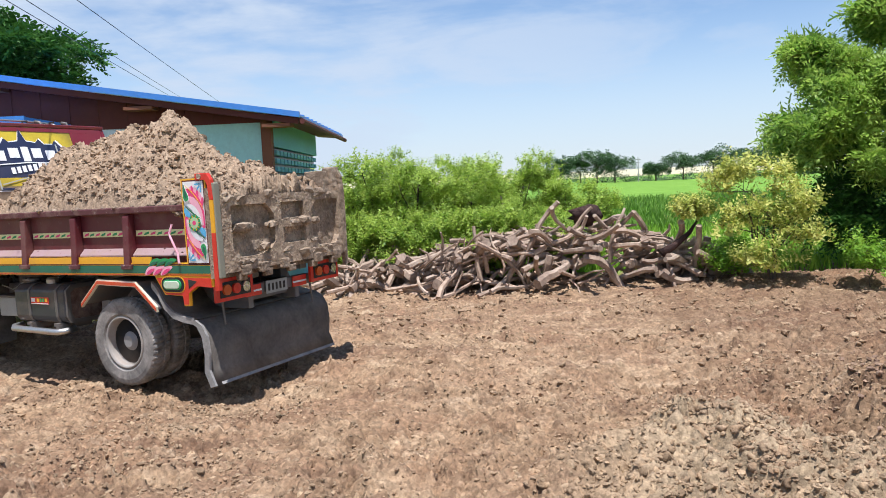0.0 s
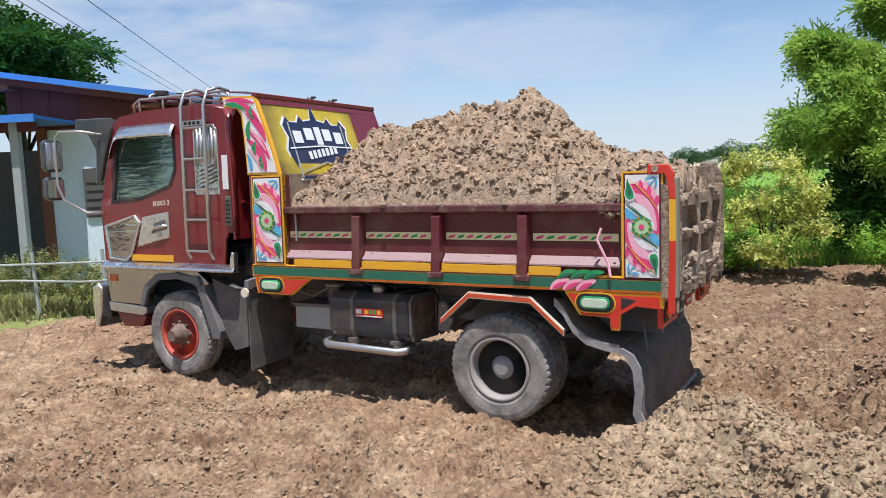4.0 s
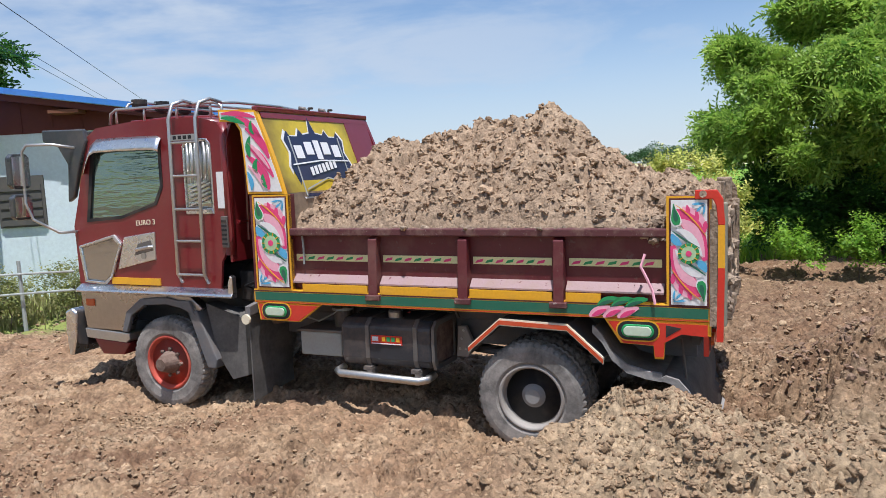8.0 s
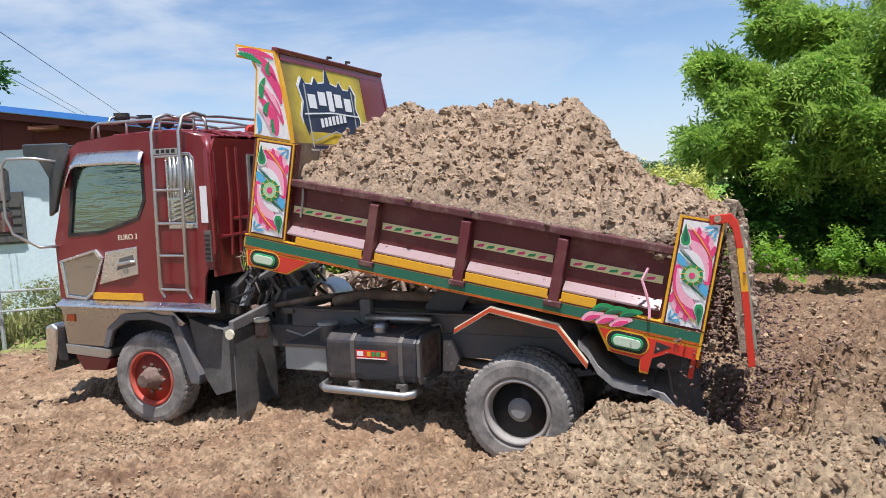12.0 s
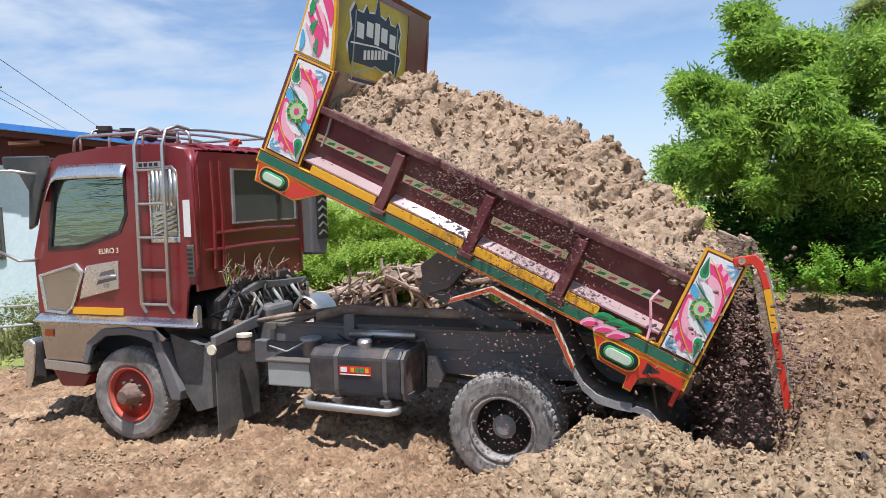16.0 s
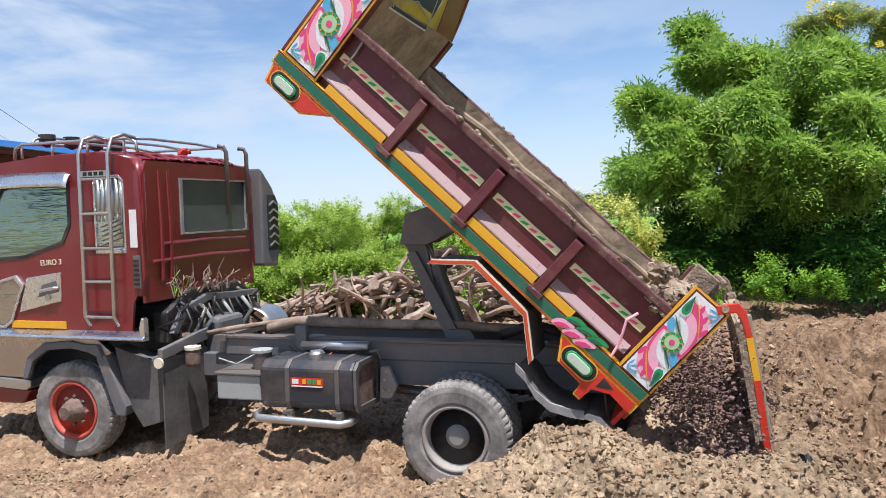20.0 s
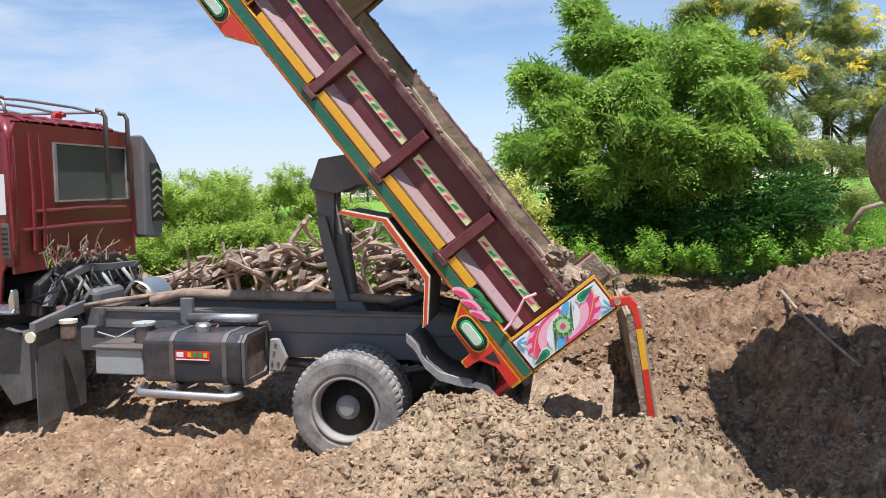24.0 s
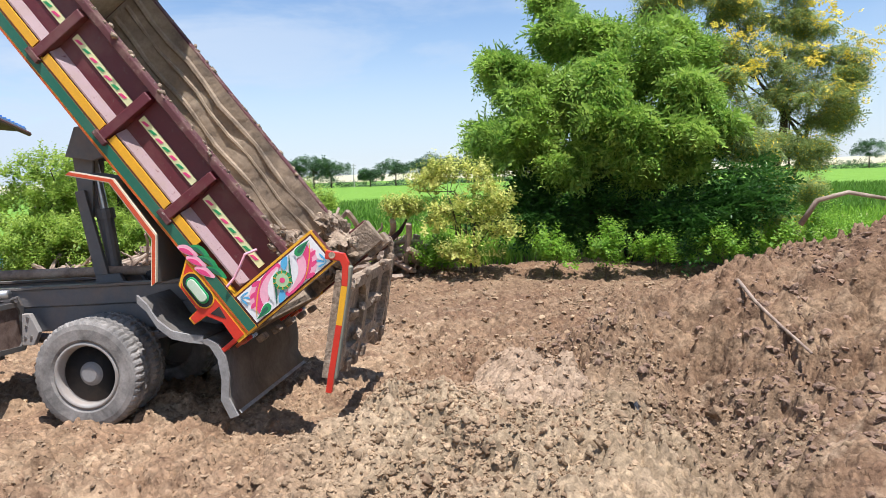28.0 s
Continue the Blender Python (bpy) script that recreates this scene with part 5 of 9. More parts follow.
    # trees along the road behind the viewer, mirrored in the cab's windows
    for k, (x, y) in enumerate(((-39, 3), (-36, -4), (-40, -11), (-37, -18), (-34, -26), (-25, -36), (-12, -42))):
        h = (8.5, 10, 7.5, 9.5, 8, 10.5, 9)[k]
        c = ball_clumps(rng, (x, y, h * 0.6), (3.6, 2.5, h * 0.36), 16, 0.9, 1.5, 0.3)
        build_tree("roadside_tree", (x, y, -0.3), [((0.2, 0), h * 0.6, 0.2)], c, 60, (6, 0.9, 0.35, 0.4), 1.0, m_leaf_dark, "dark green tree mirrored in the cab windows", "tree", 140 + k, "roadside trees")
    # far tree line
    far = [(34, 5.0), (44, 6.6), (52, 7.2), (58, 9.2), (66, 7.6), (78, 4.5), (88, 7.4), (100, 8.2), (111, 8.4), (118, 7.0), (140, 7.5), (165, 8), (232, 9), (250, 8), (272, 10), (300, 9),
           (330, 9), (10, 6), (-10, 6), (-30, 6.5)]
    for k, (x, h) in enumerate(far):
        h *= 1.4
        y = 292 + (x - 60) * -0.15 + rng.uniform(-6, 6)
        c = ball_clumps(rng, (x, y, h * 0.55), (h * 0.62, h * 0.4, h * 0.38), 12, h * 0.16, h * 0.26, 0.3)
        build_tree("far_tree", (x, y, -0.4), [((0, 0), h * 0.6, 0.3)], c, 60, (4, 1.6, 0.7, 0.2), 1.0, m_far, "distant green tree beyond the rice field", "tree", 100 + k, "far trees")
    x = np.repeat(np.arange(-120, 420, 2.2), 26)
    n = len(x)
    p = np.stack([x + rng.uniform(-1.5, 1.5, n), 305 - 0.15 * (x - 60) + rng.uniform(-3, 3, n), rng.uniform(0, 1, n) ** 1.3 * (2.6 + 1.4 * np.sin(x * 0.13) + 1.2 * np.sin(x * 0.041)) - 0.3], 1)
    v, f = put_sprays([leaf_spray(rng, 4, 1.5, 0.7, 0.2) for _ in range(3)], p, rng.normal(0, 1, (n, 3)), 1.1, rng)
    tagged(big_mesh("far_scrub", v, f, m_far, False), "hazy green scrub along the far side of the field", "scrub", kind="stuff")


# ---------- house, fence, poles ----------
def build_house():
    h = tagged(new("house"), "low aqua-walled house with a blue metal roof and brown gable", "house")
    x1, y0, y1, top = -3.7, 16.9, 22.8, 3.52
    x0 = -9.6
    part("front_wall", Mesh().box(-6.1, x1 - 0.2, y0, y0 + 0.15, -0.3, top), m_wall, h)
    part("front_wall", Mesh().box(-8.8, -6.1, y0, y0 + 0.15, -0.3, top), m_palewall, h, "pale blue plastered wall")
    side = Mesh().box(x1 - 0.15, x1, y0 + 0.2, y1, -0.3, 2.25)
    side.box(x1 - 0.15, x1, y0 + 0.2, y1, 3.0, top + 0.1)
    part("side_wall", side, m_sidewall, h, "green-blue plastered side wall")
    # shade between the vent blocks, coloured in as a navy sheet
    part("vent_backing", Mesh().box(x1 - 0.14, x1 - 0.1, y0 + 0.2, y1, 2.25, 3.0), m_navy, h, "navy sheet for the shade behind the vent blocks")
    for r in range(4):
        for k in range(13):
            yy = y0 + 0.35 + k * 0.42
            part("vent_block", Mesh().box(x1 - 0.12, x1 + 0.01, yy, yy + 0.30, 2.28 + r * 0.18, 2.385 + r * 0.18), m_sidewall, h)
    for x in (x1 - 0.2, -6.35, -8.98):
        part("pillar", Mesh().box(x - 0.02, x + 0.2, y0 - 0.06, y0 + 0.16, -0.3, top + 0.05), m_pillar, h, "brown painted pillar", 0.01)
    for xa in (-8.05,):
        w = part("window", Mesh().box(xa, xa + 0.95, y0 - 0.05, y0 + 0.01, 1.58, 2.65), m_shutter, h, "grey wooden shutter")
        for k in range(5):
            part("slat", Mesh().box(xa + 0.05, xa + 0.90, y0 - 0.075, y0 - 0.052, 1.62 + k * 0.18, 1.74 + k * 0.18), m_shutter, w)
    part("gable", Mesh().prism([(x0, top), (x1, top), (x1, 3.62), (x0, 4.6)], y0 - 0.02, y0 + 0.1), m_gable, h, "brown-red gable boards")
    for k in range(9):
        xa = x0 + 0.3 + k * 0.62
        part("gable_batten", Mesh().box(xa, xa + 0.03, y0 - 0.035, y0 - 0.021, top, 3.6 + (x1 - xa) * 0.155), m_gable, h)
    # roof: sheets over the gable, falling to the right
    zr = lambda x: 3.51 + (-2.65 - x) * 0.168
    x0 = -18.0
    part("roof", Mesh().prism([(x0, zr(x0)), (-3.0, zr(-3.0)), (-3.0, zr(-3.0) + 0.05), (x0, zr(x0) + 0.05)], 16.45, 23.6), m_roofblue, h, "blue corrugated metal roof")
    part("fascia", Mesh().prism([(x0, zr(x0) - 0.02), (-2.98, zr(-2.98) - 0.02), (-2.98, zr(-2.98) + 0.10), (x0, zr(x0) + 0.10)], 16.39, 16.45), m_roofblue, h, "blue roof edge flashing")
    part("eave_board", Mesh().prism([(x0, zr(x0) - 0.16), (-3.03, zr(-3.03) - 0.16), (-3.03, zr(-3.03) - 0.03), (x0, zr(x0) - 0.03)], 16.47, 16.54), m_gable, h)
    # added board; its dark brown gives the underside of the eave its shade
    part("soffit", Mesh().prism([(-3.72, zr(-3.72) - 0.10), (-3.02, zr(-3.02) - 0.06), (-3.02, zr(-3.02) - 0.02), (-3.72, zr(-3.72) - 0.02)], 16.55, 23.5), m_gable, h, "dark brown board added for the shade under the eave")
    for k in range(13):
        yy = 16.5 + k * 0.57
        part("roof_ridge", Mesh().prism([(x0, zr(x0) + 0.052), (-3.0, zr(-3.0) + 0.052), (-3.0, zr(-3.0) + 0.085), (x0, zr(x0) + 0.085)], yy, yy + 0.05), m_roofblue, h)
    for x in (-3.3, -6.2, -9.4):
        part("rafter_end", Mesh().box(x - 0.5, x + 0.1, 16.46, 16.9, zr(x) - 0.24, zr(x) - 0.17), m_pillar, h)
    part("gutter", Mesh().tube([(-2.94, 16.45, zr(-2.7) - 0.05), (-2.94, 23.6, zr(-2.7) - 0.05)], 0.06, 8), m_gable, h)
    part("back_wall", Mesh().box(-9.0, x1 - 0.2, y1 - 0.15, y1, -0.3, top), m_wall, h)
    # lean-to porch
    part("back_wall", Mesh().box(-17.9, -9.0, 20.0, 20.15, -0.3, 3.3), m_shutter, h, "dark inner wall")
    p = tagged(new("porch"), "open porch with a low blue roof on concrete posts", "porch")
    part("roof", Mesh().prism([(-16.5, 3.62), (-8.0, 3.60), (-8.0, 3.66), (-16.5, 3.68)], 14.9, 16.8), m_roofblue, p, "faded blue metal roof")
    part("fascia", Mesh().prism([(-16.5, 3.54), (-7.95, 3.52), (-7.95, 3.67), (-16.5, 3.69)], 14.84, 14.9), m_roofblue, p)
    for x in (-12.4, -10.2, -8.6):
        part("post", Mesh().box(x, x + 0.16, 15.1, 15.26, -0.3, 3.6), m_box, p, "pale concrete post")
    part("beam", Mesh().box(-16.4, -8.1, 15.12, 15.24, 3.36, 3.55), m_gable, p)


def build_fence():
    f = tagged(new("rail_fence"), "pale bamboo rail fence overgrown with weeds", "fence")
    rnd = random.Random(4)
    for k in range(7):
        x = -11.6 + k * 1.15
        part("post", Mesh().tube([(x, 12.7, -0.2), (x + rnd.uniform(-0.05, 0.05), 12.7, 1.15)], 0.035, 7, 0.03), m_box, f)
    for z, d in ((0.98, 0.0), (0.66, 0.04)):
        pts = [(-12.2 + k * 1.2, 12.66 - d, z + rnd.uniform(-0.06, 0.06)) for k in range(7)]
        part("rail", Mesh().tube(pts, 0.022, 7, 0.018), m_box, f, "weathered pale rail")


def build_lines():
    for k, (a, b) in enumerate([((-5.4, 6.0, 4.95), (-12.3, 40.3, 6.2)), ((-5.1, 6.0, 4.95), (-12.6, 40.3, 6.6)), ((-4.7, 6.0, 5.1), (-10.3, 40.9, 5.9))]):
        pts = []
        for i in range(15):
            t = i / 14
            p = Vector(a).lerp(Vector(b), t)
            p.z -= 0.05 * 4 * t * (1 - t)
            pts.append(p)
        thing("power_line", Mesh().tube(pts, 0.007, 5), m_black, "thin dark overhead power line sagging across the sky", "power line", "overhead lines")
    p = tagged(new("utility_pole"), "distant concrete utility pole with crossarms", "utility pole")
    part("pole", Mesh().tube([(72, 285, -0.4), (72, 285, 8.6)], 0.22, 8, 0.15), m_box, p)
    part("crossarm", Mesh().box(71, 73, 284.9, 285.1, 7.6, 7.85), m_box, p)
    part("crossarm", Mesh().box(71.2, 72.8, 284.9, 285.1, 6.6, 6.8), m_box, p)


def branch_mesh(rnd, length, r):
    m = Mesh()
    pts = [Vector((0, 0, 0))]
    d = Vector((1, 0, 0))
    n = 7
    for k in range(n):
        d = (d + Vector((0, rnd.uniform(-0.35, 0.35), rnd.uniform(-0.35, 0.35)))).normalized()
        pts.append(pts[-1] + d * length / n)
    mid = sum(pts, Vector()) / len(pts)
    pts = [p - mid for p in pts]
    m.tube(pts, r, 6, r * rnd.uniform(0.35, 0.8))
    for _ in range(rnd.randint(0, 2)):
        k = rnd.randint(2, n - 1)
        e = Vector((rnd.uniform(-0.2, 0.6), rnd.uniform(-1, 1), rnd.uniform(-1, 1))).normalized()
        q = pts[k]
        m.tube([q, q + e * length * 0.14 + d * 0.05, q + e * length * rnd.uniform(0.2, 0.34)], r * 0.6, 6, r * 0.25)
    return m


def build_woodpile():
    rnd = random.Random(12)
    pile = tagged(new("wood_pile"), "heap of grey-brown cut branches, roots and crooked logs on bare soil", "wood pile")
    shapes = [data_of("branch", branch_mesh(rnd, rnd.uniform(0.7, 1.9), rnd.uniform(0.022, 0.062)), (m_wood, m_palewood)[k % 2]) for k in range(18)]
    shapes += [data_of("branch", branch_mesh(rnd, rnd.uniform(0.6, 1.1), rnd.uniform(0.06, 0.11)), m_wood) for _ in range(6)]
    prof = lambda x: np.interp(x, [-2.4, -1.6, -0.4, 0.8, 2.0, 2.9, 3.6, 4.4, 5.4], [0.12, 0.45, 0.62, 0.85, 1.08, 1.18, 0.9, 0.62, 0.10])
    for k in range(300):
        x = rnd.uniform(-2.3, 5.3)
        hmax = prof(x)
        z = hmax * rnd.random() ** 0.7
        depth = 0.75 * (1 - 0.6 * z / max(hmax, 0.1))
        y = 14.75 - 0.06 * x + rnd.uniform(-depth, depth * 0.6)
        o = new("branch", shapes[rnd.randrange(len(shapes))])
        o.parent = pile
        o.matrix_basis = pose(x, y, z + 0.04, rnd.uniform(0, 360), rnd.gauss(0, 16), rnd.gauss(0, 42) + (90 if rnd.random() < 0.18 else 0))
    for k in range(14):
        o = new("branch", shapes[rnd.randrange(18)])
        o.parent = pile
        x = rnd.uniform(-1.5, 4.4)
        o.matrix_basis = pose(x, 14.6 - 0.06 * x + rnd.uniform(-0.4, 0.2), prof(x) * 0.85, rnd.uniform(0, 360), rnd.uniform(-75, -30), rnd.uniform(-60, 60))
    horn = [(3.9, 14.0, 0.55), (4.15, 14.0, 0.70), (4.42, 14.0, 0.92), (4.58, 14.0, 1.17)]
    part("branch", Mesh().tube(horn, 0.09, 8, 0.015), m_darkwood, pile, "dark pointed branch stub", smooth=True)
    v, f = rock_shape(77, 3)
    ob = big_mesh("root_stump", v * np.array([0.30, 0.26, 0.36]) + np.array([2.72, 14.7, 1.30]), f, m_darkwood)
    ob.parent = pile
    tagged(ob, "charred dark root stump on top of the pile")
    stick = [(5.3, 5.95, 0.74), (5.15, 5.55, 0.66), (5.0, 5.1, 0.52), (4.85, 4.75, 0.43), (4.72, 4.5, 0.36)]
    stick = [(x, y, float(large_forms(np.array([x]), np.array([y]))[0]) + 0.10) for x, y, z in stick]
    thing("stick", Mesh().tube(stick, 0.019, 7, 0.011), m_wood, "long bent stick lying on the spoil heap", "stick", smooth=True)
    root = [(10.1, 9.9, 0.9), (10.3, 9.75, 1.3), (10.7, 9.5, 1.42), (11.2, 9.2, 1.3)]
    thing("bare_root", Mesh().tube(root, 0.05, 7, 0.03), m_wood, "pale bare root sticking out of the soil's edge", "root", smooth=True)
    bag = Mesh()
    gx, gy = np.meshgrid(np.linspace(3.3, 3.55, 9), np.linspace(4.85, 5.1, 9))
    gz = ground_height(gx, gy) + 0.05 + 0.05 * fbm(gx * 22, gy * 22, 3, 5)
    bag.sheet([[(float(gx[i, j]), float(gy[i, j]), float(gz[i, j])) for j in range(9)] for i in range(9)])
    thing("plastic_scrap", bag, m_black, "crumpled dark plastic scrap half buried in the clay", "litter")


# ---------- excavator ----------
def build_excavator():
    e = tagged(new("excavator_arm"), "teal excavator arm with a mud-caked rounded bucket", "excavator")
    prof = [(0.0, 0.0), (0.18, -0.03), (0.36, 0.04), (0.50, 0.17), (0.58, 0.33), (0.61, 0.50), (0.58, 0.68), (0.51, 0.83), (0.40, 0.95), (0.34, 0.92), (0.44, 0.80), (0.50, 0.66), (0.52, 0.50), (0.48, 0.35), (0.40, 0.22), (0.25, 0.09), (0.0, 0.06)]
    part("bucket", Mesh().prism([(x - 0.3, z - 0.5) for x, z in prof], -0.52, 0.52), m_gate, e, "mud-caked bucket shell", 0.01)
    for s in (-0.53, 0.50):
        part("bucket_side", Mesh().prism([(x - 0.3, z - 0.5) for x, z in prof[:9]], s, s + 0.03), m_gate, e)
    for k in range(5):
        y = -0.46 + k * 0.21
        part("tooth", Mesh().prism([(-0.42, -0.50), (-0.28, -0.52), (-0.28, -0.44), (-0.44, -0.47)], y, y + 0.08), m_grey, e)
    v, f = rock_shape(88, 3)
    mud = big_mesh("bucket_mud", v * np.array([0.22, 0.45, 0.32]) + np.array([-0.02, 0, 0.0]), f, m_gate)
    mud.parent = e
    tagged(mud, "damp soil stuck in the bucket")
    part("bucket_ear", Mesh().box(-0.22, 0.12, -0.14, 0.14, 0.36, 0.60), m_gate, e, "", 0.02)
    part("dipper_arm", Mesh().prism([(-0.26, 0.45), (0.06, 0.45), (0.30, 2.6), (-0.22, 2.75)], -0.14, 0.14), m_teal, e, "teal painted dipper arm", 0.02)
    part("ram", Mesh().tube([(0.12, 0, 0.62), (0.46, 0, 2.3)], 0.05, 10), m_chrome, e)
    part("ram_sleeve", Mesh().tube([(0.28, 0, 1.4), (0.52, 0, 2.7)], 0.08, 10), m_teal, e)
    # boom stays out of view; widened and placed so its shadow covers the gully
    arch = [(-0.35, 2.55), (-0.2, 3.1), (0.8, 3.8), (2.8, 3.7), (4.9, 2.0), (4.6, 1.3), (2.6, 2.75), (0.9, 2.8), (0.2, 2.4)]
    part("boom", Mesh().prism(arch, -0.40, 0.40, "x"), m_teal, e, "teal painted boom", 0.04)
    return e


# ---------- the tipper truck: x to its rear, y to its far side, z up, from the near rear wheel's contact ----------
HX, HZ = 1.04, 0.906     # hinge of the tipping body
GX, GZ = 1.40, 2.17      # pivots of the tailgate
FRONT, RAD, WIDE = -4.13, 0.46, 2.2
HINGE = (HX, 0, HZ)
GIRTH = 1.085            # outer size of the tyres


def wheel(truck, name, x, y, side, rim_mat, dual, label):
    """side: -1 shows its face to the near side, +1 to the far side."""
    hub = new(name)
    hub.parent = truck
    hub.location = (x - 0.04, y, RAD - 0.06) if dual else (x, y, RAD - 0.03)
    hub.scale = (GIRTH, 1.0, GIRTH)
    tagged(hub, label)
    s = side
    for k in range(2 if dual else 1):
        o = -s * (0.12 + k * 0.29)
        prof = [(0.27, -0.10), (0.30, -0.125), (0.385, -0.13), (0.425, -0.122), (0.446, -0.108), (0.458, -0.085), (0.460, -0.03), (0.445, -0.026), (0.445, 0.026), (0.460, 0.03), (0.458, 0.085),
                (0.446, 0.108), (0.425, 0.122), (0.385, 0.13), (0.30, 0.125), (0.27, 0.10)]
        n = 144
        vs = []
        for i, (r, hh) in enumerate(prof):
            for j in range(n):
                a = 2 * math.pi * (j + (0.6 if hh > 0 else 0)) / n
                cut = 0.011 if 0.44 < r and abs(hh) > 0.02 and j % 3 == 0 else 0.0
                vs.append(((r - cut) * math.cos(a), o + hh, (r - cut) * math.sin(a)))
        m = Mesh().add(vs, [(i * n + j, (i + 1) * n + j, (i + 1) * n + (j + 1) % n, i * n + (j + 1) % n) for i in range(len(prof) - 1) for j in range(n)])
        part("tyre", m, m_tyre, hub, "dusty black ribbed tyre", smooth=False)
    o = -s * 0.12
    f = s * 0.11 + o
    depth = -s * (0.06 if not dual else 0.16)
    rim = Mesh().lathe([(0.262, o - s * 0.11), (0.278, f), (0.258, f + s * 0.014), (0.243, f - s * 0.012), (0.238, f + depth * 0.55), (0.228, f + depth * 0.62), (0.236, f + depth * 0.5), (0.250, o - s * 0.10)], n=48)
    part("rim", rim, rim_mat, hub, "", smooth=True)
    dish = Mesh().lathe([(0.236, f + depth * 0.56), (0.20, f + depth * 0.72), (0.155, f + depth), (0.0, f + depth)], n=40)
    part("rim_dish", dish, m_black if dual else rim_mat, hub, "", smooth=True)
    # hand holes aren't cut: black discs give their shade
    holes = Mesh()
    for k in range(6):
        a = k * math.pi / 3 + 0.4
        holes.lathe([(0.0, f + depth * 0.84 + s * 0.012), (0.026, f + depth * 0.84 + s * 0.012), (0.026, f + depth)], (0.195 * math.cos(a), 0, 0.195 * math.sin(a)), 12)
    part("rim_hole", holes, m_black, hub, "black discs for the shaded hand holes in the rim")
    bulge = 0.10 if not dual else 0.02
    h = Mesh().lathe([(0.12, f + depth), (0.115, f + depth + s * 0.05), (0.085, f + depth + s * (0.08 + bulge * 0.5)), (0.06, f + depth + s * (0.09 + bulge)), (0.0, f + depth + s * (0.09 + bulge))], n=24)
    part("hub_cap", h, m_hub if not dual else m_hubgrey, hub, "mud-caked hub", smooth=False)
    for k in range(8):
        a = k * math.pi / 4
        part("wheel_nut", Mesh().lathe([(0.019, f + depth), (0.019, f + depth + s * 0.055), (0.0, f + depth + s * 0.06)], (0.135 * math.cos(a), 0, 0.135 * math.sin(a)), 6), m_hubgrey if dual else m_hub, hub)
    return hub


def ribbon(pts, widths, y, thick=0.003):
    """A tapering painted stroke in the xz plane, a little proud of it."""
    up, dn = [], []
    n = len(pts)
    for i, p in enumerate(pts):
        q, r = pts[max(i - 1, 0)], pts[min(i + 1, n - 1)]
        d = Vector((r[0] - q[0], r[1] - q[1])).normalized()
        w = widths[i] / 2
        up.append((p[0] - d.y * w, p[1] + d.x * w))
        dn.append((p[0] + d.y * w, p[1] - d.x * w))
    vs = [(p[0], q, p[1]) for q in (y - thick, y) for p in up + dn]
    k = 2 * n
    fs = []
    for i in range(n - 1):
        fs += [(i, i + 1, n + i + 1, n + i), (k + i, k + n + i, k + n + i + 1, k + i + 1), (i, k + i, k + i + 1, i + 1), (n + i, n + i + 1, k + n + i + 1, k + n + i)]
    fs += [(0, n, k + n, k), (n - 1, k + n - 1, k + 2 * n - 1, 2 * n - 1)]
    return Mesh().add(vs, fs)


def disc(m, c, r, y, thick=0.003, n=18, sx=1.0):
    return m.prism([(c[0] + r * sx * math.cos(2 * math.pi * k / n), c[1] + r * math.sin(2 * math.pi * k / n)) for k in range(n)], y - thick, y)


def curve2(a, b, c, n=9):
    return [((1 - t) ** 2 * a[0] + 2 * t * (1 - t) * b[0] + t * t * c[0], (1 - t) ** 2 * a[1] + 2 * t * (1 - t) * b[1] + t * t * c[1]) for t in [i / (n - 1) for i in range(n)]]


def taper(w, n=9, a=0.15):
    return [w * (a + (1 - a) * math.sin(math.pi * (i + 0.3) / (n - 0.4))) for i in range(n)]


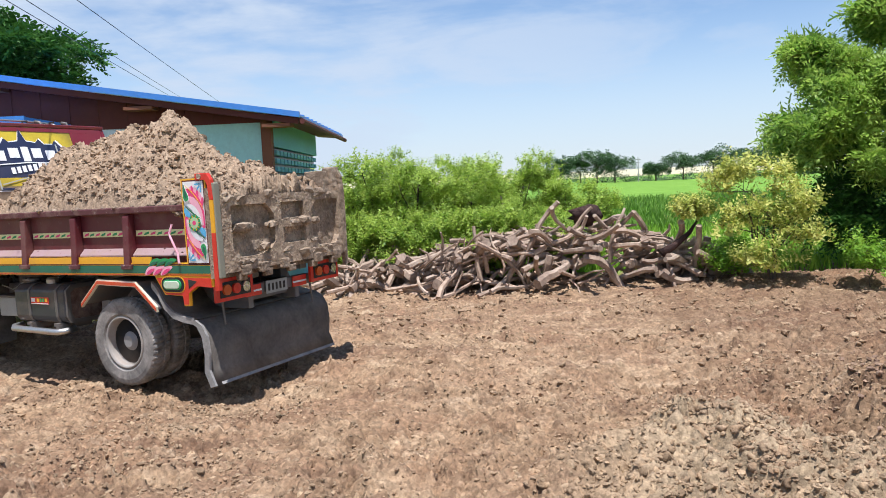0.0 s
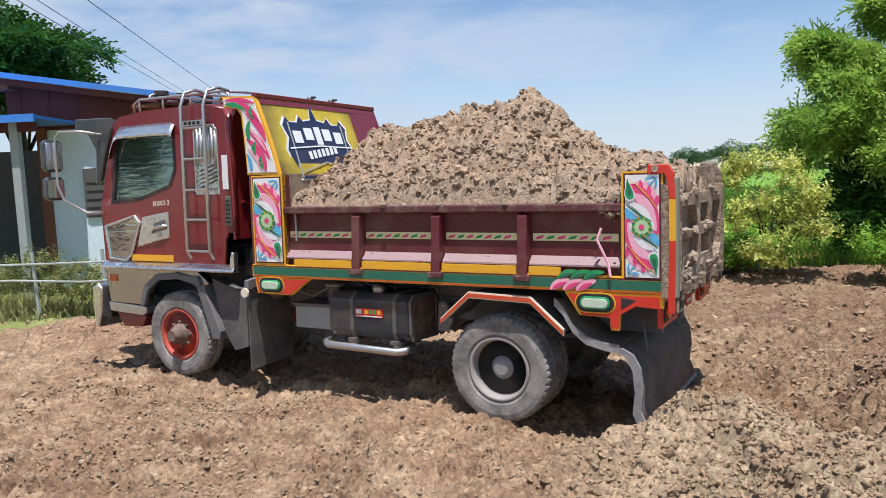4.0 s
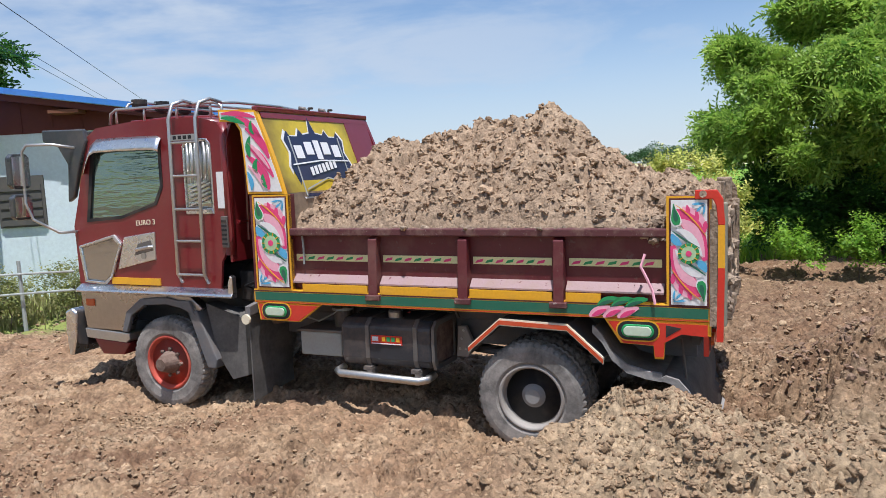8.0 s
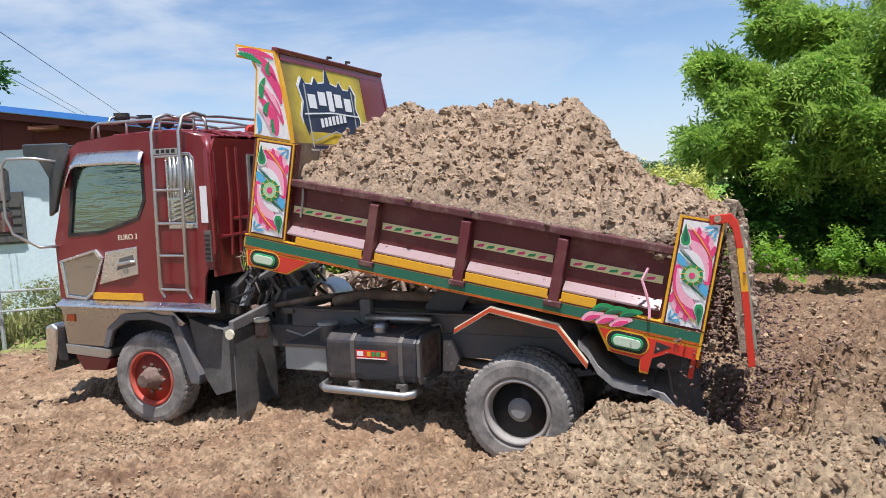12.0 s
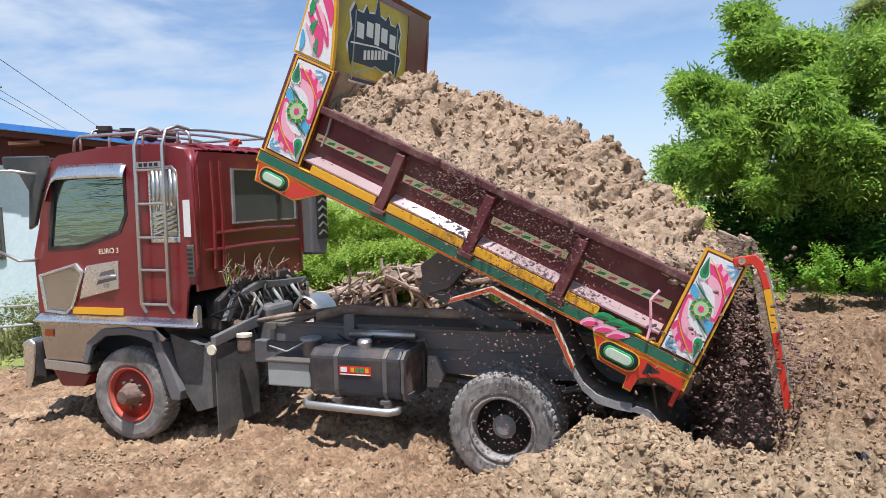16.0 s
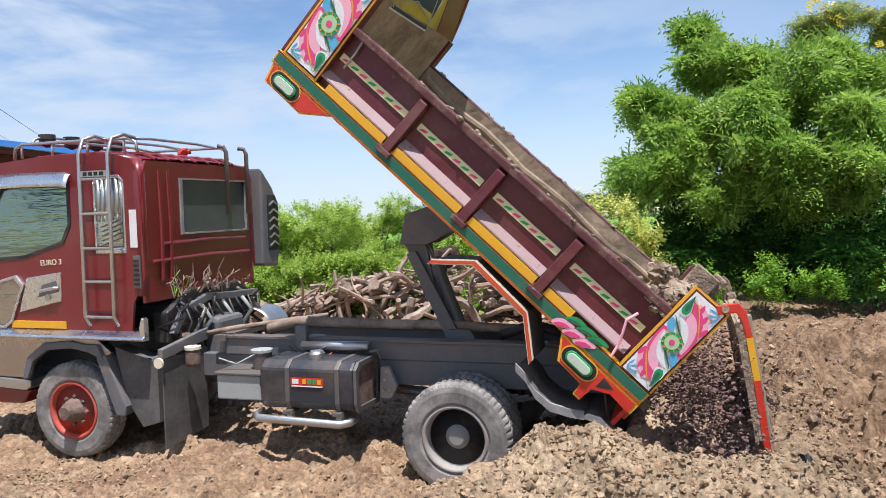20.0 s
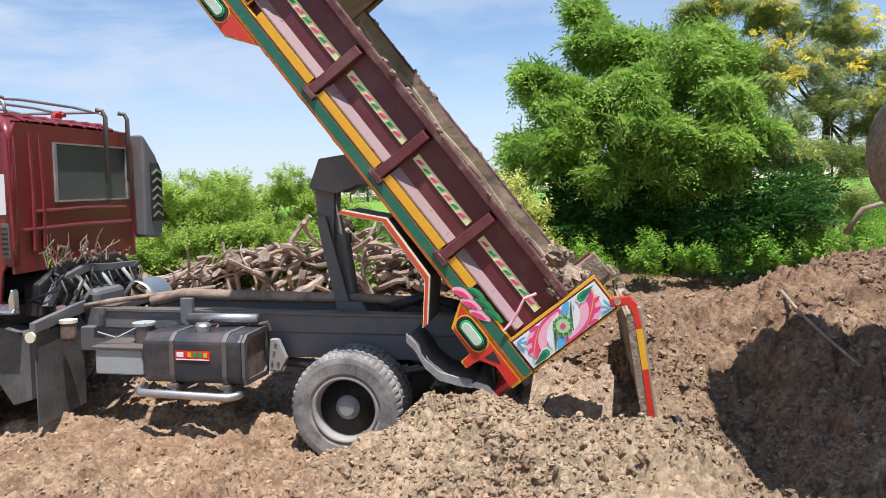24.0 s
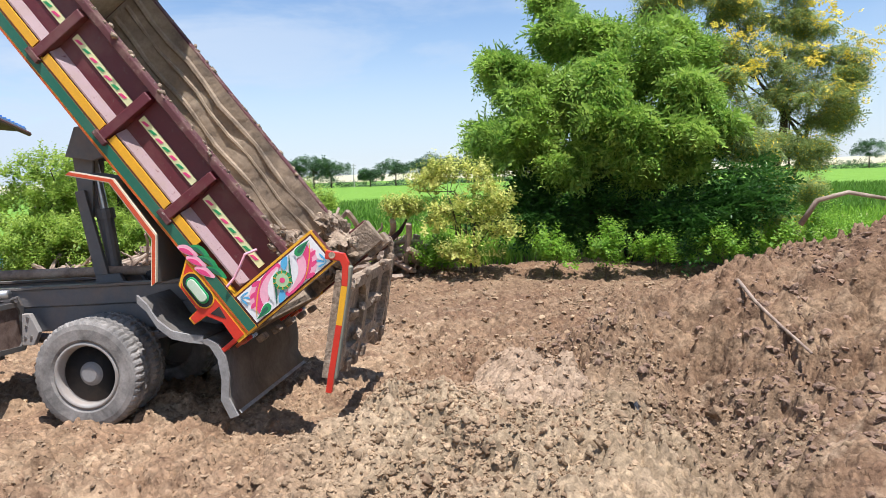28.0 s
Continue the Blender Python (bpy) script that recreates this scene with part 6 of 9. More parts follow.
def floral_panel(bed, x0, x1, z0, z1, y):
    """Painted panel with scrolls, leaves and a rosette, framed in yellow."""
    w, h = x1 - x0, z1 - z0
    P = lambda u, v: (x0 + u * w, z0 + v * h)
    add = lambda n, m, mat, lab="": part(n, m, mat, bed, lab, origin=HINGE)
    add("panel_frame", Mesh().box(x0 - 0.035, x1 + 0.03, y, y + 0.05, z0 - 0.03, z1 + 0.03), m_yellow, "yellow panel frame")
    add("panel_line", Mesh().box(x0 - 0.014, x1 + 0.014, y - 0.004, y - 0.001, z0 - 0.014, z1 + 0.014), m_gable)
    add("painted_panel", Mesh().box(x0, x1, y - 0.008, y - 0.004, z0, z1), m_white, "white panel painted with folk flowers")
    k = w
    lift = lambda n: y - 0.009 - 0.0012 * n
    flip = lambda p, on: (1 - p[0], 1 - p[1]) if on else p

    def stroke(name, a, b, c, t, mat, n, lab, on, shape=None):
        pts = curve2(P(*flip(a, on)), P(*flip(b, on)), P(*flip(c, on)))
        add(name, ribbon(pts, shape or taper(t * k), lift(n)), mat, lab)

    # the pattern turns round its middle: each half is drawn once upright and once turned
    for on in (False, True):
        stroke("painted_ground", (0.32, 0.93), (0.72, 0.88), (0.97, 0.74), 0.26, m_palepink, 0, "pale pink corner", on)
        for a, b, c in (((0.44, 0.95), (0.50, 0.90), (0.46, 0.85)), ((0.70, 0.90), (0.74, 0.84), (0.70, 0.78)), ((0.97, 0.80), (0.93, 0.76), (0.95, 0.70))):
            stroke("painted_petal", a, b, c, 0.13, m_pink, 1, "pink corner petal", on)
        for j, (du, dv) in enumerate(((-0.34, -0.005), (-0.30, -0.045), (-0.22, -0.075), (-0.12, -0.095), (-0.03, -0.10))):
            stroke("painted_petal", (0.93, 0.965), (0.93 + du * 0.5, 0.965 + dv * 0.5), (0.93 + du, 0.965 + dv), 0.075, (m_blue, m_white)[j % 2], 2, "fanned blue petal", on)
        stroke("painted_scroll", (0.08, 0.90), (0.70, 0.82), (0.95, 0.43), 0.50, m_pink, 2, "broad pink scroll", on)
        stroke("painted_highlight", (0.22, 0.81), (0.70, 0.76), (0.90, 0.46), 0.34, m_palepink, 3, "pale pink highlight", on)
        stroke("painted_highlight", (0.16, 0.72), (0.58, 0.70), (0.86, 0.47), 0.22, m_white, 4, "white scroll core", on)
        stroke("painted_line", (0.13, 0.955), (0.58, 0.86), (0.97, 0.66), 0.035, m_yellow, 5, "yellow scroll edge", on)
        stroke("painted_petal", (0.03, 0.68), (0.10, 0.60), (0.30, 0.58), 0.22, m_blue, 3, "sky blue petal", on)
        stroke("painted_line", (0.04, 0.71), (0.36, 0.62), (0.80, 0.55), 0.06, m_green, 5, "dark green edge line", on)
        drop = [k * q for q in (0.02, 0.05, 0.09, 0.14, 0.19, 0.23, 0.25, 0.23, 0.12)]
        stroke("painted_leaf", (0.07, 0.97), (0.10, 0.86), (0.19, 0.75), 0, m_white, 6, "white leaf rim", on, [q * 1.25 for q in drop])
        stroke("painted_leaf", (0.08, 0.965), (0.10, 0.87), (0.18, 0.765), 0, m_leafgreen, 7, "green leaf drop", on, drop)
        stroke("painted_leaf", (0.09, 0.95), (0.11, 0.88), (0.16, 0.80), 0, m_green, 8, "dark heart of the leaf", on, [q * 0.5 for q in drop])
    c = P(0.5, 0.495)
    add("rosette_ring", disc(Mesh(), c, k * 0.30, lift(9)), m_leafgreen, "green rosette")
    for q in range(10):
        a = q * math.pi / 5
        d = (math.cos(a), math.sin(a))
        add("rosette_dash", ribbon([(c[0] + d[0] * k * 0.20, c[1] + d[1] * k * 0.20), (c[0] + d[0] * k * 0.30, c[1] + d[1] * k * 0.30)], [k * 0.025, k * 0.025], lift(12)), m_yellow)
    add("rosette", disc(Mesh(), c, k * 0.215, lift(11)), m_palegreen, "pale green rosette disc")
    add("rosette_heart", disc(Mesh(), c, k * 0.085, lift(13)), m_pink)


def lamp_skirt(bed, pts, lamp, y, far=False):
    add = lambda n, m, mat, lab="", bv=0.0: part(n, m, mat, bed, lab, bv, origin=HINGE)
    add("skirt_edge", Mesh().prism(pts, y + 0.003, y + 0.045), m_yellow)
    cx, cz = sum(p[0] for p in pts) / len(pts), sum(p[1] for p in pts) / len(pts)
    inner = [(cx + (p[0] - cx) * 0.93, cz + (p[1] - cz) * 0.88) for p in pts]
    add("lamp_skirt", Mesh().prism(inner, y - 0.004, y + 0.01), m_red, "red painted skirt plate")
    x, z = lamp
    def pill(hw, hh):
        return [(x + sx * (hw - hh) + hh * math.cos(radians(a)), z + hh * math.sin(radians(a))) for sx, a0 in ((1, -90), (-1, 90)) for a in range(a0, a0 + 181, 20)]

    add("lamp_line", Mesh().prism(pill(0.175, 0.088), y - 0.0075, y - 0.003), m_yellow)
    add("lamp_recess", Mesh().prism(pill(0.163, 0.076), y - 0.012, y - 0.003), m_black)
    add("marker_rim", Mesh().prism(pill(0.13, 0.054), y - 0.026, y - 0.010), m_leafgreen, "green marker lamp rim", 0.008)
    add("marker_lens", Mesh().prism(pill(0.112, 0.040), y - 0.036, y - 0.024), m_lampglass, "pale lens", 0.008)


def side_wall(bed, near):
    y = 0.0 if near else WIDE
    d = 1 if near else -1
    Y = lambda v: y + d * v
    add = lambda n, m, mat, lab="", bv=0.0: part(n, m, mat, bed, lab, bv, origin=HINGE)

    def box(x0, x1, a, b, z0, z1):
        return Mesh().box(x0, x1, min(Y(a), Y(b)), max(Y(a), Y(b)), z0, z1)

    add("side_sheet", box(-2.42, 1.14, 0.085, 0.10, 1.30, 1.86), m_bedred, "dusty maroon side sheet")
    add("top_rail", box(-2.42, 1.14, 0.0, 0.12, 1.83, 1.90), m_rail, "mud-worn top rail", 0.012)
    add("inner_sheet", box(-2.42, 1.40, 0.104, 0.125, 1.25, 1.88), m_mudsteel, "mud-coated inner face")
    rn = np.random.default_rng(33 if near else 34)
    cnt = 90
    p = np.stack([rn.uniform(-2.35, 1.1, cnt), Y(0.06) + rn.normal(0, 0.03, cnt), np.full(cnt, 1.90)], 1) - np.array(HINGE)
    mud = big_mesh("rail_mud", *join_copies([rock_shape(k + 700) for k in range(6)], p, 0.008 + 0.03 * rn.uniform(0, 1, cnt) ** 3, rn), m_gate)
    mud.parent = bed
    tagged(mud, kind="stuff")
    xs, zs = np.linspace(-2.40, 1.38, 120), np.linspace(1.27, 1.87, 22)
    gx, gz = np.meshgrid(xs, zs)
    th = 0.128 + 0.02 * np.clip(fbm(gx * 2.2, gz * 1.2, 3, 55) + 0.12, 0, 1) * 2 + 0.008 * lumps(gx * 9, gz * 5, 56)
    crust = Mesh().sheet([[(float(gx[i, j]), float(Y(th[i, j])), float(gz[i, j])) for j in range(120)] for i in range(22)])
    add("mud_crust", crust, m_gate if near else m_mudsteel, "crust of tan mud on the inner face")
    if not near:
        for z, r in ((1.42, 0.035), (1.60, 0.028), (1.74, 0.04)):
            pts = [(-2.35 + 0.3 * k, Y(0.135 + 0.012 * math.sin(k * 2.1 + z * 9)), z + 0.02 * math.sin(k * 1.7 + z * 5)) for k in range(13)]
            add("mud_ridge", Mesh().tube(pts, r, 7, r * 0.7), m_mudsteel, "ridge of dried mud")
    # slanted ledge and painted bands
    for a, b in ((-2.40, -1.56), (-1.45, -0.665), (-0.555, 0.195), (0.305, 1.10)):
        pts = [(Y(0.085), 1.452), (Y(0.02), 1.385), (Y(0.02), 1.37), (Y(0.085), 1.37)]
        add("ledge", Mesh().prism(pts, a, b, "x"), m_ledge, "scuffed pale ledge")
        add("stripe", box(a + 0.02, b - 0.02, 0.072, 0.084, 1.582, 1.646), m_stripe, "pale stripe with painted dashes")
        n = 7
        for k in range(n):
            t, w = a + 0.04 + (b - a - 0.10) * k / n, (b - a) * 0.105
            m = Mesh().prism([(t, 1.592), (t + w * 0.25, 1.618), (t + w, 1.630), (t + w * 0.85, 1.604)], min(Y(0.068), Y(0.0715)), max(Y(0.068), Y(0.0715)))
            add("dash", m, m_leafgreen if k % 2 else m_pink)
    for a, b in ((-2.28, -1.57), (-1.44, -0.67), (-0.55, 0.19), (0.31, 0.60)):
        add("yellow_band", box(a, b, -0.004, 0.012, 1.293, 1.365), m_yellow, "yellow painted band")
    add("bottom_rail", box(-2.86, 1.46, 0.0, 0.12, 1.165, 1.30), m_yellow, "yellow and green striped bottom rail", 0.006)
    add("dark_line", box(-2.86, 1.46, -0.003, -0.0005, 1.277, 1.288), m_gable)
    add("green_band", box(-2.84, 1.44, -0.006, -0.001, 1.192, 1.272), m_green, "dark green painted band")
    add("red_line", box(-2.84, 1.44, -0.005, -0.001, 1.172, 1.181), m_orange)
    for x in (-1.505, -0.61, 0.25):
        m = Mesh().prism([(Y(0.085), 1.84), (Y(0.0), 1.80), (Y(-0.018), 1.45), (Y(-0.03), 1.26), (Y(0.085), 1.26)], x - 0.045, x + 0.045, "x")
        add("rib", m, m_bedred, "maroon side rib", 0.008)
        add("rib_foot", box(x - 0.075, x + 0.075, -0.045, 0.02, 1.235, 1.285), m_rail, "", 0.008)
    if near:
        for j in range(3):
            x = 0.56 + j * 0.115
            for name, a, b, c, w, mat, lie in (("painted_petal", (x - 0.05, 1.176), (x + 0.0, 1.225), (x + 0.12, 1.262), 0.075, m_palepink, -0.0075), ("painted_petal", (x - 0.03, 1.180), (x + 0.02, 1.215), (x + 0.09, 1.24), 0.038, m_pink, -0.0115),
                                             ("painted_leaf", (x + 0.02, 1.272), (x + 0.08, 1.325), (x + 0.19, 1.335), 0.062, m_leafgreen, -0.0075), ("painted_leaf", (x + 0.03, 1.276), (x + 0.08, 1.305), (x + 0.15, 1.315), 0.026, m_green, -0.0115)):
                add(name, ribbon(curve2(a, b, c), taper(w), lie), mat, "painted petal" if "petal" in name else "painted leaf")
        add("tie_rope", Mesh().tube([(0.96, -0.01, 1.70), (0.93, -0.03, 1.60), (0.98, -0.03, 1.50), (1.02, -0.02, 1.40), (1.04, -0.03, 1.30)], 0.012, 6), m_palepink, "faded red tie rope")
        add("lashing", Mesh().tube([(-2.30, 0.06, 1.86), (-2.28, 0.05, 1.70), (-2.29, 0.06, 1.55)], 0.010, 6), m_box, "thin white cord")
    # corner posts with their painted panels
    for a, b, lo, hi in ((-2.85, -2.40, 1.30, 2.23), (1.13, 1.46, 1.27, 2.155)):
        add("corner_post", box(a, b, 0.004, 0.12, lo, hi), m_bedred, "", 0.006)
        if near:
            floral_panel(bed, a + 0.07 if a < 0 else a + 0.03, b - 0.03, lo + 0.03, hi - 0.03, -0.002)
    # cheek of the headboard
    wing = [(-2.86, 2.24), (-2.43, 2.235), (-2.50, 2.48), (-2.60, 2.76), (-2.72, 3.055), (-3.165, 3.08), (-3.15, 2.96), (-2.97, 2.945), (-2.91, 2.86), (-2.885, 2.6)]
    add("headboard_cheek", Mesh().prism(wing, min(Y(0.0), Y(0.05)), max(Y(0.0), Y(0.05))), m_yellow if near else m_maroon, "painted curved headboard cheek")
    if near:
        cx, cz = -2.73, 2.66
        inner = [(-2.845, 2.265), (-2.455, 2.26), (-2.525, 2.48), (-2.625, 2.75), (-2.735, 3.03), (-3.145, 3.055), (-3.135, 2.98), (-2.95, 2.965), (-2.885, 2.87), (-2.862, 2.6)]
        add("cheek_ground", Mesh().prism(inner, -0.006, -0.001), m_white, "white cheek painted with scrolls")
        st = [((-2.60, 2.28), (-2.60, 2.45), (-2.84, 2.62), 0.09, m_pink), ((-2.54, 2.40), (-2.66, 2.62), (-2.83, 2.72), 0.075, m_pink), ((-2.58, 2.58), (-2.66, 2.80), (-2.84, 2.88), 0.085, m_pink),
              ((-2.66, 2.78), (-2.78, 2.95), (-2.95, 2.99), 0.07, m_pink), ((-2.72, 2.98), (-2.90, 3.04), (-3.12, 3.035), 0.05, m_pink), ((-2.66, 2.30), (-2.68, 2.42), (-2.83, 2.52), 0.05, m_palepink),
              ((-2.58, 2.48), (-2.70, 2.66), (-2.82, 2.74), 0.04, m_palepink), ((-2.84, 2.92), (-2.98, 2.99), (-3.12, 2.995), 0.05, m_leafgreen), ((-2.80, 2.60), (-2.84, 2.70), (-2.79, 2.80), 0.06, m_leafgreen),
              ((-2.72, 2.44), (-2.78, 2.50), (-2.72, 2.58), 0.055, m_leafgreen), ((-2.62, 2.30), (-2.68, 2.36), (-2.66, 2.43), 0.05, m_leafgreen), ((-2.80, 2.28), (-2.78, 2.36), (-2.84, 2.46), 0.05, m_blue),
              ((-2.74, 2.82), (-2.80, 2.88), (-2.76, 2.95), 0.04, m_leafgreen)]
        for a, b, c, w, mat in st:
            add("painted_scroll", ribbon(curve2(a, b, c), taper(w), -0.0075 if mat is m_pink else -0.011), mat)
    sk = [(-2.83, 1.162), (-2.80, 0.99), (-2.34, 0.985), (-2.09, 1.16)]
    sr = [(0.63, 1.162), (0.76, 0.965), (1.02, 0.955), (1.03, 0.85), (1.10, 0.85), (1.11, 0.985), (1.25, 1.07), (1.46, 1.055), (1.46, 1.162)]
    if near:
        lamp_skirt(bed, sk, (-2.60, 1.085), 0.0)
        lamp_skirt(bed, sr, (0.90, 1.075), 0.0)
        add("skirt_gap", Mesh().prism([(1.12, 1.13), (1.12, 1.03), (1.24, 1.11)], -0.007, -0.0045), m_black)
        fender(bed, 0.0, 0.62)
    else:
        fender(bed, WIDE - 0.62, WIDE)


def fender(bed, y0, y1):
    add = lambda n, m, mat, lab="", bv=0.0: part(n, m, mat, bed, lab, bv, origin=HINGE)
    line = [(-0.58, 0.845), (-0.285, 1.105), (0.315, 1.085), (0.615, 0.82)]
    thin = [(p[0], p[1] - 0.02) for p in line]
    add("fender", Mesh().prism(line + thin[::-1], y0 + 0.02, y1), m_chassis, "black angular rear fender")
    y = y0 - 0.002 if y0 < 1 else y1 - 0.03
    add("fender_trim", Mesh().prism([(p[0], p[1] + 0.012) for p in line] + [(p[0], p[1] - 0.048) for p in line[::-1]], y, y + 0.03), m_cream, "cream-lined trim")
    add("fender_stripe", Mesh().prism([(p[0], p[1] - 0.002) for p in line] + [(p[0], p[1] - 0.038) for p in line[::-1]], y - 0.005, y - 0.001), m_orange, "orange-red fender stripe")


def headboard(bed):
    add = lambda n, m, mat, lab="", bv=0.0: part(n, m, mat, bed, lab, bv, origin=HINGE)
    x = lambda z: -2.43 - (z - 2.235) * 0.354 if z > 2.235 else -2.43
    n = Vector((0.943, 0, 0.334))
    zs = (2.235, 3.05)
    add("headboard_low", Mesh().box(-2.50, -2.43, 0.06, WIDE - 0.06, 1.25, 2.24), m_mudsteel, "mud-coated lower headboard")
    add("headboard", Mesh().prism([(x(z), z) for z in zs] + [(x(z) - 0.05, z) for z in zs[::-1]], 0.055, WIDE - 0.055), m_olive, "yellow airbrushed headboard with a crest")
    add("headboard_edge", Mesh().box(-2.76, -2.70, 0.0, WIDE, 3.04, 3.09), m_maroon, "", 0.01)
    add("headboard_stripe", Mesh().prism([(x(2.98) + 0.008, 2.98), (x(3.035) + 0.008, 3.035), (x(3.035), 3.035), (x(2.98), 2.98)], 0.06, WIDE - 0.06), m_maroon)
    add("headboard_margin", Mesh().prism([(x(2.24) + 0.006, 2.24), (x(2.98) + 0.006, 2.98), (x(2.98), 2.98), (x(2.24), 2.24)], 1.62, WIDE - 0.056), m_maroon, "maroon far margin")
    add("cab_guard", Mesh().prism([(-2.72, 3.05), (-3.16, 3.07), (-3.16, 3.03), (-2.72, 3.01)], 0.05, WIDE - 0.05), m_maroon, "maroon cab guard roof")
    for y in (0.95, 1.35):
        add("cable_hook", Mesh().tube([(-2.72, y, 3.08), (-2.72, y, 3.115), (-2.72, y + 0.07, 3.12)], 0.014, 6), m_black)

    def shape(pts, lift, mat, name, lab=""):
        """A flat figure on the slanted board; points in (y, up-board)."""
        m = Mesh()
        k = len(pts)
        lo = [(x(2.235 + v * 0.943) + n.x * lift, yy, 2.235 + v * 0.943 + n.z * lift) for yy, v in pts]
        hi = [(p[0] + n.x * 0.003, p[1], p[2] + n.z * 0.003) for p in lo]
        m.add(lo + hi, [tuple(range(k - 1, -1, -1)), tuple(range(k, 2 * k))] + [(i, (i + 1) % k, k + (i + 1) % k, k + i) for i in range(k)])
        add(name, m, mat, lab)

    at = lambda u, v: (0.27 + 1.17 * u, v)
    half = [(0.50, 0.82), (0.45, 0.64), (0.34, 0.62), (0.29, 0.68), (0.24, 0.60), (0.13, 0.60), (0.09, 0.66), (0.02, 0.56), (0.06, 0.42), (0.0, 0.28), (0.10, -0.05)]
    shield = [at(u, v) for u, v in half] + [at(1 - u, v) for u, v in half[:0:-1]]
    mx, mv = at(0.5, 0.33)
    shape([(mx + (a - mx) * 1.06, mv + (b - mv) * 1.05) for a, b in shield], 0.003, m_white, "crest_outline", "white crest outline")
    shape(shield, 0.007, m_navy, "crest", "navy shield crest with white blocks and five spires")
    for u0, u1, v0, v1 in ((0.13, 0.25, 0.36, 0.50), (0.30, 0.42, 0.40, 0.54), (0.455, 0.545, 0.35, 0.56), (0.58, 0.70, 0.40, 0.54), (0.75, 0.87, 0.37, 0.51)):
        shape([at(u0, v0), at(u1, v0), at(u1, v1), at(u0, v1)], 0.011, m_white, "crest_block")
    for u in (0.09, 0.90):
        shape([at(u, -0.04), at(u + 0.018, -0.04), at(u + 0.018, 0.60), at(u, 0.60)], 0.0115, m_box, "crest_line")
    shape([at(0.03, 0.285), at(0.5, 0.325), at(0.97, 0.315), at(0.97, 0.33), at(0.5, 0.34), at(0.03, 0.30)], 0.0125, m_white, "crest_line")
    shape([at(0.12, 0.02), at(0.5, 0.13), at(0.88, 0.05), at(0.88, 0.065), at(0.5, 0.145), at(0.12, 0.035)], 0.0125, m_box, "crest_line")
    for k in range(7):
        u, v = 0.27 + k * 0.068, 0.17 + 0.012 * k
        shape([at(u, v), at(u + 0.045, v + 0.006), at(u + 0.045, v + 0.096), at(u, v + 0.09)], 0.011, m_white, "crest_bar")


def dump_bed(truck):
    bed = part("dump_bed", Mesh().box(-2.80, 1.44, 0.10, WIDE - 0.10, 1.22, 1.262), m_mudsteel, truck, "maroon steel tipping body with painted sides", origin=HINGE)
    bed.location = HINGE
    add = lambda n, m, mat, lab="", bv=0.0: part(n, m, mat, bed, lab, bv, origin=HINGE)
    for y in (0.62, 1.46):
        add("bed_runner", Mesh().box(-2.7, 1.40, y, y + 0.12, 1.06, 1.22), m_chassis, "black underbody runner", 0.008)
    for k in range(9):
        x = -2.55 + k * 0.48
        add("cross_bearer", Mesh().box(x, x + 0.08, 0.06, WIDE - 0.06, 1.15, 1.219), m_chassis)
    side_wall(bed, True)
    side_wall(bed, False)
    headboard(bed)
    # rear posts that stand proud above the rails
    for y0 in (0.12, WIDE - 0.24):
        add("rear_post", Mesh().box(1.16, 1.44, y0, y0 + 0.12, 1.25, 2.12 if y0 < 1 else 2.20), m_gate, "mud-caked rear post", 0.012)
    add("post_cap", Mesh().box(1.36, 1.50, WIDE - 0.14, WIDE + 0.02, 1.95, 2.24), m_gate, "rusty slotted hinge post", 0.015)
    add("rear_sill", Mesh().box(1.38, 1.455, 0.02, WIDE - 0.02, 1.12, 1.262), m_gate, "mud-caked rear sill", 0.01)
    for k in range(5):
        y = 0.28 + k * 0.40
        add("latch_block", Mesh().box(1.50, 1.56, y, y + 0.12, 1.08, 1.16), m_gate, "", 0.012)
    # rear lamp boards
    for y0 in (0.05, WIDE - 0.60):
        add("lamp_board", Mesh().box(1.40, 1.44, y0, y0 + 0.55, 0.88, 1.12), m_red, "red rear lamp board with yellow lines", 0.006)
        add("lamp_panel", Mesh().box(1.441, 1.447, y0 + 0.05, y0 + 0.50, 0.92, 1.08), m_black)
        for k, mat in enumerate((m_amber, m_red, m_chrome)):
            add("tail_lamp", Mesh().tube([(1.447, y0 + 0.13 + k * 0.14, 1.0), (1.475, y0 + 0.13 + k * 0.14, 1.0)], 0.055, 18), mat, "round tail lamp")
    # hoist link fixed under the floor
    link_plate = [(-1.09, 0.49), (-1.245, 0.75), (-1.10, 1.0), (-0.95, 1.20), (-0.62, 1.20), (-0.72, 1.0), (-0.81, 0.90), (-0.88, 0.68)]
    for y in (0.90, 1.24):
        add("hoist_link", Mesh().prism(link_plate, y, y + 0.06), m_chassis, "black hoist link plate", 0.006)
    add("link_web", Mesh().prism([(-1.09, 0.52), (-1.235, 0.75), (-1.205, 0.76), (-1.06, 0.53)], 0.961, 1.239), m_chassis)
    return bed


